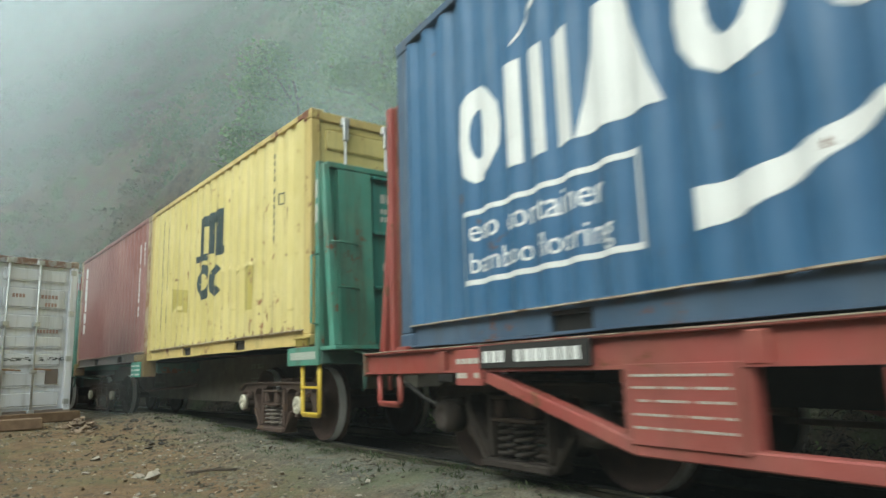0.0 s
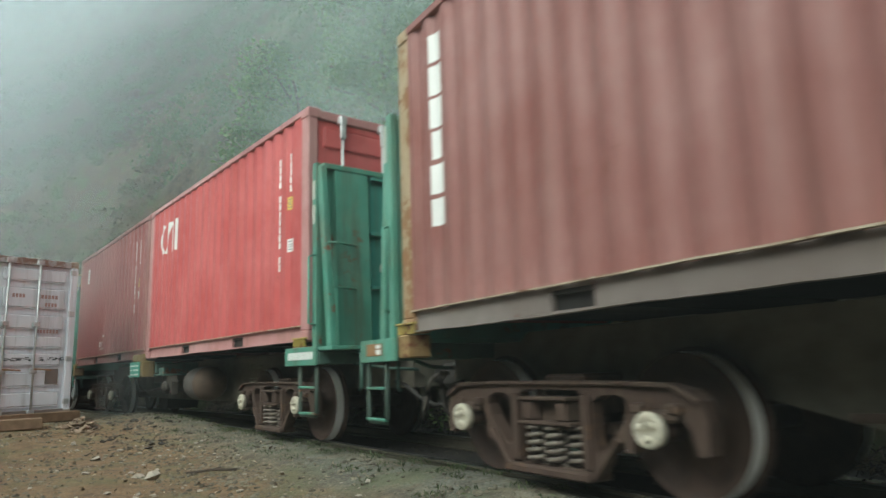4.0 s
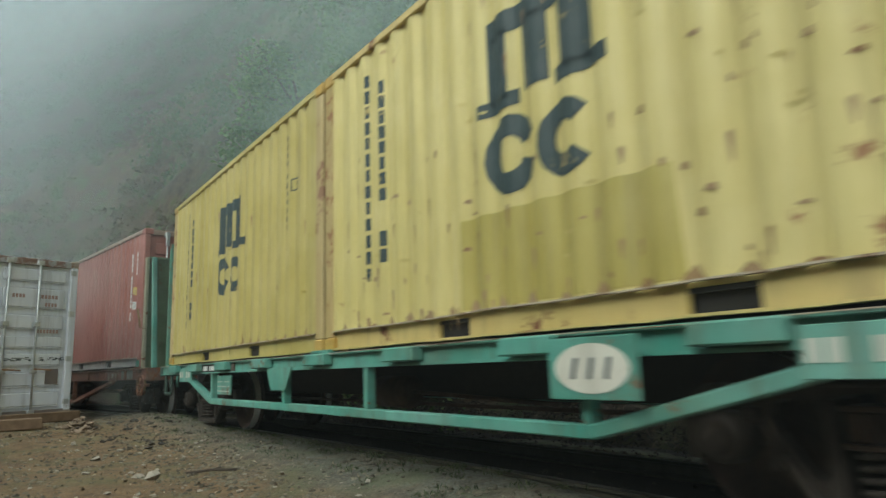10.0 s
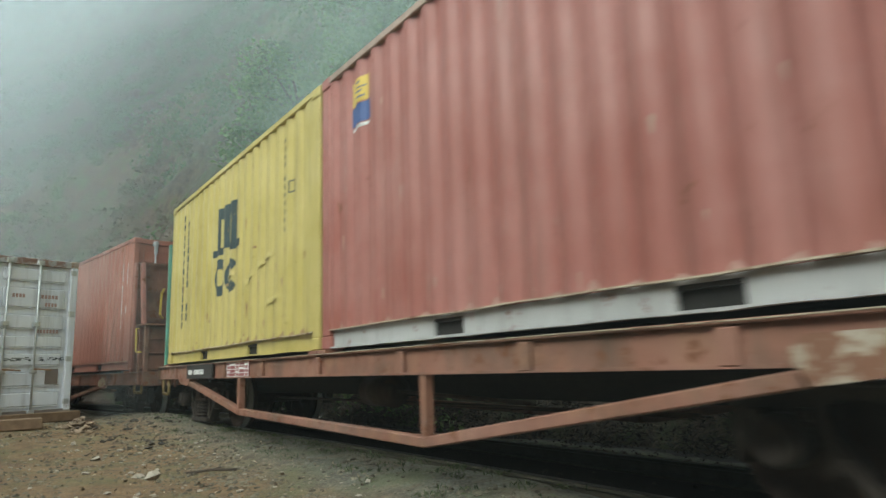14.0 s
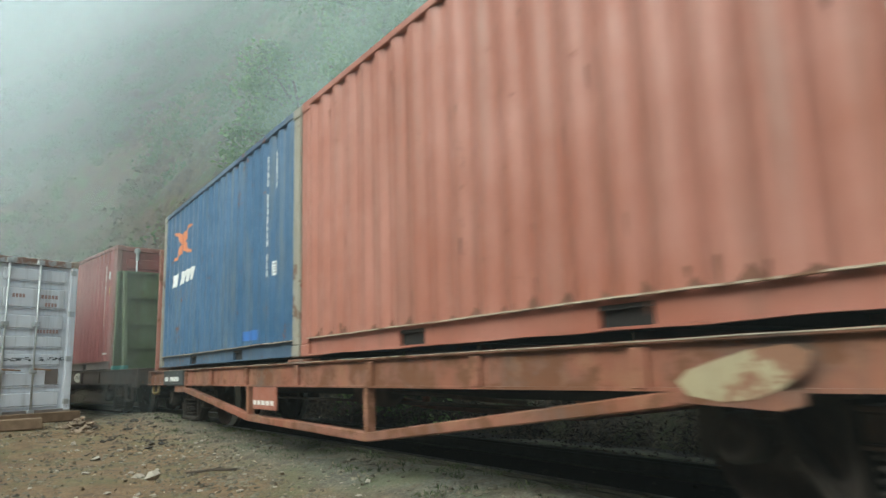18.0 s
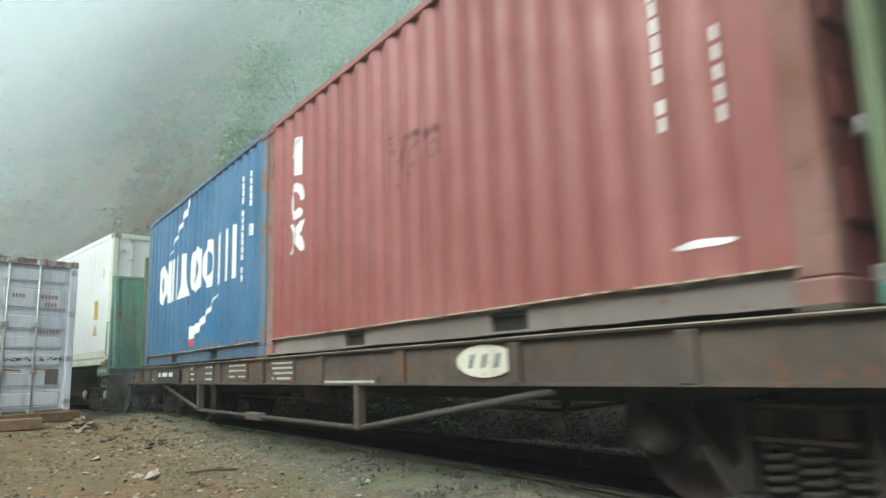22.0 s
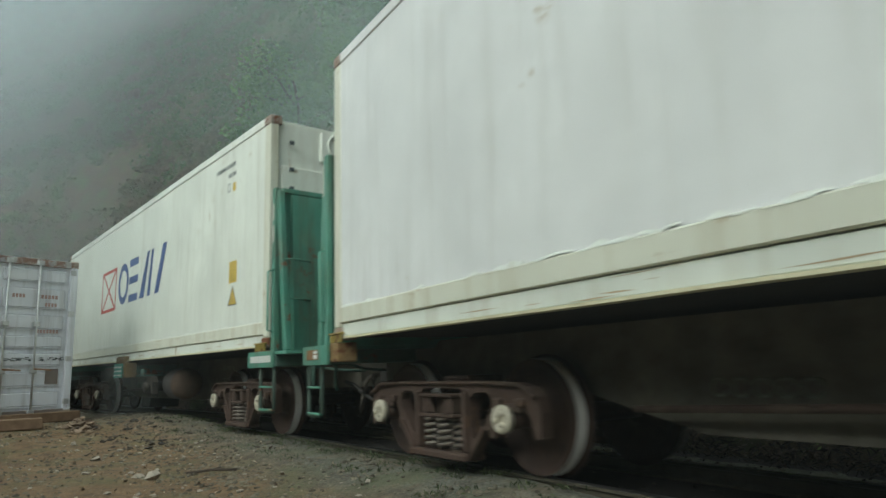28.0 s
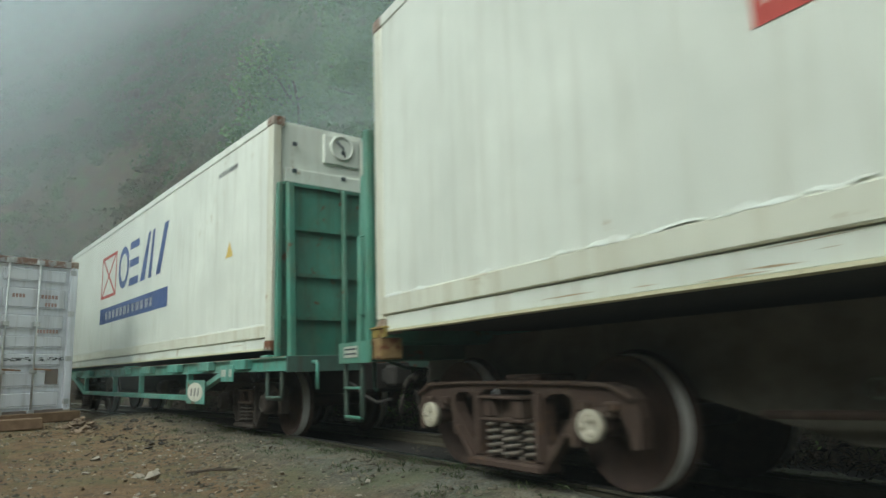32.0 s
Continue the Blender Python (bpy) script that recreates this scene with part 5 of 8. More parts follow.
# ---- the wagons, from the front of the train ----
PK = (-5.4, -4.2, -2.9, -1.5, 0.0, 1.5, 2.9, 4.2, 5.4)
wagon_red = flat_wagon("bright red flat wagon with a trussed underframe", M["red_wagon"], M["red_wagon"], M["rust_wagon"], 6.72, -6.72,
                       [(-4.85, 0.72), (-3.6, 0.38), (3.6, 0.38), (4.85, 0.72)], (0.75, 0.93), [(-3.62, 0.38), (-2.98, 0.38), (2.98, 0.38)], PK, sleek=True)
wagon_2 = spine_wagon("green and black spine wagon carrying two containers", M["green"], M["ladder_yellow"], False)
wagon_3 = spine_wagon("green and black spine wagon with an air tank", M["green"], M["green"], True, True, False)
wagon_4 = flat_wagon("pale teal flat wagon with a trussed underframe", M["teal"], M["teal_dull"], M["moss"], 6.47, -6.47,
                     [(-4.80, 0.77), (-3.55, 0.445), (3.32, 0.437), (4.62, 0.76)], (0.81, 0.95), [(-3.50, 0.44), (-0.92, 0.445), (0.87, 0.445), (3.29, 0.435)], PK, at=(4.66, -5.02), foot=(6.46, 6.48), step_mat=M["green_grime"], board={"set_in": -0.155})
wagon_5 = flat_wagon("rusty red-brown flat wagon with a hand brake wheel", M["redbrown_wagon"], M["teal"], M["moss"], 6.60, -6.55,
                     [(-4.7, 0.70), (-2.29, 0.345), (1.79, 0.275), (4.5, 0.70)], (0.742, 0.95), [(-2.29, 0.34), (1.79, 0.27)], PK, sleek=True, step_mat=M["lock"], at=(4.99, -5.28), foot=(6.58, 6.68), board={"set_in": -0.155, "post_mat": M["post_olive"], "painted": (-1.12, 0.38, 1.12), "ys": (-1.12, -0.52, 0.38, 1.12)})
wagon_6 = flat_wagon("rust-red flat wagon with a brake platform", M["rust_wagon"], M["red_brace"], M["redbrown_wagon"], 7.05, -6.65,
                     [(-4.35, 0.60), (-1.43, 0.295), (1.42, 0.255), (4.45, 0.62)], (0.645, 0.885), [(-1.43, 0.29), (1.42, 0.25)], PK, sleek=True, step_mat=M["lock"], at=(5.29, -5.29))
wagon_7 = flat_wagon("dark brown flat wagon with truss rods", M["brown_wagon"], M["moss_pale"], M["moss_pale"], 7.72, -7.82,
                     [(-4.5, 0.64), (-2.45, 0.315), (2.18, 0.315), (4.5, 0.64)], (0.665, 0.955), [(-2.45, 0.30), (2.18, 0.30)], PK, True, None, M["panel_teal"], sleek=True, at=(5.74, -5.44), foot=(6.62, 6.42), steps=(0.66, 0.32, 0.34))
wagon_8 = spine_wagon("green and black spine wagon under a white reefer", M["green"], M["green"], False)
wagon_9 = spine_wagon("green and black spine wagon with a grimy air tank", M["green"], M["green"], True, True)
wagon_10 = flat_wagon("dusty teal flat wagon under a white reefer", M["teal"], M["green"], M["green"], 6.6, -6.6,
                      [(-4.75, 0.82), (-3.5, 0.49), (3.4, 0.47), (4.7, 0.80)], (0.81, 0.965), [(-3.45, 0.49), (-0.92, 0.5), (0.87, 0.49), (3.35, 0.47)], PK, at=(4.66, -5.02), foot=(6.46, 6.46), step_mat=M["green_grime"])
WAGONS = [wagon_red, wagon_2, wagon_3, wagon_4, wagon_5, wagon_6, wagon_7, wagon_8, wagon_9, wagon_10]
for i, w in enumerate(WAGONS):
    MOVERS.append((w, i, Matrix.Identity(4)))

# ---- the load ----
eco = frame_polys(-2.10, -0.42, 0.36, 0.88, 0.035)
c = container("blue steel container with broad white slanting shapes", M["blue_a"], M["bluerail"],
              [("emblem", wide_emblem(1.06), "white", "white emblem shapes"), ("label_frame", eco, "white", ""),
               ("label_text", text_polys("eco container", -1.99, 0.66, 0.235) + text_polys("bamboo flooring", -1.99, 0.44, 0.205), "white", "white words on the blue side")], True, h=2.623)
load(0, c, -3.06, 0.943)
c = container("pale yellow dented container with a dark emblem", M["yellow_a"], M["yellow_rail"], block_marks(10, wx=-2.31), True, dents=26, seed=2, feet=45)
load(1, c, 3.06, 1.06)
c = container("dull brown-red container with white lettering bars", M["brown_a"], M["brown_a"],
              [("emblem", bars_down(-2.45, 2.35, 6, 0.17, 0.22, 0.05, 5), "white", ""), number_marks(6)], False, M["greybrown"], post_mat=M["post_tan"])
load(1, c, -3.06, 1.06)
c = container("bright faded red container with a white emblem", M["red_a"], M["pink"],
              [("emblem", ring(-2.30, 1.97, 0.19, 0.26, 0.11, 60, 300, 12) + [[(-2.22, 1.72), (-2.10, 1.72), (-1.88, 2.22), (-2.02, 2.22)], rect(-1.90, -1.78, 1.72, 2.22), rect(-1.68, -1.62, 1.71, 2.23)], "white", "white plain shapes"),
               number_marks(8), ("sign", [rect(2.47, 2.59, 1.5, 1.68)], "yelmark", ""), ("sign", [rect(2.47, 2.61, 1.01, 1.19)], "white", "")], True)
load(2, c, 3.06, 1.10)
c = container("brown-red ribbed container with white number bars", M["brown_b"], M["brown_a"],
              [number_marks(11, 2.14, 2.21), ("sign", [rect(-2.24, -2.1, 1.9, 2.28)], "white", ""), ("sign", [rect(2.34, 2.46, 1.31, 1.5)], "yelmark", ""), ("sign", [rect(2.33, 2.46, 1.1, 1.27)], "white", ""), ("scuff", flecks(-0.65, -0.1, 0.28, 0.72, 22, 4), "white", "scraped pale patches")], False)
load(2, c, -3.06, 1.10)
c = container("rust-spotted pale yellow container with a dark emblem", M["yellow_a"], M["yellow_rail"], block_marks(20, wx=-2.21), True, dents=40, seed=5, h=2.671, feet=70, post_mat=M["post_yellow"], casting_mat=M["casting_yellow"])
load(3, c, 3.06, 0.965)
c = container("ochre yellow container with a dark emblem", M["yellow_b"], M["yellow_b"], block_marks(30, -0.42, wx=-2.16), False, h=2.671, feet=25, seed=4, post_mat=M["post_pink"], casting_mat=M["casting_yellow"])
load(3, c, -3.06, 0.965)
c = container("brown-red container with a grey lower rail", M["brick"], M["brick_rail"],
              [number_marks(40), ("sign", [rect(-2.45, -2.12, 2.1, 2.36)], "yelmark", ""), ("sign", [rect(-2.45, -2.12, 1.92, 2.1)], "navy", ""), ("sign", [rect(-2.45, -2.12, 1.86, 1.92)], "white", ""), ("sign", [rect(2.44, 2.58, 1.32, 1.5)], "yelmark", ""), ("sign", [rect(2.43, 2.58, 1.04, 1.22)], "white", "")], True, M["greyrail"], h=2.651, feet=30, stain="scrape_pale", seed=7, post_mat=M["brick"])
bm = bmesh.new()
box(bm, 2.845, 3.035, -CW - 0.006, -CW - 0.0035, 0.0, 0.118, 0.001)
part("corner_patch", bm, M["teal"], c, "teal paint daubed on the lower corner")
load(4, c, 3.06, 0.985)
c = container("dented ochre container with a dark emblem", M["yellow_b"], M["yellow_b"], block_marks(50, -0.50, wx=-2.25), False, dents=14, seed=8, h=2.651, feet=45)
load(4, c, -3.06, 0.985)
c = container("orange-red container with white number bars", M["orange_a"], M["orange_a"],
              [number_marks(60, 2.42, 2.12), ("sign", [rect(2.56, 2.71, 1.05, 1.24)], "white", "")], True, h=2.645, feet=30, stain="stain_rust", seed=6)
load(5, c, 3.06, 0.936)
c = container("scuffed dark blue container with an orange cross", M["blue_b"], M["bluerail"],
              [("emblem", flame_cross(-1.78, 1.93, ((-2.37, 2.17), (-1.30, 2.16), (-1.24, 1.72), (-2.34, 1.70))), "orange", "orange cross"),
               ("emblem", [slant(x0, x1, 1.25, 1.45, 0.05) for x0, x1 in ((-2.47, -2.36), (-2.30, -2.18), (-2.10, -2.00), (-1.93, -1.83), (-1.79, -1.66), (-1.59, -1.38), (-1.33, -1.12))], "white", "row of white slanting shapes"), number_marks(70, 2.0, 2.32, n=12), ("sign", [rect(2.2, 2.34, 0.86, 1.05)], "white", ""), ("patch", [rect(1.3, 1.77, 0.185, 0.30)], "bluepatch", "bright blue touched-up patch")], False, post_mat=M["post_rust"], h=2.645)
load(5, c, -3.06, 0.936)
c = container("maroon container with three tall white shapes", M["brown_b"], M["brown_a"],
              [("emblem", [rect(-2.30, -2.17, 1.80, 2.22), [(-2.44, 2.04), (-2.28, 2.04), (-2.17, 2.22), (-2.22, 2.22)]] + ring(-2.27, 1.52, 0.17, 0.2, 0.09, 0, 320, 12)
                + [[(-2.47, 0.98), (-2.35, 0.98), (-2.09, 1.3), (-2.19, 1.3)], [(-2.19, 0.98), (-2.05, 0.98), (-2.33, 1.3), (-2.47, 1.3)]], "white", "white plain shapes"),
               number_marks(80, 2.27, 2.21, second=False), ("number", bars_down(2.6, 1.3, 5, 0.05, 0.07, 0.03, 81), "white", ""), ("sign", [rect(2.49, 2.63, 1.88, 2.08)], "white", ""), ("sign", [rect(2.51, 2.63, 1.56, 1.74)], "yelmark", ""),
               ("sign", [ellipse(2.44, 0.27, 0.17, 0.02, 12)], "white", ""), ("smudge", flecks(-0.34, 0.05, 1.2, 1.62, 40, 6) + flecks(0.16, 0.34, 1.3, 1.55, 22, 7), "stain_red", "faint dark smudges")], True, M["greybrown"], post_mat=M["post_red"], h=2.661)
load(6, c, 3.06, 0.975)
c = container("deep blue container with white emblem shapes", M["blue_a"], M["bluerail"],
              [("emblem", wide_emblem(0.95), "white", "white emblem shapes"), number_marks(90, 2.19, 2.22), ("sign", [rect(-0.12, 0.10, 0.178, 0.27)], "redmark", ""), ("sign", [rect(2.42, 2.53, 1.39, 1.56)], "white", ""), ("smudge", ring(-0.42, 0.50, 0.12, 0.14, 0.05, 0, 330, 14) + ring(0.95, 0.38, 0.17, 0.20, 0.06, 30, 350, 14) + ring(0.95, 0.38, 0.08, 0.09, 0.04, 0, 300, 10), "stain_blue", "darker blue painted-over swirls")], False, post_mat=M["post_bluerust"], h=2.661, feet=34, stain="stain_rust", seed=12)
load(6, c, -3.06, 0.975)
c = reefer("white refrigerated container with yellow warning signs", M["reefer_a"], M["reefer_rail"],
           [("sign", [rect(4.99, 5.27, 1.03, 1.46)], "yelmark", "yellow warning sign"), ("sign", [[(4.99, 0.68), (5.27, 0.68), (5.13, 0.90)]], "yelmark", "yellow warning triangle"), ("writing", sign_lines(5.0, 5.26, 1.03, 1.46) + tri_lines(4.97, 5.29, 0.67, 0.92), "dark", ""),
            ("sign", [rect(5.48, 5.58, 1.94, 2.14)], "yelmark", ""), ("number", bars_down(4.83, 2.62, 10, 0.03, 0.05, 0.028, 3) + bars_down(4.56, 2.62, 5, 0.03, 0.045, 0.028, 4), "dark", "")])
load(7, c, 0, 1.075)
c = reefer("white refrigerated container with slanting blue shapes", M["reefer"], M["reefer_rail"],
           cross_emblem(0.0, 1.12) + [("sign", [rect(4.84, 5.10, 0.90, 1.19)], "yelmark", "yellow warning sign"), ("sign", [[(4.84, 0.61), (5.10, 0.61), (4.97, 0.84)]], "yelmark", "yellow warning triangle"), ("writing", sign_lines(4.85, 5.09, 0.90, 1.19) + tri_lines(4.82, 5.12, 0.60, 0.86), "dark", ""), ("number", bars_row(4.3, 2.52, 10, 0.05, 0.06, 0.02, 14) + bars_row(4.75, 2.38, 4, 0.05, 0.06, 0.02, 15) + frame_polys(4.72, 4.82, 2.18, 2.3, 0.012), "dark", ""), ("sign", [rect(4.9, 5.0, 2.16, 2.28)], "yelmark", "")], True)
load(8, c, 0, 1.085)
c = reefer("white refrigerated container with a blue web band", M["reefer"], M["reefer_rail"],
           cross_emblem(-0.1, 1.48, True, 1.04) + [("sign", [[(4.62, 1.3), (4.88, 1.3), (4.75, 1.52)]], "yelmark", "yellow warning triangle"), ("number", bars_row(4.3, 2.5, 10, 0.05, 0.07, 0.02, 4), "dark", "")], True)
load(9, c, 0, 1.045)


# ---- ground, track, hillside ----
def ground_height(x, y):
    s, off = arc_of(x, y)
    z = -0.20
    if -0.5 < off < 1.6:
        z = -0.13
    elif off <= -0.5:
        u = min(1.0, max(0.0, (-0.75 - off) / 1.5))
        z = -0.13 + 0.085 * min(1, (-0.5 - off) / 0.08) - 0.145 * u * u * (3 - 2 * u)
    d = math.hypot(x + 13.2, (y + 0.6) * 0.8)
    z += 0.33 * math.exp(-(d / 2.6) ** 2)
    z += 0.03 * noise.noise((x * 0.8, y * 0.8, 0)) + 0.012 * noise.noise((x * 4, y * 4, 3))
    return z


def ground_material():
    m, nt, b = shader("gravel_and_dirt", 0.95)
    v = coords(nt)
    big = noise_tex(nt, v, 0.55, 4)
    fine = noise_tex(nt, v, 38, 6, 0.7)
    vor = nt.nodes.new("ShaderNodeTexVoronoi")
    vor.inputs["Scale"].default_value = 26
    nt.links.new(v, vor.inputs["Vector"])
    grit = mix(nt, ramp(nt, fine, 0.3, 0.75), (0.05, 0.05, 0.036), (0.235, 0.23, 0.165))
    dirt = mix(nt, ramp(nt, fine, 0.3, 0.75), (0.095, 0.058, 0.029), (0.32, 0.205, 0.10))

    def calc(op, p, q, r=0.0):
        n = nt.nodes.new("ShaderNodeMath")
        n.operation = op
        for sock, val in zip(n.inputs, (p, q, r)):
            if isinstance(val, bpy.types.NodeSocket):
                nt.links.new(val, sock)
            else:
                sock.default_value = val
        return n.outputs[0]

    sep = nt.nodes.new("ShaderNodeSeparateXYZ")
    nt.links.new(v, sep.inputs[0])
    x, y = sep.outputs["X"], sep.outputs["Y"]
    # distance from the line, bent with it; the tipped earth gives way to gravel towards the rails
    off = calc("MULTIPLY_ADD", calc("MULTIPLY", x, x), 1 / (2 * RADIUS), y)
    edge = calc("MULTIPLY_ADD", big, 1.6, calc("MULTIPLY_ADD", x, 0.11, off))
    blend = nt.nodes.new("ShaderNodeMapRange")
    blend.inputs[1].default_value, blend.inputs[2].default_value = 1.95, 2.75
    nt.links.new(edge, blend.inputs[0])
    c = mix(nt, blend.outputs[0], dirt, grit)
    # fine blue-grey chippings beside the rail
    chip = nt.nodes.new("ShaderNodeMapRange")
    chip.inputs[1].default_value, chip.inputs[2].default_value = 2.35, 2.85
    nt.links.new(calc("MULTIPLY_ADD", noise_tex(nt, v, 1.3, 4), 0.7, calc("SUBTRACT", off, 0.2)), chip.inputs[0])
    c = mix(nt, calc("MULTIPLY", chip.outputs[0], 0.5), c, mix(nt, ramp(nt, fine, 0.35, 0.7), (0.07, 0.075, 0.062), (0.30, 0.32, 0.28)))
    c = mix(nt, ramp(nt, vor.outputs["Distance"], 0.0, 0.5, (0.35, 0.35, 0.35, 1), (0, 0, 0, 1)), c, (0.30, 0.28, 0.25))
    c = mix(nt, ramp(nt, noise_tex(nt, v, 5.5, 6, 0.75), 0.36, 0.62, (0.55, 0.55, 0.55, 1), (0.0, 0.0, 0.0, 1)), c, (0.05, 0.037, 0.023))
    c = mix(nt, ramp(nt, noise_tex(nt, v, 2.3, 5, 0.6), 0.5, 0.68, (0.0, 0.0, 0.0, 1), (0.4, 0.4, 0.4, 1)), c, (0.25, 0.175, 0.095))
    green = noise_tex(nt, v, 1.7, 5)
    c = mix(nt, ramp(nt, green, 0.47, 0.66, (0, 0, 0, 1), (0.55, 0.55, 0.55, 1)), c, (0.10, 0.115, 0.05))
    c = mix(nt, ramp(nt, noise_tex(nt, v, 3.1, 6, 0.7), 0.52, 0.70, (0, 0, 0, 1), (0.65, 0.65, 0.65, 1)), c, (0.04, 0.032, 0.022))
    nt.links.new(c, b.inputs["Base Color"])
    bump(nt, b, mix(nt, 0.5, fine, vor.outputs["Distance"]), 0.7, 0.03)
    return m


def spread(a, b, near0, near1, step):
    """Grid lines: close together from near0 to near1, wider and wider outside."""
    out = list(np.arange(near0, near1 + 1e-6, step))
    x, d = near1, step
    while x < b:
        d *= 1.35
        x += d
        out.append(min(x, b))
    x, d = near0, step
    while x > a:
        d *= 1.35
        x -= d
        out.insert(0, max(x, a))
    return out


xs, ys = spread(-500, 500, -18, 0, 0.10), spread(-500, 500, -2.2, 3.2, 0.10)
vts = [(x, y, ground_height(x, y)) for x in xs for y in ys]
ny = len(ys)
fcs = [(i * ny + j, (i + 1) * ny + j, (i + 1) * ny + j + 1, i * ny + j + 1) for i in range(len(xs) - 1) for j in range(ny - 1)]
me = bpy.data.meshes.new("ground")
me.from_pydata(vts, [], fcs)
me.materials.append(ground_material())
me.shade_smooth()
tagged(new("ground", me), "gravel and brown dirt beside the line", "ground", "", "structure")


def rails():
    prof = [(-0.06, -0.135), (0.06, -0.135), (0.06, -0.12), (0.012, -0.10), (0.012, -0.035), (0.034, -0.025), (0.034, -0.006), (0.026, 0.0), (-0.026, 0.0), (-0.034, -0.006), (-0.034, -0.025),
            (-0.012, -0.035), (-0.012, -0.10), (-0.06, -0.12)]
    for off, dz in ((-0.534, 0.0), (0.534, 0.035)):
        bm = bmesh.new()
        prev = None
        for i in range(-170, 131, 1):
            cur = [bm.verts.new(arc(i, off + o, z + dz)) for o, z in prof]
            if prev:
                for k in range(len(prof)):
                    f = bm.faces.new((prev[k], prev[(k + 1) % len(prof)], cur[(k + 1) % len(prof)], cur[k]))
                    f.material_index = 1 if k in (6, 7, 8) else 0
            prev = cur
        structure("rail", bm, [M["rail"], M["railtop"]], "worn steel rail on a curve", "rail")


rails()


def hill_point(s, h):
    """A place on the steep bank behind the line: s along it, h up its face."""
    off = 2.35 + 0.30 * min(h, 5.0) + 0.62 * max(0.0, h - 5.0)
    n = noise.fractal((s * 0.30, h * 0.35, 4.0), 1.0, 2.0, 5) * 0.75 + noise.noise((s * 0.07, h * 0.08, 9.0)) * 1.4
    n += abs(noise.noise((s * 1.1, h * 0.9, 2.0))) * 0.3
    if s > -12 and h < 8:
        n += abs(noise.noise((s * 2.3, h * 1.7, 6.0))) * 0.30 + noise.noise((s * 5.0, h * 4.1, 3.0)) * 0.09
    base = min(1.0, h / 0.8)
    return arc(s, max(2.0, off + n * base), -0.25 + h)


def bank_material():
    m, nt, b = shader("wet_rock_and_earth", 0.9)
    v = coords(nt)
    n = noise_tex(nt, v, 1.6, 8, 0.7)
    f = noise_tex(nt, v, 9, 6, 0.7)
    c = mix(nt, ramp(nt, n, 0.35, 0.65), (0.022, 0.017, 0.012), (0.088, 0.064, 0.043))
    streak = noise_tex(nt, coords(nt, (5.0, 5.0, 0.55)), 2.2, 5, 0.65)
    c = mix(nt, ramp(nt, streak, 0.46, 0.68, (0, 0, 0, 1), (0.75, 0.75, 0.75, 1)), c, (0.125, 0.092, 0.062))
    c = mix(nt, ramp(nt, f, 0.5, 0.78, (0, 0, 0, 1), (0.6, 0.6, 0.6, 1)), c, (0.15, 0.125, 0.09))
    c = mix(nt, ramp(nt, noise_tex(nt, v, 0.8, 6, 0.65), 0.48, 0.62), c, (0.045, 0.065, 0.022))
    nt.links.new(c, b.inputs["Base Color"])
    bump(nt, b, f, 0.8, 0.08)
    return m


def hillside():
    ss = list(np.arange(-34, -12, 0.3)) + list(np.arange(-12, 2, 0.12)) + list(np.arange(2, 60, 2.0))
    ss = list(np.arange(-150, -34, 2.0)) + ss
    hs = list(np.arange(0, 7, 0.14)) + list(np.arange(7, 70, 1.5))
    vts = [hill_point(s, h) for s in ss for h in hs]
    nh = len(hs)
    fcs = [(i * nh + j, (i + 1) * nh + j, (i + 1) * nh + j + 1, i * nh + j + 1) for i in range(len(ss) - 1) for j in range(nh - 1)]
    me = bpy.data.meshes.new("hillside")
    me.from_pydata(vts, [], fcs)
    me.materials.append(bank_material())
    me.shade_smooth()
    tagged(new("hillside", me), "steep wooded bank of wet rock and earth", "hillside", "", "structure")


hillside()


def sky_block_bank():
    """Unseen bank opposite, behind the camera, added to block low sky light."""
    foot = [(48, -15), (24, -8.0), (11, -5.2), (5, -5.0), (1, -6.4), (-6, -10.0), (-25, -13), (-45, -22), (-62, -36)]
    rows = []
    for (xa, ya), (xb, yb) in zip(foot, foot[1:]):
        for k in range(8):
            rows.append((xa + (xb - xa) * k / 8, ya + (yb - ya) * k / 8))
    hs = [0, 0.5, 1.2, 2, 3, 4, 5, 6, 7, 8, 9]
    vts = []
    for i, (x, y) in enumerate(rows):
        p, q = rows[max(0, i - 3)], rows[min(len(rows) - 1, i + 3)]
        away = Vector((q[1] - p[1], p[0] - q[0])).normalized()
        if away.y > 0:
            away = -away
        for h in hs:
            w = 0.45 * h + 0.6 * noise.noise((x * 0.4, h * 0.6, 1.0))
            vts.append((x + away.x * w, y + away.y * w, -0.3 + h))
    nh = len(hs)
    me = bpy.data.meshes.new("sky_block_bank")
    me.from_pydata(vts, [], [(i * nh + j, (i + 1) * nh + j, (i + 1) * nh + j + 1, i * nh + j + 1) for i in range(len(rows) - 1) for j in range(nh - 1)])
    me.materials.append(bpy.data.materials["wet_rock_and_earth"])
    me.shade_smooth()
    tagged(new("bank", me), "unseen bank added across from the train to block sky light", "bank", "", "structure")


sky_block_bank()


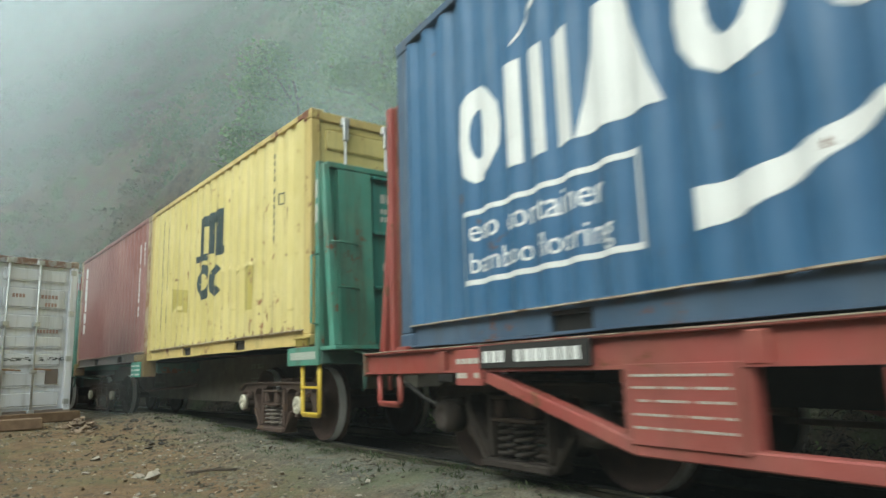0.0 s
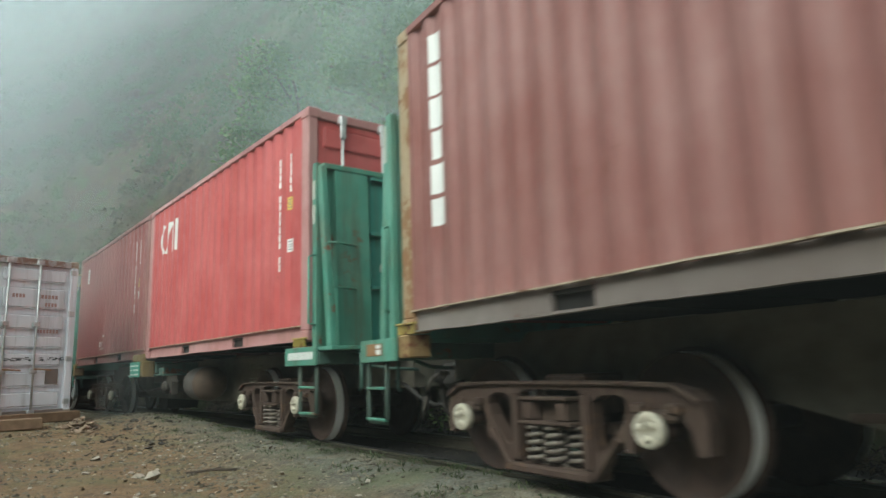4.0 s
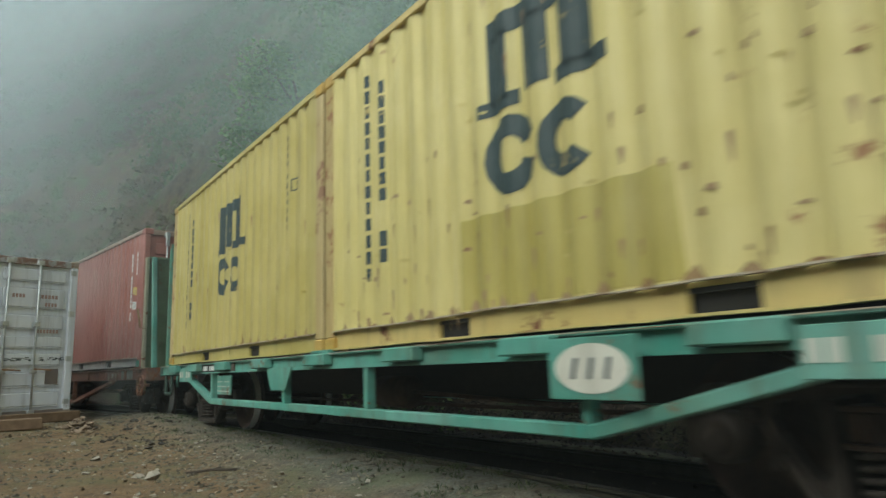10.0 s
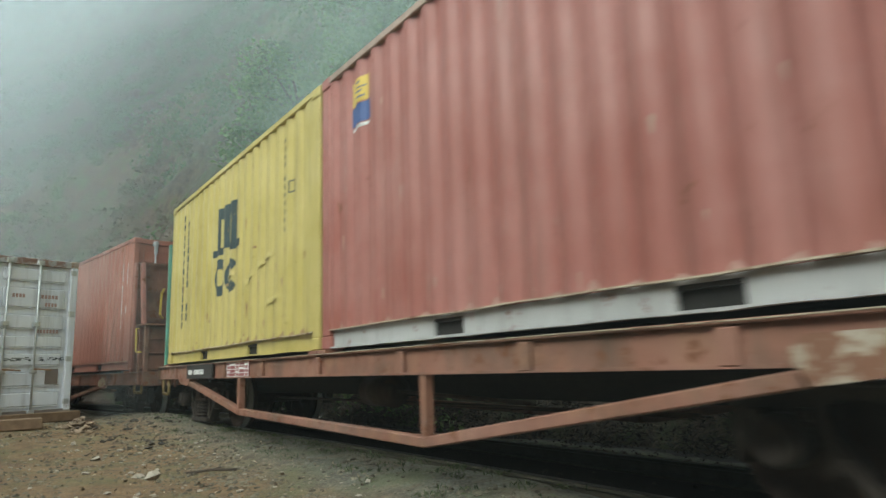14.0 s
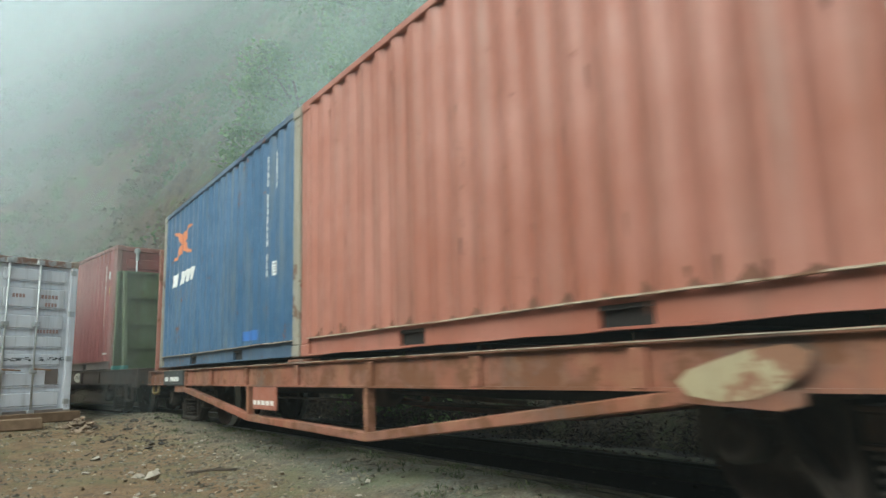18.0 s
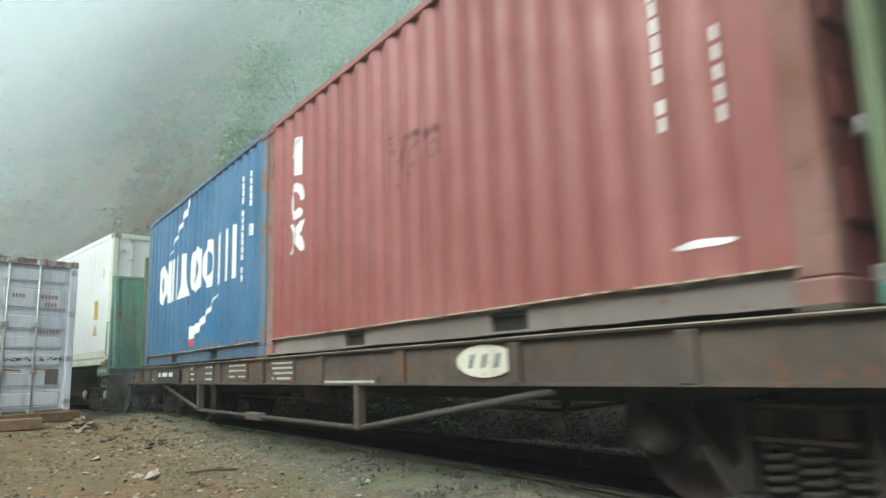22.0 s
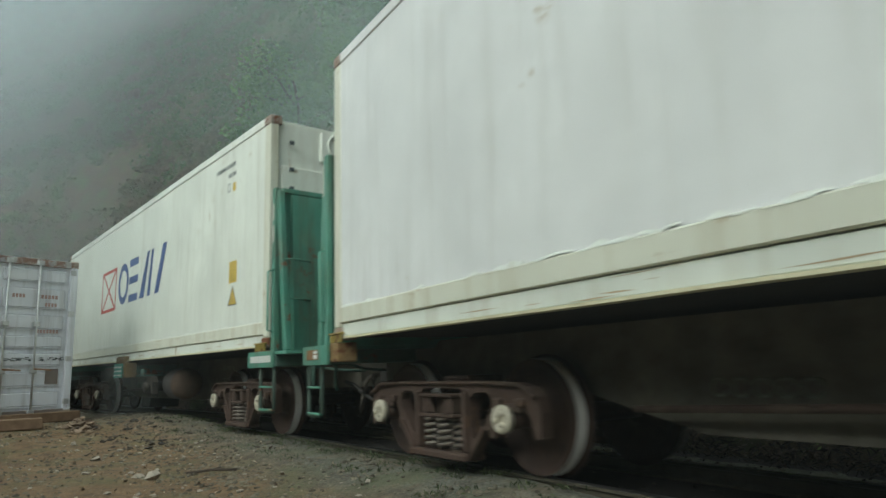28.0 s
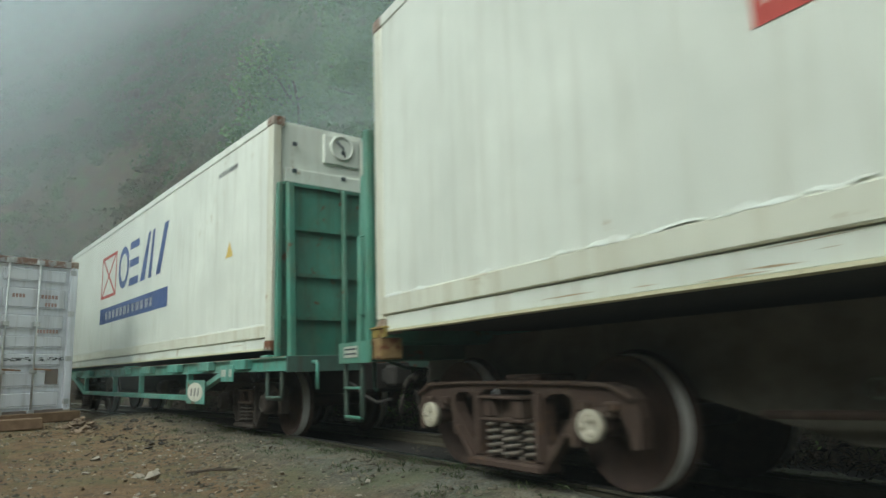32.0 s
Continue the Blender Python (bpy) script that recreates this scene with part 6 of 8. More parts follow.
def grey_container():
    c = thing("storage_container", "grey steel container standing on timbers, doors shut", "container")
    c.matrix_world = Matrix.Translation((-13.12, 0.60, 0.19)) @ Matrix.Rotation(radians(23.0), 4, "Z")
    h, wd = 2.591, 2.438
    mat = M["container_grey"]
    bm = bmesh.new()
    for sy in (0.0, -wd):
        xx, prev = -6.0, None
        while xx < -0.1:
            for dx, d in ((0.072, 0.012), (0.068, 0.046), (0.07, 0.046), (0.0665, 0.012)):
                y = sy - d if sy == 0 else sy + d
                cur = (bm.verts.new((min(xx, -0.1), y, 0.16)), bm.verts.new((min(xx, -0.1), y, h - 0.07)))
                if prev:
                    bm.faces.new((prev[0], cur[0], cur[1], prev[1]))
                prev = cur
                xx += dx
    part("side_walls", bm, mat, c)
    bm = bmesh.new()
    box(bm, -6.0, -0.05, -wd + 0.03, -0.03, h - 0.05, h - 0.02)
    box(bm, -6.05, -6.0, -wd + 0.05, -0.05, 0.1, h - 0.1)
    part("roof", bm, mat, c)
    bm = bmesh.new()
    box(bm, -0.09, 0.0, -wd + 0.1, -0.1, 0.02, 0.13, 0.006)
    part("door_sill", bm, M["greybrown"], c, "rusty door sill")
    bm = bmesh.new()
    box(bm, -0.09, -0.004, -wd + 0.1, -0.1, h - 0.12, h - 0.01, 0.006)
    part("door_header", bm, M["header_grey"], c, "rusty grey door header")
    for y in (-0.06, -wd + 0.06):
        bm = bmesh.new()
        box(bm, -0.15, 0.0, y - 0.058, y + 0.058, 0.1, h - 0.1, 0.01)
        part("corner_post", bm, mat, c)
        for z in (0.0, h - 0.118):
            bm = bmesh.new()
            box(bm, -0.17, 0.004, y - 0.064, y + 0.064, z, z + 0.118, 0.012)
            part("corner_casting", bm, M["casting"], c)
    for k in (0, 1):
        y1 = -0.12 - k * (wd / 2 - 0.12)
        y0 = y1 - wd / 2 + 0.13
        bm = bmesh.new()
        box(bm, -0.075, -0.055, y0, y1, 0.13, h - 0.12)
        d = part("door", bm, mat, c)
        for z0, z1 in ((0.18, 0.42), (0.50, 0.74), (0.83, 1.04), (1.12, 1.32), (1.42, 1.66), (1.76, 2.1), (2.2, 2.42)):
            bm = bmesh.new()
            box(bm, -0.056, -0.022, y0 + 0.06, y1 - 0.06, z0, z1, 0.028)
            part("door_panel", bm, mat, d)
        for f in (0.115, 0.54):
            y = y0 + (y1 - y0) * f
            bm = bmesh.new()
            tube(bm, [(0.015, y, 0.06), (0.015, y, h - 0.05)], 0.017, 8)
            for z in (0.1, 0.75, 1.5, h - 0.08):
                box(bm, -0.03, 0.035, y - 0.05, y + 0.05, z - 0.04, z + 0.04, 0.008)
            part("locking_bar", bm, M["galv"], d)
        for f in (0.115, 0.54):
            y = y0 + (y1 - y0) * f
            bm = bmesh.new()
            tube(bm, [(0.03, y, 0.78), (0.04, y + 0.26, 0.76)], 0.014, 6)
            part("door_handle", bm, M["rust"], d, "rusty door handle")
        for z in (0.2, 0.9, 1.65, 2.35):
            bm = bmesh.new()
            box(bm, -0.03, 0.012, (y1 + 0.0 if k == 0 else y0 - 0.09), (y1 + 0.09 if k == 0 else y0), z, z + 0.09, 0.008)
            part("hinge", bm, M["galv"], d)
    bm = bmesh.new()
    for r, (y, z, n, w) in enumerate(((-0.62, 1.93, 6, 0.055), (-0.5, 1.80, 4, 0.05), (-0.60, 1.36, 7, 0.05), (-1.0, 1.93, 4, 0.05))):
        for i in range(n):
            box(bm, -0.022, -0.0185, y + i * w, y + i * w + w * 0.7, z, z + 0.06)
    part("writing", bm, M["faded_red"], c, "rusty worn writing")["kind"] = "stuff"
    rnd = random.Random(5)
    bm = bmesh.new()
    for _ in range(46):
        y, z = rnd.choice((rnd.uniform(-1.06, -0.68), rnd.uniform(-0.56, -0.2))), 0.93 + rnd.uniform(-0.025, 0.03)
        box(bm, -0.0215, -0.0195, y, y + rnd.uniform(0.02, 0.08), z, z + rnd.uniform(0.005, 0.018))
    o = part("scrape", bm, M["dark"], c, "dark scrape marks across the doors")
    o["kind"] = "stuff"
    bm = bmesh.new()
    box(bm, -0.022, -0.016, -0.42, -0.22, 0.53, 0.78)
    part("data_plate", bm, M["greybrown"], c, "dull brown data plate")
    return c


grey_container()


# ---- plants on the bank ----
def leaf_material(name, a, b_, c_):
    m, nt, b = shader(name, 0.55)
    geo = nt.nodes.new("ShaderNodeNewGeometry")
    r = nt.nodes.new("ShaderNodeValToRGB")
    r.color_ramp.elements[0].color, r.color_ramp.elements[1].color = (*a, 1), (*c_, 1)
    e = r.color_ramp.elements.new(0.6)
    e.color = (*b_, 1)
    nt.links.new(geo.outputs["Random Per Island"], r.inputs[0])
    nt.links.new(r.outputs[0], b.inputs["Base Color"])
    tr = nt.nodes.new("ShaderNodeBsdfTranslucent")
    nt.links.new(r.outputs[0], tr.inputs["Color"])
    ms = nt.nodes.new("ShaderNodeMixShader")
    ms.inputs[0].default_value = 0.3
    out = nt.nodes["Material Output"]
    nt.links.new(b.outputs[0], ms.inputs[1])
    nt.links.new(tr.outputs[0], ms.inputs[2])
    nt.links.new(ms.outputs[0], out.inputs["Surface"])
    return m


M["leaf"] = leaf_material("leaf_green", (0.05, 0.10, 0.03), (0.085, 0.16, 0.045), (0.14, 0.22, 0.07))
M["leaf_bright"] = leaf_material("leaf_yellow_green", (0.03, 0.06, 0.016), (0.09, 0.15, 0.042), (0.27, 0.33, 0.13))
M["leaf_dark"] = leaf_material("leaf_dark_green", (0.035, 0.068, 0.026), (0.058, 0.10, 0.036), (0.085, 0.13, 0.05))
M["dry"] = leaf_material("dry_leaf", (0.045, 0.035, 0.022), (0.068, 0.054, 0.032), (0.10, 0.082, 0.05))
M["grass"] = leaf_material("dull_grass", (0.03, 0.05, 0.018), (0.06, 0.085, 0.03), (0.12, 0.14, 0.06))
# the ditch's shade is put into the litter's near-black tones
M["litter"] = leaf_material("shade_dark_litter", (0.008, 0.006, 0.005), (0.018, 0.014, 0.010), (0.12, 0.10, 0.07))
M["bramble"] = leaf_material("dead_bramble", (0.010, 0.008, 0.006), (0.024, 0.018, 0.013), (0.13, 0.10, 0.07))
M["root"] = plain("dry_root", (0.17, 0.135, 0.095), 0.95, 0, 0.45, 6)
M["bark"] = plain("bark", (0.07, 0.055, 0.042), 0.95, 0, 0.4, 6)
RNG = np.random.default_rng(7)


def leaf_mesh(name, centres, sizes, mat, droop=0.35, slim=0.45):
    """Many pointed leaves, each two folded halves, at the centres given."""
    n = len(centres)
    c = np.asarray(centres, float)
    sz = np.asarray(sizes, float)[:, None]
    d = RNG.normal(size=(n, 3))
    d[:, 2] = d[:, 2] * 0.5 - droop
    d /= np.linalg.norm(d, axis=1)[:, None]
    up = RNG.normal(size=(n, 3)) * 0.5 + np.array([0, -0.35, 0.8])
    side = np.cross(d, up)
    side /= np.linalg.norm(side, axis=1)[:, None]
    nrm = np.cross(side, d)
    a, tip = c - d * sz * 0.5, c + d * sz * 0.5
    l = c - side * sz * slim * 0.5 + nrm * sz * 0.10
    r = c + side * sz * slim * 0.5 + nrm * sz * 0.10
    v = np.stack([a, l, tip, r], 1).reshape(-1, 3)
    i = np.arange(n)[:, None] * 4
    f = np.concatenate([np.concatenate([i, i + 1, i + 2], 1), np.concatenate([i, i + 2, i + 3], 1)])
    me = bpy.data.meshes.new(name)
    me.vertices.add(len(v))
    me.vertices.foreach_set("co", v.ravel())
    me.loops.add(len(f) * 3)
    me.loops.foreach_set("vertex_index", f.ravel().astype(np.int32))
    me.polygons.add(len(f))
    me.polygons.foreach_set("loop_start", np.arange(len(f), dtype=np.int32) * 3)
    me.update(calc_edges=True)
    me.validate()
    me.materials.append(mat)
    return me


def clumps(specs):
    """Leaf places scattered in soft balls: specs of (centre, radius, count, leaf size)."""
    pts, sizes = [], []
    for c, r, k, s in specs:
        p = RNG.normal(size=(k, 3))
        p /= np.linalg.norm(p, axis=1)[:, None] + 1e-6
        p *= (RNG.random(k) ** 0.45)[:, None] * r
        p[:, 2] *= 0.75
        pts.append(p + np.array(c))
        sizes.append(s * RNG.uniform(0.6, 1.3, k))
    return np.concatenate(pts), np.concatenate(sizes)


def undergrowth():
    near, mid, dry, brown = [], [], [], []
    for _ in range(2300):
        s, h = RNG.uniform(-15, 1), 9.5 * RNG.random() ** 0.8
        if noise.noise((s * 0.55, h * 0.5, 1.0)) < (-0.15 if h < 4 else -0.42):
            continue
        if h < 1.6 and RNG.random() < 0.75:
            continue
        if s > -8.5 and h < 6.0:
            # bare rock with ferns in its cracks
            if RNG.random() < (0.15 if -5.4 < s < -4.0 else 0.75 if h < 3.0 else 0.30):
                continue
            p = hill_point(s, h) + Vector((0.03, -0.10, 0.03))
            near.append((p, RNG.uniform(0.06, 0.22), int(RNG.integers(6, 22)), RNG.uniform(0.04, 0.10)))
            continue
        p = hill_point(s, h) + Vector((0.05, -0.28, 0.05))
        near.append((p, RNG.uniform(0.2, 0.6), int(RNG.integers(40, 80)), RNG.uniform(0.08, 0.20)))
    for _ in range(300):
        # ferns and creepers that hang from the rock face
        s, h = RNG.uniform(-8.5, 1.0), 0.7 + 6.0 * RNG.random()
        if noise.noise((s * 0.8, h * 0.7, 12.0)) < -0.12:
            continue
        near.append((hill_point(s, h) + Vector((0.04, -0.20, 0.0)), RNG.uniform(0.08, 0.26), int(RNG.integers(10, 30)), RNG.uniform(0.04, 0.10)))
    for _ in range(230):
        # a curtain of creepers down one gully of the rock
        s, h = RNG.normal(-4.6, 0.38), 0.5 + 4.5 * RNG.random()
        near.append((hill_point(s, h) + Vector((0.04, -0.16, 0.0)), RNG.uniform(0.08, 0.24), int(RNG.integers(14, 34)), RNG.uniform(0.05, 0.12)))
    for _ in range(3400):
        s, h = RNG.uniform(-75, 0), 1.0 + 33 * RNG.random()
        if s > -13 and h < 7.5:
            continue
        if noise.noise((s * 0.22, h * 0.25, 5.0)) < -0.22 or (h < 5.5 and RNG.random() < 0.6):
            continue
        p = hill_point(s, h)
        if s < -14 and h < 15.5 + s * 0.05 + 3 * noise.noise((s * 0.3, h * 0.3, 8.0)) and RNG.random() < 0.72:
            brown.append((p, RNG.uniform(0.35, 0.8), 45, RNG.uniform(0.14, 0.26)))
            continue
        mid.append((p, RNG.uniform(0.45, 1.0), int(RNG.integers(40, 75)), RNG.uniform(0.16, 0.30)))
    for _ in range(240):
        s, h = RNG.uniform(-30, 1), 4.5 * RNG.random()
        dry.append((hill_point(s, h) + Vector((0, -0.05, 0)), RNG.uniform(0.2, 0.5), 18, RNG.uniform(0.07, 0.16)))
    for nm, sp, mt, lab in (("shrubs", near, "leaf_bright", "leafy shrubs and ferns on the rock face"), ("forest_undergrowth", mid, "leaf_dark", "dark green brush on the foggy slope"),
                            ("brown_brush", brown, "dry", "withered brown scrub on the foggy slope"), ("dry_brush", dry, "dry", "brown dead leaves and twigs on the bank")):
        p, z = clumps(sp)
        tagged(new(nm, leaf_mesh(nm, p, z, M[mt])), lab, "plants", "", "stuff")
    # litter and ferns along the foot of the bank
    pts = [tuple(arc(RNG.uniform(-22, 1), RNG.uniform(1.35, 2.9), RNG.uniform(-0.2, 0.12))) for _ in range(7000)]
    tagged(new("leaf_litter", leaf_mesh("leaf_litter", pts, RNG.uniform(0.02, 0.07, 7000), M["litter"], 0.0)), "dead leaves and rubble along the ditch", "litter", "", "stuff")
    # dead stalks and brambles that fell over the foot of the rock
    sp = []
    for _ in range(420):
        s, h = RNG.uniform(-15, 1.5), 1.5 * RNG.random() ** 1.3
        sp.append((hill_point(s, h) + Vector((0, -0.12, 0.02)), RNG.uniform(0.15, 0.38), 44, RNG.uniform(0.05, 0.15)))
    p, z = clumps(sp)
    tagged(new("dead_brambles", leaf_mesh("dead_brambles", p, z, M["bramble"], 0.25, 0.14)), "dead brown brambles at the foot of the bank", "plants", "", "stuff")
    # hanging roots and bare stems
    bm = bmesh.new()
    for _ in range(210):
        s, h = RNG.uniform(-9.5, 0.5), RNG.uniform(1.2, 8)
        p = hill_point(s, h) + Vector((0, -0.25, 0))
        ln = RNG.uniform(0.5, 1.8)
        w = RNG.normal(size=3) * 0.12
        tube(bm, [p, p + Vector((w[0], -0.1 + w[1], -ln * 0.5)), p + Vector((w[0] * 2, -0.05, -ln))], RNG.uniform(0.003, 0.011), 4, 0, False)
    tagged(part("hanging_roots", bm, M["root"]), "thin brown roots hanging from the bank", "roots", "", "stuff")


undergrowth()


def tree(s, h, tall, spread_, leaf, dens, seed):
    t = thing("tree", "slender broadleaf tree leaning from the misty bank", "tree", "trees on the bank")
    rnd = random.Random(seed)
    base = hill_point(s, h)
    bm = bmesh.new()
    lean = Vector((rnd.uniform(-0.1, 0.1), rnd.uniform(-0.28, -0.08), 1)).normalized()
    pts, rad = [], 0.05 + tall * 0.014
    for i in range(6):
        k = i / 5
        pts.append(base + lean * tall * k + Vector((math.sin(k * 5 + seed) * 0.15, math.cos(k * 4 + seed) * 0.12, -0.3 if i == 0 else 0)))
    for i, (a, b) in enumerate(zip(pts, pts[1:])):
        tube(bm, [a, b], rad * (1 - i * 0.16), 7, 0, False)
    specs = []
    for i in range(11):
        k = rnd.uniform(0.4, 1.0)
        a = base + lean * tall * k
        ang = rnd.uniform(0, 2 * math.pi)
        ln = spread_ * rnd.uniform(0.45, 1.0) * (1.25 - k * 0.6)
        b = a + Vector((math.cos(ang) * ln, math.sin(ang) * ln * 0.8, ln * rnd.uniform(0.1, 0.6)))
        tube(bm, [a, (a + b) / 2 + Vector((0, 0, 0.1)), b], rad * 0.28, 5, 0, False)
        for j in range(3):
            specs.append((a.lerp(b, rnd.uniform(0.5, 1.1)) + Vector((rnd.uniform(-0.4, 0.4), rnd.uniform(-0.4, 0.4), rnd.uniform(-0.3, 0.4))), rnd.uniform(0.35, 0.75) * spread_ * 0.45, dens, leaf))
    part("trunk", bm, M["bark"], t)
    p, z = clumps(specs)
    cr = new("crown", leaf_mesh("crown", p, z, M["leaf"]))
    cr.parent = t
    cr["label"] = "loose crown of green leaves"


for k, (s, h, tall, sp, leaf, dens) in enumerate(((-7.0, 6.5, 3.0, 1.7, 0.13, 120), (-10.0, 5.5, 3.6, 2.0, 0.15, 120), (-13.5, 6.5, 4.0, 2.2, 0.16, 140), (-15.6, 5.0, 3.6, 2.2, 0.17, 140),
                                                   (-11.8, 4.2, 3.2, 2.0, 0.14, 130), (-14.8, 8.8, 4.2, 2.5, 0.17, 130), (-12.4, 8.5, 4.0, 2.3, 0.15, 130),
                                                   (-9.0, 8.0, 3.4, 2.0, 0.14, 120), (-15.2, 3.2, 3.2, 2.0, 0.15, 120))):
    tree(s, h, tall, sp, leaf, dens, k)


# ---- sheets with fog painted in, along the cutting ----
def fog_sheet_material(seed):
    """Fog painted as sheet opacity that thickens up the valley and towards the heights."""
    m = bpy.data.materials.new("fog")
    m.use_nodes = True
    nt = m.node_tree
    nt.nodes.remove(nt.nodes["Principled BSDF"])
    out = nt.nodes["Material Output"]
    v = coords(nt, (1, 1, 1))
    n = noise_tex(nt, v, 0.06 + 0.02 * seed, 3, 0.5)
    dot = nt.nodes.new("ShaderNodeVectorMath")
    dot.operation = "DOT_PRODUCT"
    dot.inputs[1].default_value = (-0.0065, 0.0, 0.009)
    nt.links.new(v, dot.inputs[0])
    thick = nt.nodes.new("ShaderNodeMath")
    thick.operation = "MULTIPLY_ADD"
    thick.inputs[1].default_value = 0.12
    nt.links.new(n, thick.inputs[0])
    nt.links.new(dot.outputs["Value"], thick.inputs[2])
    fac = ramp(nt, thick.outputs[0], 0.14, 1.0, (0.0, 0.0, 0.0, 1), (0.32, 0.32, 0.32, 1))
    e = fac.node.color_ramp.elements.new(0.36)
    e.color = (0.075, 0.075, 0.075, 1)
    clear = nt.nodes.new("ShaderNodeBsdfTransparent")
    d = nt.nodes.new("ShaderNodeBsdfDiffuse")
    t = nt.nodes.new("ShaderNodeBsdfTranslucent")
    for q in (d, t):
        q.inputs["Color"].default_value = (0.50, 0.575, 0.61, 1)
    half = nt.nodes.new("ShaderNodeMixShader")
    half.inputs[0].default_value = 0.2
    nt.links.new(d.outputs[0], half.inputs[1])
    nt.links.new(t.outputs[0], half.inputs[2])
    ms = nt.nodes.new("ShaderNodeMixShader")
    nt.links.new(fac, ms.inputs[0])
    nt.links.new(clear.outputs[0], ms.inputs[1])
    nt.links.new(half.outputs[0], ms.inputs[2])
    nt.links.new(ms.outputs[0], out.inputs["Surface"])
    return m


FOG = []
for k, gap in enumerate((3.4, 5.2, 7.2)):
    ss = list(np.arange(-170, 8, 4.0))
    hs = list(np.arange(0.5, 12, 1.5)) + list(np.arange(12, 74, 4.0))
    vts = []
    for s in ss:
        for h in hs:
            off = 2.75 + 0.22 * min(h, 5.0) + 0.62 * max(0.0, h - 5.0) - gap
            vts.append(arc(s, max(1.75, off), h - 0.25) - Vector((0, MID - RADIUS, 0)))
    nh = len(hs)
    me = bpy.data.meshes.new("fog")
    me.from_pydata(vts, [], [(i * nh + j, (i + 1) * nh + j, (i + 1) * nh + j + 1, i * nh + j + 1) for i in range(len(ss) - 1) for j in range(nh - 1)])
    me.materials.append(fog_sheet_material(k))
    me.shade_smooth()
    ob = tagged(new("fog", me), "thin grey sheet with mountain fog painted in", "fog", "", "stuff")
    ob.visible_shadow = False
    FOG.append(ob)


def drift(d, thick, k):
    """A sheet across the valley above the train's height, mist painted as its opacity."""
    m = bpy.data.materials.new("mist")
    m.use_nodes = True
    nt = m.node_tree
    nt.nodes.remove(nt.nodes["Principled BSDF"])
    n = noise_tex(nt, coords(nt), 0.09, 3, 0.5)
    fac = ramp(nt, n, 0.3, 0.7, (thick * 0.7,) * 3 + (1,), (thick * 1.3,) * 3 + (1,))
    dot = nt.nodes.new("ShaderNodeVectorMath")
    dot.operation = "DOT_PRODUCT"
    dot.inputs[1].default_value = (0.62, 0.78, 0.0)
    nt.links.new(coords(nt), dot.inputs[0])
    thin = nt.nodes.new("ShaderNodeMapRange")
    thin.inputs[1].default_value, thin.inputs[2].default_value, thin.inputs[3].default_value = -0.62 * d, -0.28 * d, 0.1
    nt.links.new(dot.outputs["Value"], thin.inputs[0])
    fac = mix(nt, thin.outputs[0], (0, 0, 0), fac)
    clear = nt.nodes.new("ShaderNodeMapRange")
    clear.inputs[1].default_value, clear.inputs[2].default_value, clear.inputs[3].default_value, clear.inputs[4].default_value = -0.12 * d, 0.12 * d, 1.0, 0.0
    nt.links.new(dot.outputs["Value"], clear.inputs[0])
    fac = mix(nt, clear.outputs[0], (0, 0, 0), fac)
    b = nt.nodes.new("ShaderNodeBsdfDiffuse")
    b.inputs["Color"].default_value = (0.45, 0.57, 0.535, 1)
    ms = nt.nodes.new("ShaderNodeMixShader")
    nt.links.new(fac, ms.inputs[0])
    nt.links.new(nt.nodes.new("ShaderNodeBsdfTransparent").outputs[0], ms.inputs[1])
    nt.links.new(b.outputs[0], ms.inputs[2])
    nt.links.new(ms.outputs[0], nt.nodes["Material Output"].inputs["Surface"])
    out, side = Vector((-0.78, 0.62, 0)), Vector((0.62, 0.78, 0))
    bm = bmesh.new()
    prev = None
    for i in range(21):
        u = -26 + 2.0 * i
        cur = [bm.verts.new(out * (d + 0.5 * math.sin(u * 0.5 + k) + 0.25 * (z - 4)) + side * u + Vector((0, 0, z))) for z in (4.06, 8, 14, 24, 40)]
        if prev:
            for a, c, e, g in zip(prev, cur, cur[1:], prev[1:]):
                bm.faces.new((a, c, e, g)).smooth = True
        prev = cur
    ob = tagged(part("fog", bm, m), "pale sheet with mist painted in, above the train", "fog", "", "stuff")
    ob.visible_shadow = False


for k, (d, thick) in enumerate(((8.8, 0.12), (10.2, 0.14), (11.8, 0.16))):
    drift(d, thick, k)


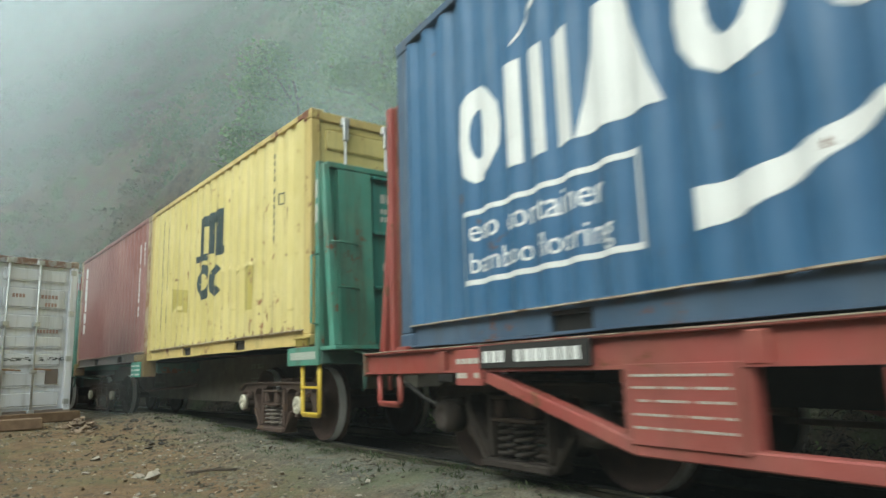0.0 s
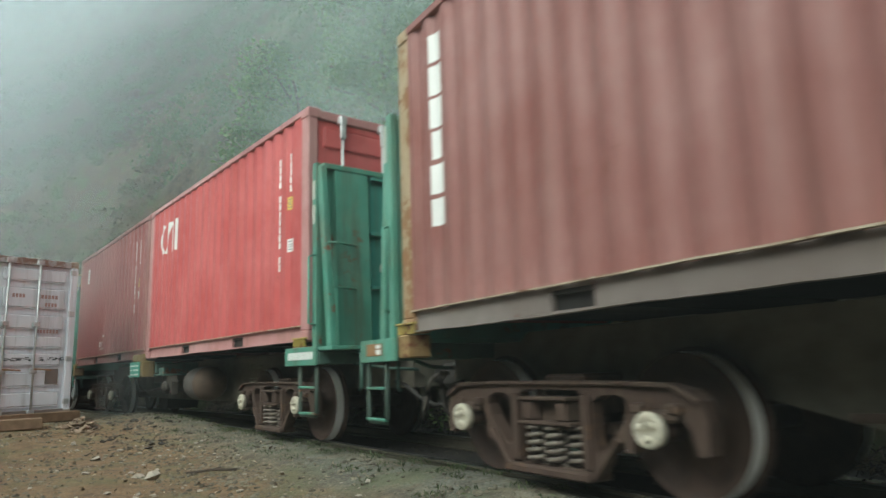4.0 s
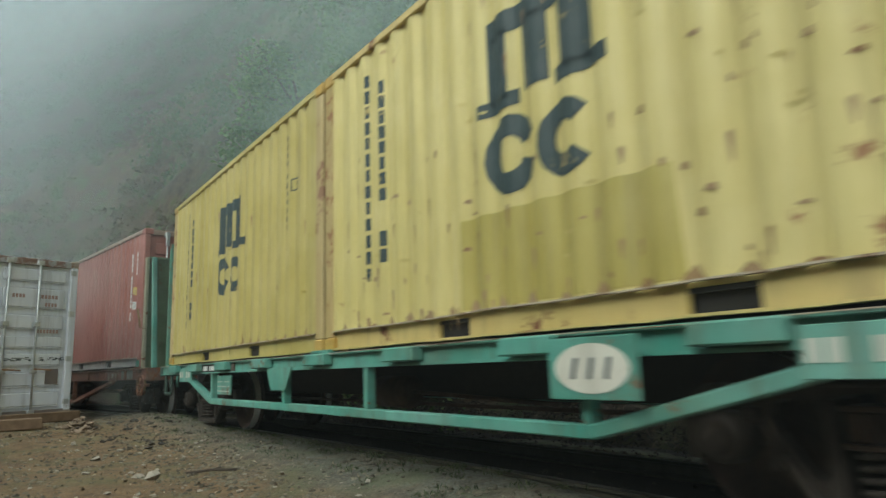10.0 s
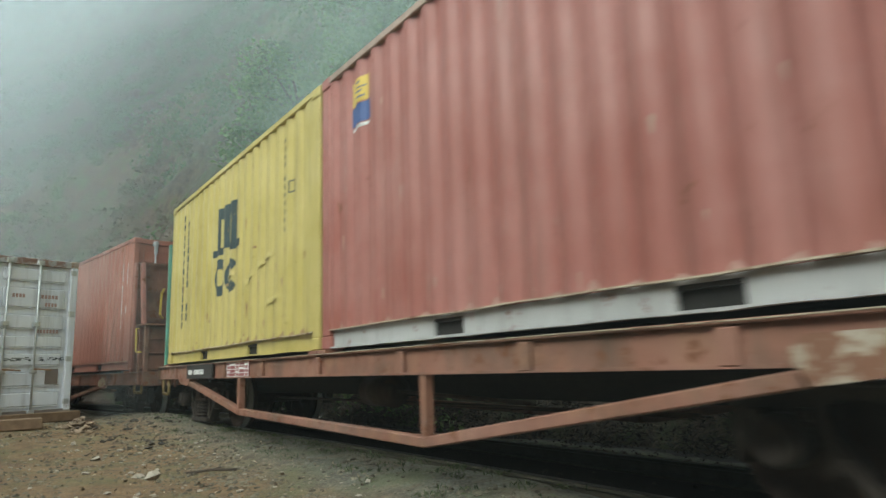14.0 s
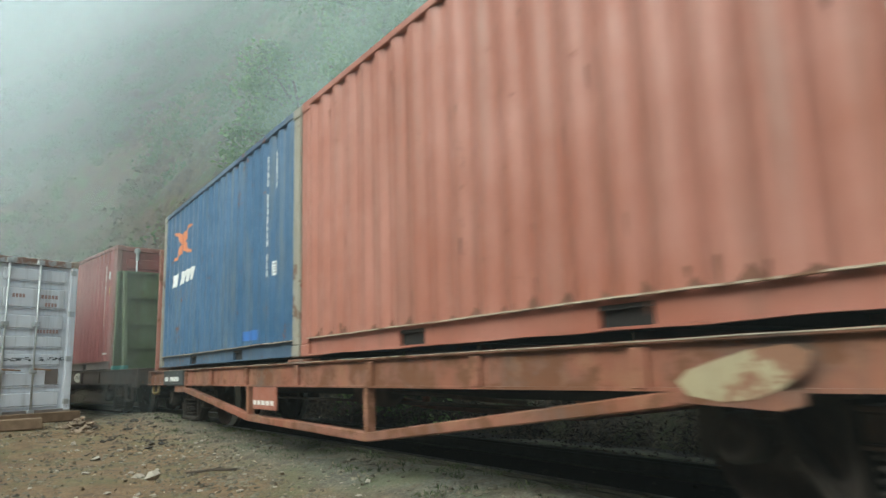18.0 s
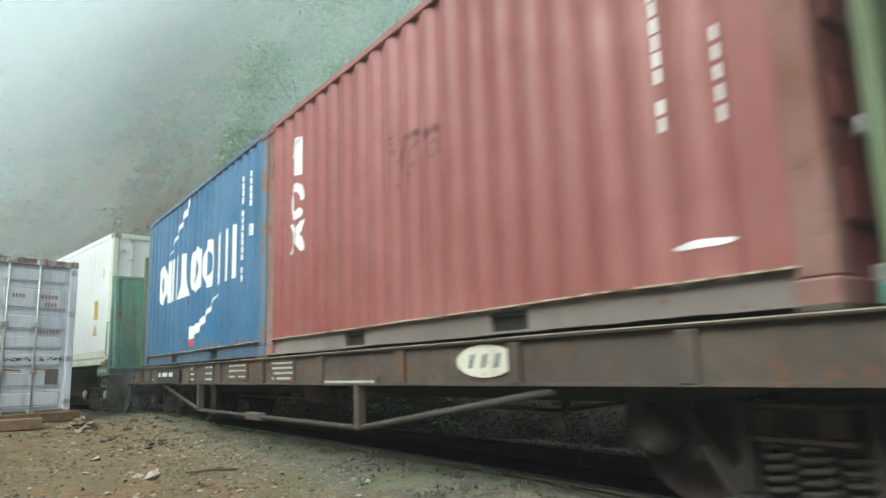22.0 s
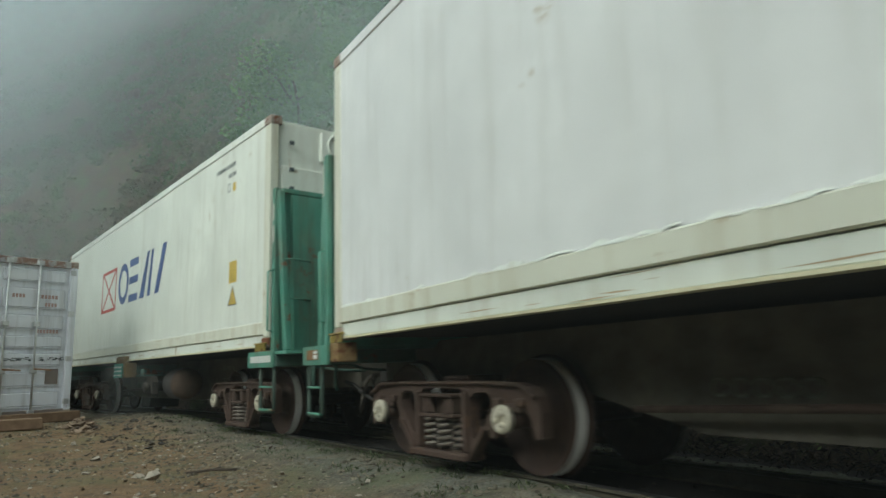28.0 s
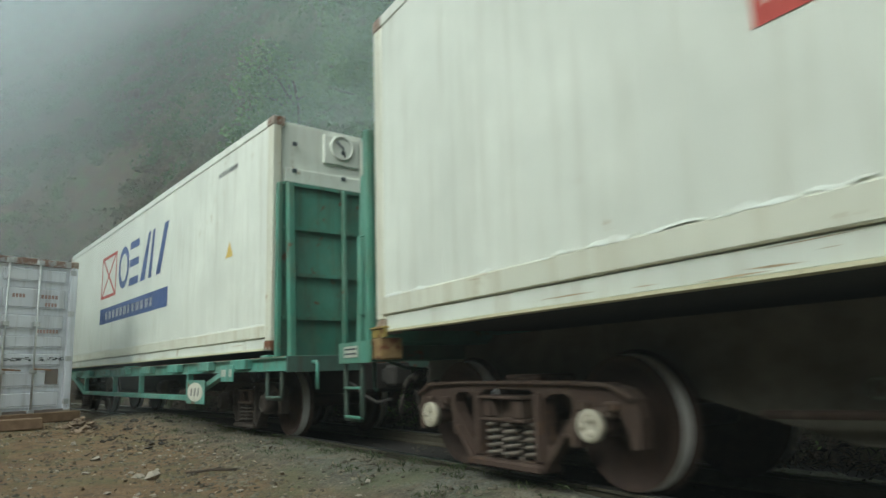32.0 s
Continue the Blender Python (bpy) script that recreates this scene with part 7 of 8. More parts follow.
def haze_sheet_material():
    """Haze painted as a sheet's opacity: lifts the blacks, greys the line down the valley."""
    m = bpy.data.materials.new("haze")
    m.use_nodes = True
    nt = m.node_tree
    nt.nodes.remove(nt.nodes["Principled BSDF"])
    sep = nt.nodes.new("ShaderNodeSeparateXYZ")
    nt.links.new(coords(nt), sep.inputs[0])
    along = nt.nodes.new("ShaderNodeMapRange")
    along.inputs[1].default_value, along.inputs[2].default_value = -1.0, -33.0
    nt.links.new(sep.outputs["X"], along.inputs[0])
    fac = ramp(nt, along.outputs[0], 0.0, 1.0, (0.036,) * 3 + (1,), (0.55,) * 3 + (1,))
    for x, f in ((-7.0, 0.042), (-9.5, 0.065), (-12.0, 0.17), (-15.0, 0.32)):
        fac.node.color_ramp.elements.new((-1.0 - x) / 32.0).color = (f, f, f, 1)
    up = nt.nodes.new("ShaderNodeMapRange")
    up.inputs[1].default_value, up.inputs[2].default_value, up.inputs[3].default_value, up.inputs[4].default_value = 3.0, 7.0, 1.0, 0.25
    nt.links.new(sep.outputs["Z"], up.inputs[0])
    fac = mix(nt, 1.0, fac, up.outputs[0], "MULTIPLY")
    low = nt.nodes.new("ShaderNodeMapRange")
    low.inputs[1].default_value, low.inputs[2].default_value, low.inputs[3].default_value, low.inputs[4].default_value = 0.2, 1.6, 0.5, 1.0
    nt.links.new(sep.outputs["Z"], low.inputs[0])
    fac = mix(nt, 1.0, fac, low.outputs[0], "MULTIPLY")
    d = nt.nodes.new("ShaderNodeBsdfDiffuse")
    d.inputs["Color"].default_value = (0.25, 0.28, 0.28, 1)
    ms = nt.nodes.new("ShaderNodeMixShader")
    nt.links.new(fac, ms.inputs[0])
    nt.links.new(nt.nodes.new("ShaderNodeBsdfTransparent").outputs[0], ms.inputs[1])
    nt.links.new(d.outputs[0], ms.inputs[2])
    nt.links.new(ms.outputs[0], nt.nodes["Material Output"].inputs["Surface"])
    return m


# one curved sheet in front of the train carries the painted haze
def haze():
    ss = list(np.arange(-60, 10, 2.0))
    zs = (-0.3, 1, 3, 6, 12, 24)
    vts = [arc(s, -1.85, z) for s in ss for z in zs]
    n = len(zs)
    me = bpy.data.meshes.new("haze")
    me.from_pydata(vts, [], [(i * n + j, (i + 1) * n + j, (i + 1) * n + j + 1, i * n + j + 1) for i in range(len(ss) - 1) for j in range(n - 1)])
    me.materials.append(haze_sheet_material())
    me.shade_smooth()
    ob = tagged(new("haze", me), "thin grey sheet with haze painted in, before the train", "fog", "", "stuff")
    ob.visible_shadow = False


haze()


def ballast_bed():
    """Stone under and behind the rails; the train's shade is put into its near-black colour."""
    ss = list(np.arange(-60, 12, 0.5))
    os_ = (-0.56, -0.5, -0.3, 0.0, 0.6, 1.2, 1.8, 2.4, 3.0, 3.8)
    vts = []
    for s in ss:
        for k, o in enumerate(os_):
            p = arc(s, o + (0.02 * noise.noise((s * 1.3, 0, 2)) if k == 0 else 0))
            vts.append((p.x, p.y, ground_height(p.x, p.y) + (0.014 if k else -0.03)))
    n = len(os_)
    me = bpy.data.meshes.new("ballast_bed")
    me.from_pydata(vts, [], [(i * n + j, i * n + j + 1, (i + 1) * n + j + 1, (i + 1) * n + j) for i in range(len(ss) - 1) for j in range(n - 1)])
    me.materials.append(plain("shade_ballast", (0.026, 0.023, 0.020), 0.9, 0, 0.5, 30, 0.6))
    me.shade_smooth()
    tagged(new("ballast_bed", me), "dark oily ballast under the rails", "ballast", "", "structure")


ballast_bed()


# ---- stones, rubble and timber on the ground ----
def stone_mesh(name, places, mat):
    """Angular stones of a few faces each: places of (x, y, z, size)."""
    base = np.array([(1, 0, 0), (-1, 0, 0), (0, 1, 0), (0, -1, 0), (0, 0, 0.8), (0, 0, -0.6), (0.6, 0.6, 0.45), (-0.6, 0.55, 0.4), (0.55, -0.6, 0.4), (-0.55, -0.6, 0.45)], float)
    hull = bmesh.new()
    for q in base:
        hull.verts.new(q)
    bmesh.ops.convex_hull(hull, input=hull.verts)
    hull.verts.ensure_lookup_table()
    hull.verts.index_update()
    b = np.array([v.co[:] for v in hull.verts])
    tri = [[v.index for v in f.verts] for f in hull.faces]
    hull.free()
    vs, fs = [], []
    for x, y, z, s in places:
        a = RNG.uniform(0, 2 * math.pi)
        sc = RNG.uniform(0.6, 1.25, 3) * s
        q = (b + RNG.normal(size=b.shape) * 0.16) * sc
        ca, sa = math.cos(a), math.sin(a)
        q = np.stack([q[:, 0] * ca - q[:, 1] * sa + x, q[:, 0] * sa + q[:, 1] * ca + y, q[:, 2] * 0.75 + z], 1)
        o = len(vs)
        vs += q.tolist()
        fs += [[i + o for i in t] for t in tri]
    me = bpy.data.meshes.new(name)
    me.from_pydata(vs, [], fs)
    me.materials.append(mat)
    return me


def stone_material(name, a, b_):
    m, nt, b = shader(name, 0.9)
    geo = nt.nodes.new("ShaderNodeNewGeometry")
    c = mix(nt, geo.outputs["Random Per Island"], a, b_)
    n = noise_tex(nt, coords(nt), 40, 4)
    c = mix(nt, ramp(nt, n, 0.35, 0.7, (0, 0, 0, 1), (0.4, 0.4, 0.4, 1)), c, tuple(x * 0.5 for x in a))
    nt.links.new(c, b.inputs["Base Color"])
    bump(nt, b, n, 0.4, 0.01)
    return m


M["gravel"] = stone_material("gravel_stone", (0.065, 0.058, 0.04), (0.26, 0.235, 0.17))
M["ballast"] = stone_material("ballast_stone", (0.03, 0.026, 0.021), (0.13, 0.115, 0.09))
M["pale_stone"] = stone_material("pale_stone", (0.26, 0.23, 0.18), (0.44, 0.40, 0.33))
M["timber"] = plain("old_timber", (0.20, 0.135, 0.085), 0.9, 0, 0.35, 9)
gravel, ballast = [], []
while len(gravel) < 12000:
    x, y = RNG.uniform(-15, -1.5), RNG.uniform(-1.2, 2.9)
    s, off = arc_of(x, y)
    if off > -0.6 or noise.noise((x * 0.9, y * 0.9, 7)) < RNG.uniform(-0.5, 0.5) - (off + 2.5) * 0.1:
        continue
    z = ground_height(x, y)
    gravel.append((x, y, z, 0.006 + 0.03 * RNG.random() ** 4))
while len(ballast) < 3400:
    s, off = RNG.uniform(-24, 0), RNG.uniform(-0.5, 1.9)
    if abs(abs(off) - 0.534) < 0.07:
        continue
    p = arc(s, off)
    ballast.append((p.x, p.y, ground_height(p.x, p.y) + 0.005, RNG.uniform(0.012, 0.032)))
tagged(new("gravel", stone_mesh("gravel", gravel, M["gravel"])), "loose grey gravel", "gravel", "", "stuff")
tagged(new("ballast", stone_mesh("ballast", ballast, M["ballast"])), "dark track ballast", "ballast", "", "stuff")

pale = []
while len(pale) < 360:
    x, y = RNG.uniform(-12, -3.2), RNG.uniform(-0.9, 2.4)
    if arc_of(x, y)[1] > -0.8 or noise.noise((x * 1.4, y * 1.4, 3)) < RNG.uniform(-0.35, 0.25):
        continue
    pale.append((x, y, ground_height(x, y) + 0.003, 0.008 + 0.026 * RNG.random() ** 2))
tagged(new("pale_gravel", stone_mesh("pale_gravel", pale, M["pale_stone"])), "scattered pale stones in the dirt", "gravel", "", "stuff")
for x, y, sz in ((-7.24, 1.07, 0.12), (-7.42, 0.97, 0.06), (-9.2, 0.72, 0.055), (-8.0, 0.55, 0.04), (-6.6, 0.62, 0.035), (-9.8, 1.05, 0.04), (-5.9, 1.55, 0.03), (-5.1, 2.35, 0.035), (-8.6, 1.6, 0.04), (-10.5, 0.55, 0.05), (-6.3, 0.95, 0.03)):
    ob = new("stone", stone_mesh("stone", [(0, 0, 0, sz)], M["pale_stone"]))
    ob.location = (x, y, ground_height(x, y) + sz * 0.25)
    tagged(ob, "pale broken stone lying on the dirt", "stone", "stones on the ground")
heap, clods = [], []
for _ in range(75):
    a, r = RNG.uniform(0, 6.28), RNG.random() ** 0.6
    x, y = -12.05 + math.cos(a) * r * 0.48, 0.72 + math.sin(a) * r * 0.26
    heap.append((x, y, ground_height(x, y) + 0.17 * (1 - r) * RNG.random(), RNG.uniform(0.035, 0.085)))
for _ in range(70):
    x, y = RNG.uniform(-12.6, -9.6), RNG.uniform(0.9, 2.0)
    clods.append((x, y, ground_height(x, y) + 0.01, 0.012 + 0.05 * RNG.random() ** 2))
M["rubble"] = stone_material("rubble_stone", (0.10, 0.072, 0.048), (0.33, 0.25, 0.175))
tagged(new("rubble_heap", stone_mesh("rubble_heap", heap, M["rubble"])), "heap of brown rubble beside the grey container", "rubble", "", "stuff")
M["clod"] = stone_material("dark_clod", (0.03, 0.026, 0.02), (0.10, 0.085, 0.065))
tagged(new("clods", stone_mesh("clods", clods, M["clod"])), "dark earth clods scattered beside the line", "earth", "", "stuff")
# chips of wood, bark and dead leaves trodden into the dirt
M["chip"] = leaf_material("pale_chip", (0.05, 0.035, 0.02), (0.20, 0.15, 0.09), (0.50, 0.43, 0.31))
chips = []
while len(chips) < 1500:
    x, y = RNG.uniform(-12.5, -3.0), RNG.uniform(-1.0, 2.6)
    off = arc_of(x, y)[1]
    if off > -0.7 or noise.noise((x * 1.1, y * 1.1, 5)) < RNG.uniform(-0.5, 0.3):
        continue
    chips.append((x, y, ground_height(x, y) + 0.008))
tagged(new("ground_litter", leaf_mesh("ground_litter", chips, 0.015 + 0.06 * RNG.random(len(chips)) ** 3, M["chip"], 0.0, 0.6)), "chips of wood and dead leaves in the dirt", "litter", "", "stuff")
bm = bmesh.new()
tube(bm, [(-7.35, 1.40, ground_height(-7.35, 1.4) + 0.02), (-7.2, 1.6, ground_height(-7.2, 1.6) + 0.035), (-7.05, 1.82, ground_height(-7.05, 1.82) + 0.02)], 0.014, 6)
tube(bm, [(-7.22, 1.58, ground_height(-7.2, 1.6) + 0.03), (-7.3, 1.72, ground_height(-7.3, 1.72) + 0.03)], 0.008, 5)
tagged(part("stick", bm, M["bark"]), "dry brown stick lying on the gravel", "stick")
for k, (x, y, rz, ln) in enumerate(((-12.75, -0.35, 112, 2.3), (-12.0, -0.75, 95, 1.9))):
    bm = bmesh.new()
    box(bm, -ln / 2, ln / 2, -0.12, 0.12, -0.03, 0.13, 0.012)
    ob = part("timber_beam", bm, M["timber"])
    ob.matrix_world = pose(x, y, ground_height(x, y) + 0.02, 0, 0, rz)
    tagged(ob, "old brown timber beam lying before the grey container", "timber", "timbers by the container")
# tufts of grass beside the rail
pts = []
for _ in range(150):
    s, off = RNG.uniform(-13, -2), -0.66 - 0.75 * RNG.random() ** 2.5
    p = arc(s, off)
    for _ in range(12):
        pts.append((p.x + RNG.normal() * 0.05, p.y + RNG.normal() * 0.05, ground_height(p.x, p.y) + 0.02 + 0.02 * RNG.random()))
tagged(new("grass", leaf_mesh("grass", pts, RNG.uniform(0.03, 0.07, len(pts)), M["grass"], -0.8, 0.2)), "small tufts of grass by the rail", "grass", "", "stuff")


def sleepers():
    track = tagged(new("track_bed"), "dark timber sleepers under the rails", "sleepers", "", "structure")
    bm = bmesh.new()
    box(bm, -0.11, 0.11, -0.95, 0.95, -0.29, -0.137, 0.01)
    me = mesh_of("sleeper", bm, M["sleeper"])
    for i in range(-46, 4):
        ob = new("sleeper", me)
        ob.parent = track
        s = i * 0.6
        p = arc(s, 0, 0)
        ob.matrix_basis = Matrix.Translation(p) @ Matrix.Rotation(-s / RADIUS, 4, "Z")


sleepers()


M["smear"] = paint("pale_paint_smear", (0.42, 0.345, 0.20), 0.75, 0.5, 0.6, 0.2, (0.24, 0.12, 0.07), seed=31)
M["mustard"] = paint("mustard_patch", (0.46, 0.38, 0.08), 0.3, 0.45, 0.5, 0.2, seed=21)


# ---- fittings of single wagons ----
def oval_badge(parent, x, z, rx, rz, y, back=None):
    if back:
        bm = bmesh.new()
        box(bm, x - rx * 1.2, x + rx * 1.2, y, y + 0.012, z - rz * 1.25, z + rz * 1.25, 0.004)
        part("badge_plate", bm, back, parent)
    bm = bmesh.new()
    n = 24
    f = [bm.verts.new((x + math.cos(2 * math.pi * i / n) * rx, y - 0.004, z + math.sin(2 * math.pi * i / n) * rz)) for i in range(n)]
    b = [bm.verts.new((v.co.x, y + 0.002, v.co.z)) for v in f]
    bm.faces.new(f)
    for i in range(n):
        bm.faces.new((f[i], b[i], b[(i + 1) % n], f[(i + 1) % n]))
    o = part("badge", bm, M["badge"], parent, "worn pale oval badge")
    bm = bmesh.new()
    for i in range(3):
        u = x + (i - 1.2) * rx * 0.45
        prism(bm, [(u, z - rz * 0.42), (u + rx * 0.11, z - rz * 0.42), (u + rx * 0.22, z + rz * 0.42), (u + rx * 0.11, z + rz * 0.42)], y - 0.009, y - 0.005)
    part("emblem", bm, M["dark"], o)


def board(parent, x0, x1, z0, z1, mat, label="", rows=((0.3, 0.7, 10),), mark="white", y=-1.236, seed=3, name="number_plate"):
    return placard(parent, x0, x1, z0, z1, y, mat, M[mark], rows, label, seed, name)


LINES = ((0.12, 0.28, 12), (0.36, 0.5, 10), (0.58, 0.72, 12), (0.8, 0.92, 9))
# the bright red wagon
board(wagon_red, -4.87, -3.84, 0.772, 0.915, M["black"], "black number plate", ((0.25, 0.75, 11),), y=-1.272)
board(wagon_red, -3.60, -2.98, 0.40, 0.775, M["red_wagon"], "red side panel with white writing", ((0.20, 0.25, 17), (0.36, 0.41, 17), (0.53, 0.58, 15), (0.69, 0.74, 17), (0.84, 0.89, 12)), "emblem", -1.262, 5, "side_panel")
board(wagon_red, -5.18, -4.86, 0.665, 0.90, M["red_wagon"], "", ((0.2, 0.35, 4), (0.6, 0.75, 4)), "emblem", -1.262, 6, "side_panel")
board(wagon_red, -2.42, -1.2, 0.40, 0.74, M["red_wagon"], "", ((0.4, 0.5, 8),), "emblem", -1.252, 7, "side_panel")
bm = bmesh.new()
lathe(bm, [(-1.268, 0.04), (-1.258, 0.04)], "y", (-3.08, 0, 0.45), 14)
part("blue_dot", bm, M["bluepatch"], wagon_red)
# the pale teal wagon
oval_badge(wagon_4, 3.43, 0.76, 0.25, 0.125, -1.345, M["teal"])
board(wagon_4, 4.48, 4.92, 0.70, 0.90, M["teal"], "", ((0.3, 0.75, 5),), "emblem", -1.335, 8, "side_plate")
board(wagon_4, 4.95, 5.25, 0.84, 0.955, M["teal"], "", ((0.25, 0.8, 2),), "emblem", -1.275, 9, "side_plate")
board(wagon_4, -5.15, -4.47, 0.70, 0.90, M["teal"], "", ((0.3, 0.75, 5),), "emblem", -1.26, 12, "side_plate")
board(wagon_4, -3.98, -2.88, 0.808, 0.945, M["black"], "black number plate", ((0.28, 0.72, 12, 0.06, 0.86),))
board(wagon_4, -2.86, -2.56, 0.808, 0.945, M["brown_wagon"], "brown patch plate", (), name="patch_plate")
board(wagon_4, -3.16, -2.60, 0.54, 0.775, M["teal"], "", ((0.15, 0.25, 8), (0.4, 0.5, 8), (0.65, 0.75, 7)), "emblem", -1.26, 10, "side_plate")
bm = bmesh.new()
prism(bm, [(-1.36, 0.84), (-1.22, 0.61), (-0.82, 0.61), (-0.66, 0.84)], -1.27, -1.25)
part("side_plate", bm, M["teal"], wagon_4)
board_4 = [o for o in wagon_4.children if o.name.startswith("end_board")][0]
for z0, z1, sd in ((2.13, 2.66, 1), (1.58, 2.10, 2)):
    bm = bmesh.new()
    box(bm, 6.277, 6.292, -0.60, 0.60, z0, z1, 0.003)
    sgn = part("sign_panel", bm, M["panel_teal"], board_4, "teal sign panel")
    bm = bmesh.new()
    rounded_marks(bm, 6.2945, -0.50, z0 + 0.15, 0.95, 0.17)
    part("emblem", bm, M["emblem"], sgn)
M["bag"] = plain("white_plastic", (0.27, 0.285, 0.28), 0.35, 0, 0.4, 14)
bag = thing("plastic_bag", "knotted white plastic bag hanging under the wagon's end", "bag")
bm = bmesh.new()
prof = [(0.0, 0.008), (-0.06, 0.016), (-0.13, 0.024), (-0.22, 0.042), (-0.33, 0.064), (-0.42, 0.078), (-0.455, 0.072), (-0.47, 0.04), (-0.52, 0.022), (-0.55, 0.006)]
rings = []
for i, (z, r) in enumerate(prof):
    rings.append([bm.verts.new((math.cos(a) * r * (1 + 0.3 * math.sin(3 * a + i * 0.7)), math.sin(a) * r * (1 + 0.25 * math.cos(5 * a + i)), z + 0.012 * math.sin(2 * a + i))) for a in np.linspace(0, 2 * math.pi, 13)[:-1]])
for p, q in zip(rings, rings[1:]):
    for j in range(12):
        bm.faces.new((p[j], p[(j + 1) % 12], q[(j + 1) % 12], q[j])).smooth = True
bm.faces.new(rings[-1])
part("sack", bm, M["bag"], bag)
bm = bmesh.new()
tube(bm, [(0.02, -0.03, -0.12), (0.012, -0.03, -0.05), (0, 0, 0.02), (-0.05, 0, 0.1)], 0.007, 5)
part("knot", bm, M["redmark"], bag, "red string")
MOVERS.append((bag, 3, pose(6.62, -0.90, 0.79)))
# the red-brown wagon with the hand brake
board(wagon_5, -4.60, -3.30, 0.744, 0.938, M["black"], "black number plate", ((0.30, 0.64, 12, 0.09, 0.76),), y=-1.272)
M["deep_red"] = paint("deep_red_plate", (0.26, 0.035, 0.04), 0.1, 0.3, 0.5, 0.2)
plate = board(wagon_5, -2.76, -1.95, 0.755, 0.935, M["deep_red"], "deep red data plate ruled in white", ())
bm = bmesh.new()
for z in (0.757, 0.80, 0.845, 0.89, 0.925):
    box(bm, -2.755, -1.955, -1.248, -1.2445, z, z + 0.008)
for x in (-2.755, -2.66, -2.42, -2.30, -2.08, -1.96):
    box(bm, x, x + 0.012, -1.248, -1.2445, 0.757, 0.93)
for x0, x1, z in ((-2.63, -2.45, 0.898), (-2.28, -2.12, 0.853), (-2.74, -2.68, 0.81), (-2.06, -1.98, 0.898), (-2.4, -2.32, 0.81)):
    box(bm, x0, x1, -1.2478, -1.2446, z, z + 0.02)
part("ruling", bm, M["white"], plate, "white ruled lines")
for w, pts in ((wagon_5, ((-5.15, 0.741), (-5.05, 0.68), (-4.62, 0.635), (-4.45, 0.741))), (wagon_6, ((-4.76, 0.644), (-4.76, 0.55), (-4.22, 0.55), (-4.10, 0.644)))):
    bm = bmesh.new()
    prism(bm, list(pts), -1.262, -1.165)
    part("gusset", bm, M["redbrown_wagon"] if w is wagon_5 else M["rust_wagon"], w)
bm = bmesh.new()
prism(bm, [(4.46, 0.80), (4.55, 0.67), (4.95, 0.72), (5.08, 0.80), (5.05, 0.88), (4.55, 0.87)], -1.285, -1.265)
part("side_plate", bm, M["mottled"], wagon_5, "worn mottled pale and rusty side plate")
for x0, x1, z0, z1, y, mt, lab in ((5.12, 5.77, 0.748, 0.925, -1.231, "patch_grey", "grey patch of primer"), (5.98, 6.25, 0.865, 0.928, -1.272, "rust_grime", "dark lock bracket")):
    bm = bmesh.new()
    box(bm, x0, x1, y, -1.2262, z0, z1, 0.002)
    part("patch_plate" if mt == "patch_grey" else "bracket", bm, M[mt], wagon_5, lab)
bm = bmesh.new()
tube(bm, [(6.62 + math.cos(a) * 0.19, -1.36, 0.645 + math.sin(a) * 0.19) for a in np.linspace(0, 2 * math.pi, 7)], 0.015, 6)
for k in range(6):
    a = 2 * math.pi * k / 6
    tube(bm, [(6.62, -1.36, 0.645), (6.62 + math.cos(a) * 0.095, -1.345, 0.645 + math.sin(a) * 0.095), (6.62 + math.cos(a) * 0.19, -1.36, 0.645 + math.sin(a) * 0.19)], 0.016, 6)
tube(bm, [(6.62, -1.2, 0.645), (6.62, -1.38, 0.645)], 0.03, 8)
part("hand_brake_wheel", bm, M["rust_wagon"], wagon_5, "rusty red six-sided hand brake wheel")
bm = bmesh.new()
for a, b in zip(((6.12, -1.30, 2.05), (6.16, -1.31, 2.0), (6.31, -1.31, 1.70)), ((6.16, -1.31, 2.0), (6.31, -1.31, 1.70), (6.45, -1.28, 1.67))):
    beam(bm, a, b, 0.034, 0.012)
part("grab_strap", bm, M["lock"], wagon_5, "dull yellow strap")
bm = bmesh.new()
for a, b in zip(((-6.20, -1.30, 2.26), (-6.34, -1.31, 2.20), (-6.40, -1.31, 1.84)), ((-6.34, -1.31, 2.20), (-6.40, -1.31, 1.84), (-6.50, -1.24, 1.78))):
    beam(bm, a, b, 0.034, 0.012)
part("grab_strap", bm, M["ladder_yellow"], wagon_5, "dull yellow strap")
M["plate_grey"] = plain("worn_plate", (0.045, 0.052, 0.052), 0.7)
# the rust-red wagon with a brake platform
bm = bmesh.new()
box(bm, 6.66, 7.05, -1.24, 1.24, 0.92, 0.95, 0.004)
plat = part("brake_platform", bm, M["rust_wagon"], wagon_6, "rusty brake platform")
for x, y in ((6.70, -1.22), (7.02, -1.22), (6.70, 1.22), (7.02, 1.22)):
    bm = bmesh.new()
    box(bm, x - 0.04, x + 0.04, y - 0.04, y + 0.04, 0.66, 1.74, 0.006)
    part("post", bm, M["redbrown_wagon"], plat)
bm = bmesh.new()
box(bm, 6.64, 7.10, -1.30, 1.30, 1.74, 1.775, 0.006)
part("top_rail", bm, M["rust_wagon"], plat)
for z in (1.22, 1.48):
    bm = bmesh.new()
    box(bm, 7.0, 7.04, -1.2, 1.2, z, z + 0.07, 0.004)
    part("cross_rail", bm, M["redbrown_wagon"], plat)
bm = bmesh.new()
box(bm, 6.99, 7.0, -1.18, -0.55, 0.95, 1.74)
part("side_panel", bm, M["redbrown_wagon"], plat)
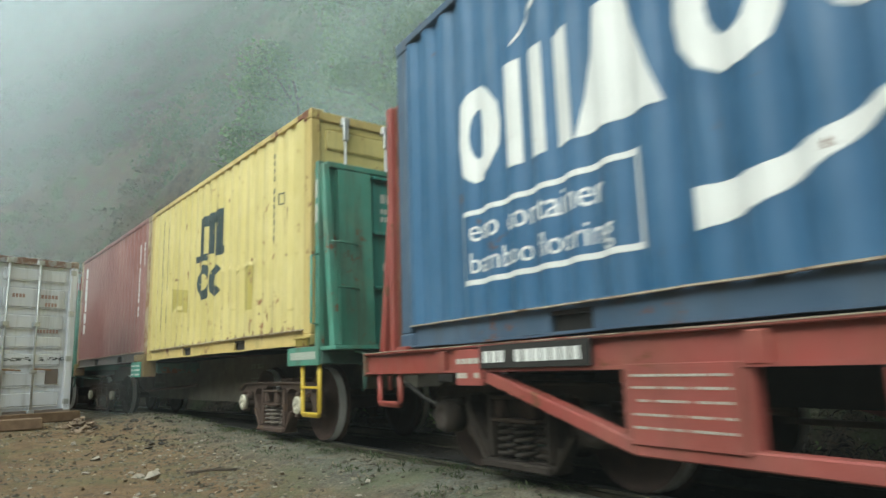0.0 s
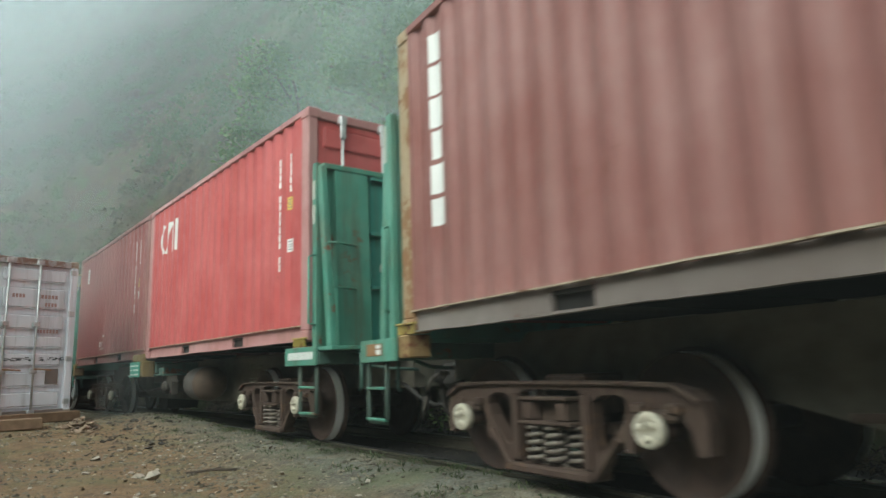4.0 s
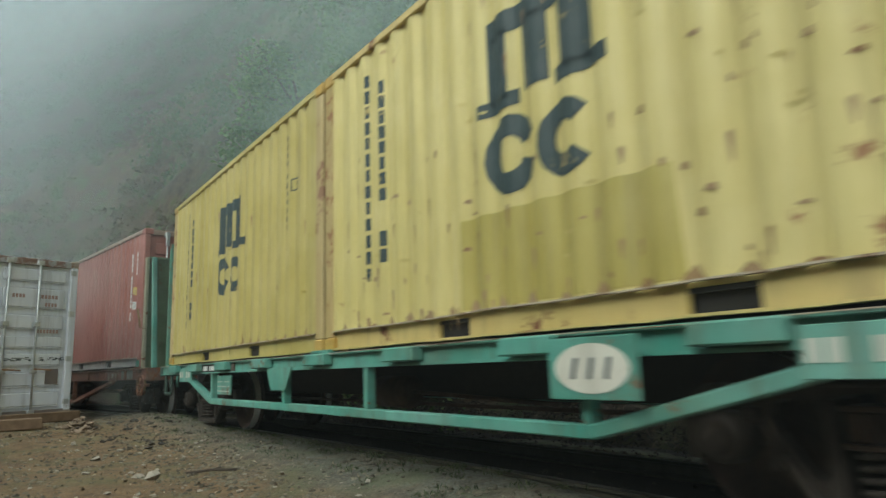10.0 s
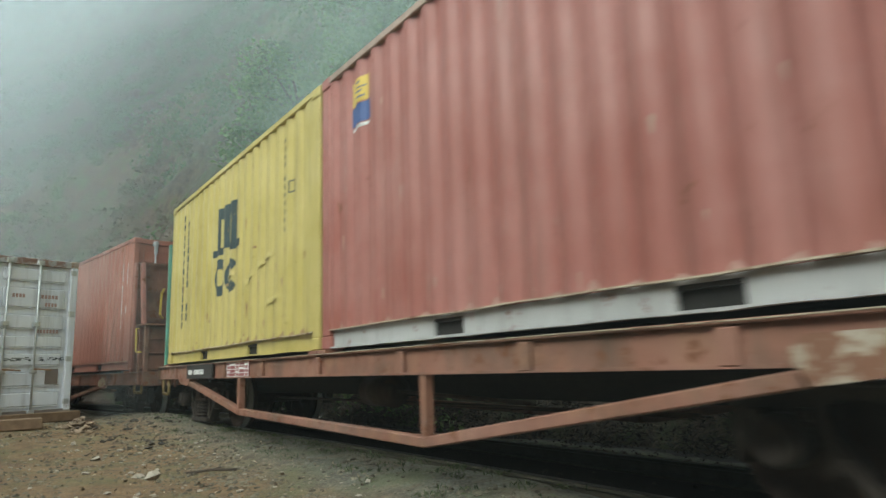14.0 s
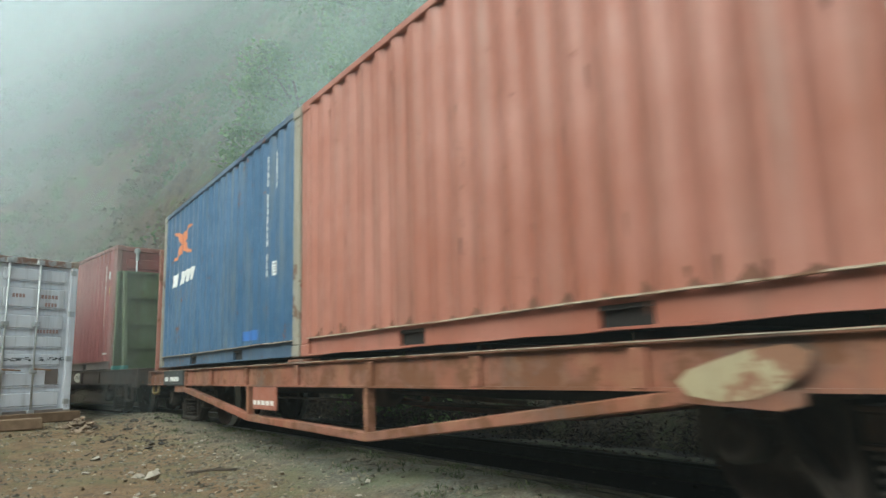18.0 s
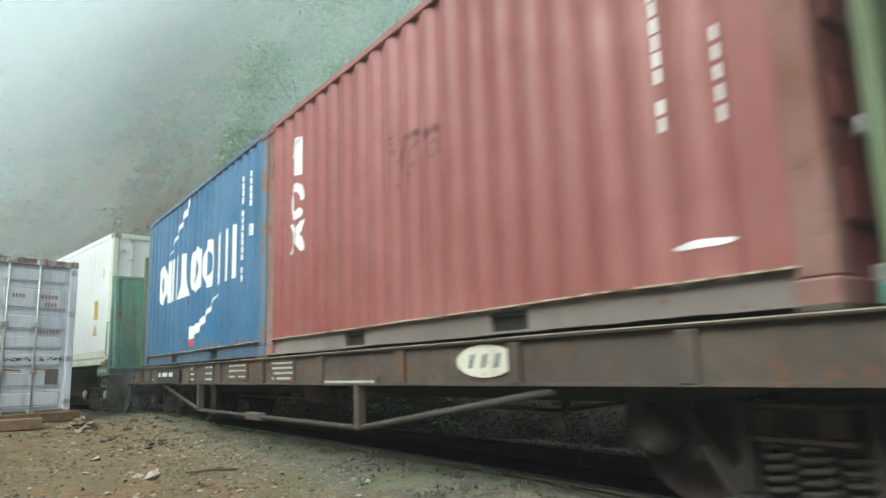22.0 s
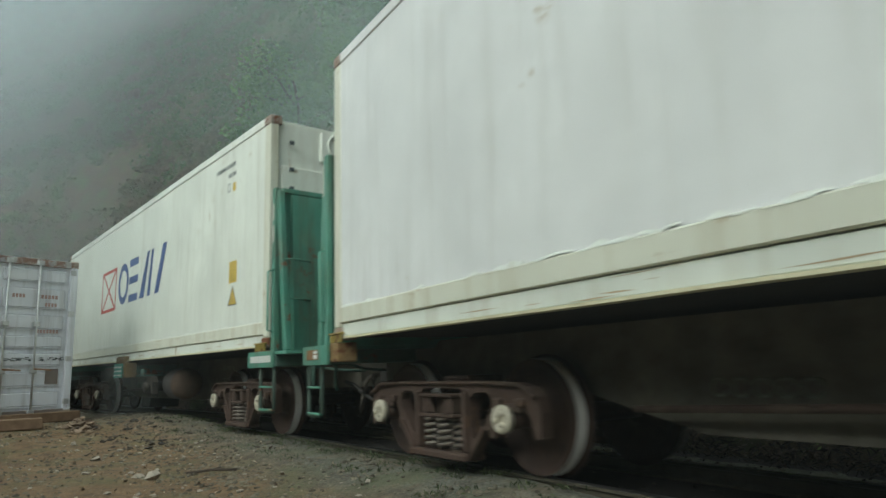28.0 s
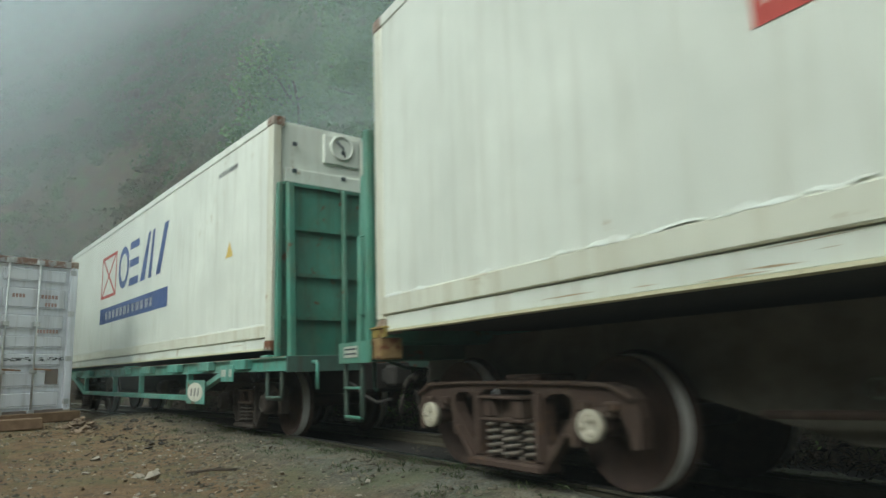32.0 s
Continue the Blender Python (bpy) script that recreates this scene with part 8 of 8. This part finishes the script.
bm = bmesh.new()
box(bm, 7.02, 7.22, -0.78, -0.40, 1.0, 1.60, 0.03)
part("brake_box", bm, M["rust_wagon"], plat, "rusty brake gear box")
bm = bmesh.new()
tube(bm, [(7.26, -0.12 + math.cos(a) * 0.27, 1.5 + math.sin(a) * 0.27) for a in np.linspace(0, 2 * math.pi, 25)], 0.016, 6)
for k in range(3):
    a = 2 * math.pi * k / 3 + 0.5
    tube(bm, [(7.22, -0.12, 1.5), (7.26, -0.12 + math.cos(a) * 0.27, 1.5 + math.sin(a) * 0.27)], 0.012, 5)
tube(bm, [(7.0, -0.12, 1.5), (7.24, -0.12, 1.5)], 0.022, 7)
part("hand_brake_wheel", bm, M["redbrown_wagon"], plat, "rusty hand brake wheel")
bm = bmesh.new()
tube(bm, [(6.80, -1.28, 1.70), (6.80, -1.34, 1.69), (6.84, -1.34, 1.26), (6.95, -1.34, 1.25), (6.98, -1.28, 1.25)], 0.013, 6)
part("grab_iron", bm, M["ladder_yellow"], plat, "yellow grab iron")
board(wagon_6, -5.44, -4.20, 0.648, 0.872, M["plate_grey"], "grey-black number plate", ((0.28, 0.58, 11, 0.10, 0.80),), y=-1.272)
board(wagon_6, -1.14, -0.43, 0.405, 0.642, M["orange_a"], "orange-red side plate with worn white shapes", ((0.2, 0.4, 5),), "white", -1.28, 11, "side_plate")
bm = bmesh.new()
prism(bm, [(4.42, 0.655), (4.42, 0.60), (4.9, 0.575), (5.0, 0.60), (5.0, 0.655)], -1.285, -1.262)
part("side_plate", bm, M["rust_wagon"], wagon_6)
bm = bmesh.new()
prism(bm, [(4.44, 0.69), (4.50, 0.63), (4.66, 0.605), (4.80, 0.62), (4.92, 0.665), (5.02, 0.73), (5.05, 0.80), (4.97, 0.835), (4.80, 0.82), (4.62, 0.775), (4.50, 0.74)], -1.290, -1.286)
part("paint_smear", bm, M["smear"], wagon_6, "smeared patch of pale yellow paint")
for x in (6.62, -6.40):
    bm = bmesh.new()
    box(bm, x - 0.06, x + 0.09, -1.19, -1.05, 0.925, 1.02, 0.01)
    part("brace_shoe", bm, M["redmark"], wagon_6, "bright red brace shoe")
# the dark brown wagon
oval_badge(wagon_7, 3.90, 0.82, 0.29, 0.105, -1.2365)
for x0, x1, z0, z1, rows, mk in ((0.27, 0.88, 0.69, 0.925, LINES, "emblem"), (-1.15, -0.5, 0.72, 0.92, ((0.15, 0.3, 5), (0.5, 0.65, 6), (0.8, 0.95, 6)), "emblem"), (-2.95, -2.65, 0.70, 0.94, ((0.1, 0.26, 3), (0.4, 0.56, 3), (0.72, 0.88, 4)), "emblem"),
                                 (-2.13, -1.79, 0.70, 0.945, ((0.08, 0.26, 4), (0.4, 0.56, 3), (0.72, 0.9, 4)), "emblem"), (1.55, 2.55, 0.66, 0.73, ((0.3, 0.62, 15),), "emblem"), (-4.70, -3.38, 0.682, 0.905, ((0.46, 0.74, 11, 0.07, 0.76),), "white")):
    board(wagon_7, x0, x1, z0, z1, M["black"] if mk == "white" else M["brown_wagon"], "", rows, mk, -1.272 if mk == "white" else -1.236, int(x0 * 10) % 17, "side_plate")
for sy in (-1, 1):
    bm = bmesh.new()
    box(bm, -0.50, -0.05, sy * 1.21 - 0.045, sy * 1.21 + 0.045, 0.27, 0.36, 0.015)
    part("turnbuckle", bm, M["brown_wagon"], wagon_7)
bm = bmesh.new()
box(bm, 7.50, 7.78, -1.27, -1.2, 0.60, 0.96, 0.01)
part("corner_plate", bm, M["brown_wagon"], wagon_7)
bm = bmesh.new()
for i in range(4):
    for z in (0.72, 0.86):
        lathe(bm, [(-1.285, 0.012), (-1.272, 0.012)], "y", (7.54 + 0.06 * i, 0, z), 6)
part("rivets", bm, M["brown_wagon"], wagon_7)
M["rag"] = plain("blue_cloth", (0.10, 0.25, 0.42), 0.9, 0, 0.3, 20)
bm = bmesh.new()
rows = []
for i in range(7):
    rows.append([bm.verts.new((-6.69 + 0.022 * j + 0.012 * math.sin(i * 1.7 + j), -1.275 - 0.018 * math.sin(j * 1.3 + i * 0.8) - 0.012, 0.97 - 0.03 * i - 0.012 * math.cos(j * 1.1))) for j in range(7)])
for p, q in zip(rows, rows[1:]):
    for j in range(6):
        bm.faces.new((p[j], p[j + 1], q[j + 1], q[j])).smooth = True
bmesh.ops.solidify(bm, geom=bm.faces[:], thickness=0.006)
rag = thing("rag", "crumpled blue rag tied to the wagon's corner", "rag")
part("cloth", bm, M["rag"], rag)
MOVERS.append((rag, 6, Matrix.Identity(4)))
# the last teal wagon
oval_badge(wagon_10, 3.85, 0.56, 0.30, 0.13, -1.30, M["teal"])
board(wagon_10, 4.9, 5.3, 0.70, 0.9, M["teal"], "", ((0.3, 0.75, 4),), "emblem", -1.335, 8, "side_plate")
for w, xs_, mat in ((wagon_red, (-5.9, -5.4), "bogie"), (wagon_5, (-0.6, 0.9), "bogie"), (wagon_6, (-0.2, 1.4), "bogie"), (wagon_7, (-0.5, 1.0), "bogie"), (wagon_4, (-0.4, 1.2), "bogie"), (wagon_10, (-0.4, 1.2), "bogie")):
    bm = bmesh.new()
    lathe(bm, [(-0.5, 0.08), (-0.45, 0.15), (0.05, 0.15), (0.1, 0.08)], "x", (xs_[0] + 0.8, -0.55, 0.58), 14)
    tube(bm, [(xs_[0] + 0.9, -0.55, 0.58), (xs_[0] + 2.6, -0.4, 0.50)], 0.02, 6)
    tube(bm, [(-3.4, -0.35, 0.46), (3.4, -0.35, 0.46)], 0.018, 6)
    part("brake_cylinder", bm, M[mat], w)
M["lime"] = plain("lime_tag", (0.15, 0.38, 0.05), 0.5)
# fittings at the tail of the dark brown wagon
bm = bmesh.new()
for x0, x1, z0, z1 in ((-6.79, -6.42, 0.868, 0.885), (-6.79, -6.42, 0.665, 0.685), (-6.79, -6.765, 0.686, 0.867), (-6.445, -6.42, 0.686, 0.867), (-6.764, -6.446, 0.715, 0.75)):
    box(bm, x0, x1, -1.285, -1.228, z0, z1, 0.003)
part("bracket_frame", bm, M["mottled"], wagon_7, "pale rusty bracket frame")
for x0, x1, z0, z1, mt, lab in ((-6.14, -6.0, 0.70, 0.95, "black", "black strip"), (-5.29, -5.18, 0.727, 0.755, "lime", "bright green tag")):
    bm = bmesh.new()
    box(bm, x0, x1, -1.243, -1.2265, z0, z1, 0.002)
    part("side_plate", bm, M[mt], wagon_7, lab)
for z in (0.74, 0.90):
    for x in (-5.93, -5.78, -5.52):
        bm = bmesh.new()
        box(bm, x, x + (0.06 if x < -5.9 else 0.17), -1.25, -1.2265, z, z + 0.022, 0.004)
        part("clip", bm, M["brown_wagon"], wagon_7)
for x in (-7.78, -7.5, -6.95):
    for z in (0.72, 0.93):
        bm = bmesh.new()
        lathe(bm, [(-1.238, 0.0), (-1.238, 0.018), (-1.2255, 0.018)], "y", (x, 0, z), 8)
        part("rivet", bm, M["brown_wagon"], wagon_7)
# worn rust patches and touched-up squares on the yellow boxes
for ob, i, m in list(MOVERS):
    if ob.get("label", "").startswith("pale yellow dented"):
        polys = [[(-1.72, 1.10), (-0.93, 1.0), (-0.95, 0.66), (-1.73, 0.74)], [(1.17, 1.07), (1.43, 1.06), (1.41, 0.51), (1.19, 0.50)]]
    elif ob.get("label", "").startswith("rust-spotted"):
        bm = bmesh.new()
        xe = 3.029 - 0.012
        box(bm, xe, xe + 0.004, -0.98, -0.60, 2.26, 2.31)
        for y in (-0.96, -0.81, -0.66):
            box(bm, xe, xe + 0.004, y, y + 0.075, 2.09, 2.26)
        part("emblem", bm, M["dark"], ob, "dark block emblem on the door")
        polys = [[(-0.86, 0.80), (0.84, 0.76), (0.86, 0.19), (-0.88, 0.19)]]
    else:
        continue
    bm = bmesh.new()
    decal(bm, SHELL20, polys, 0, 0.003)
    part("paint_patch", bm, M["mustard"], ob, "mustard patch of newer paint")


# ---- torn creases in the sheets of the dented yellow boxes ----
def creases(box_, count, seed, mat):
    rnd = random.Random(seed)
    bm = bmesh.new()
    for _ in range(count):
        x = rnd.uniform(-2.6, 2.6)
        z = 0.35 + 0.95 * abs(math.sin(x * 1.7 + seed)) + rnd.uniform(-0.18, 0.35)
        w, n = rnd.uniform(0.03, 0.12), 5
        top, low = [], []
        for i in range(n + 1):
            u = i / n
            xx = x + w * u
            y = -CW + SHELL20.depth(xx)
            bow = math.sin(math.pi * u)
            top.append(bm.verts.new((xx, y - 0.002 - 0.008 * bow, z + 0.012 + 0.008 * rnd.random())))
            low.append(bm.verts.new((xx, y - 0.0015, z - 0.010 * bow + rnd.uniform(-0.006, 0.006))))
        for i in range(n):
            bm.faces.new((top[i], low[i], low[i + 1], top[i + 1]))
    o = part("torn_crease", bm, mat, box_, "torn creases pushed out of the sheet")
    o["kind"] = "stuff"


for ob, i, m in list(MOVERS):
    lab = ob.get("label", "")
    for start, count, mt in (("pale yellow dented", 24, "yellow_a"), ("rust-spotted", 22, "yellow_a"), ("ochre yellow", 8, "yellow_b"), ("dented ochre", 12, "yellow_b")):
        if lab.startswith(start):
            creases(ob, count, count, M[mt])


def tears(box_, lines, mat, seed):
    """Long ragged tears where the sheet bulges over its fold."""
    rnd = random.Random(seed)
    bm = bmesh.new()
    for x0, z0, x1, z1 in lines:
        n = 14
        top, low = [], []
        for i in range(n + 1):
            u = i / n
            x, z = x0 + (x1 - x0) * u, z0 + (z1 - z0) * u + rnd.uniform(-0.012, 0.012)
            y = -CW + SHELL20.depth(x)
            bow = math.sin(math.pi * u) * rnd.uniform(0.5, 1.0)
            top.append(bm.verts.new((x, y - 0.002, z + 0.07)))
            low.append(bm.verts.new((x, y - 0.004 - 0.02 * bow, z)))
        for i in range(n):
            bm.faces.new((top[i], low[i], low[i + 1], top[i + 1]))
    part("torn_fold", bm, mat, box_, "long ragged tear in the yellow sheet")


for ob, i, m in list(MOVERS):
    lab = ob.get("label", "")
    if lab.startswith("dented ochre"):
        tears(ob, ((0.75, 0.86, 1.15, 0.98), (1.2, 1.0, 1.75, 1.12), (0.05, 1.02, 0.35, 1.08), (1.5, 0.55, 2.0, 0.62)), M["yellow_b"], 3)
    elif lab.startswith("pale yellow dented"):
        tears(ob, ((-1.7, 0.72, -1.2, 0.74), (0.30, 1.17, 0.58, 1.07), (0.58, 1.08, 0.75, 1.13), (0.75, 1.11, 0.92, 0.99), (0.92, 1.0, 1.06, 1.05), (1.06, 1.04, 1.55, 1.07)), M["yellow_a"], 4)


# ---- what moves ----
def motions():
    times = sorted({t for t, _ in TRAVEL} | set(float(t) for t in range(0, 33)))
    for ob, i, m in MOVERS:
        walk(ob, [(t, on_line(W_AT[i] + travel(t)) @ m) for t in times])
    # the fog sheets drift to and fro along the valley
    for ob in FOG:
        walk(ob, [(t, pose(0, MID - RADIUS, 0, 0, 0, -math.degrees(d / RADIUS))) for t, d in
                  ((0, 0), (2, -4), (5, -1), (9, 0), (11, -3), (16, 0), (21, 7), (24, 0), (25, 2), (28, -9), (32, -9))])
    turn = [round(0.15 * i, 3) for i in range(214)] + [32.0]
    angles = [(t, math.degrees(travel(t) / WHEEL_R)) for t in turn]
    for w, x in WHEELSETS:
        walk(w, [(t, pose(x, 0, WHEEL_R, 0, a, 0)) for t, a in angles])


motions()
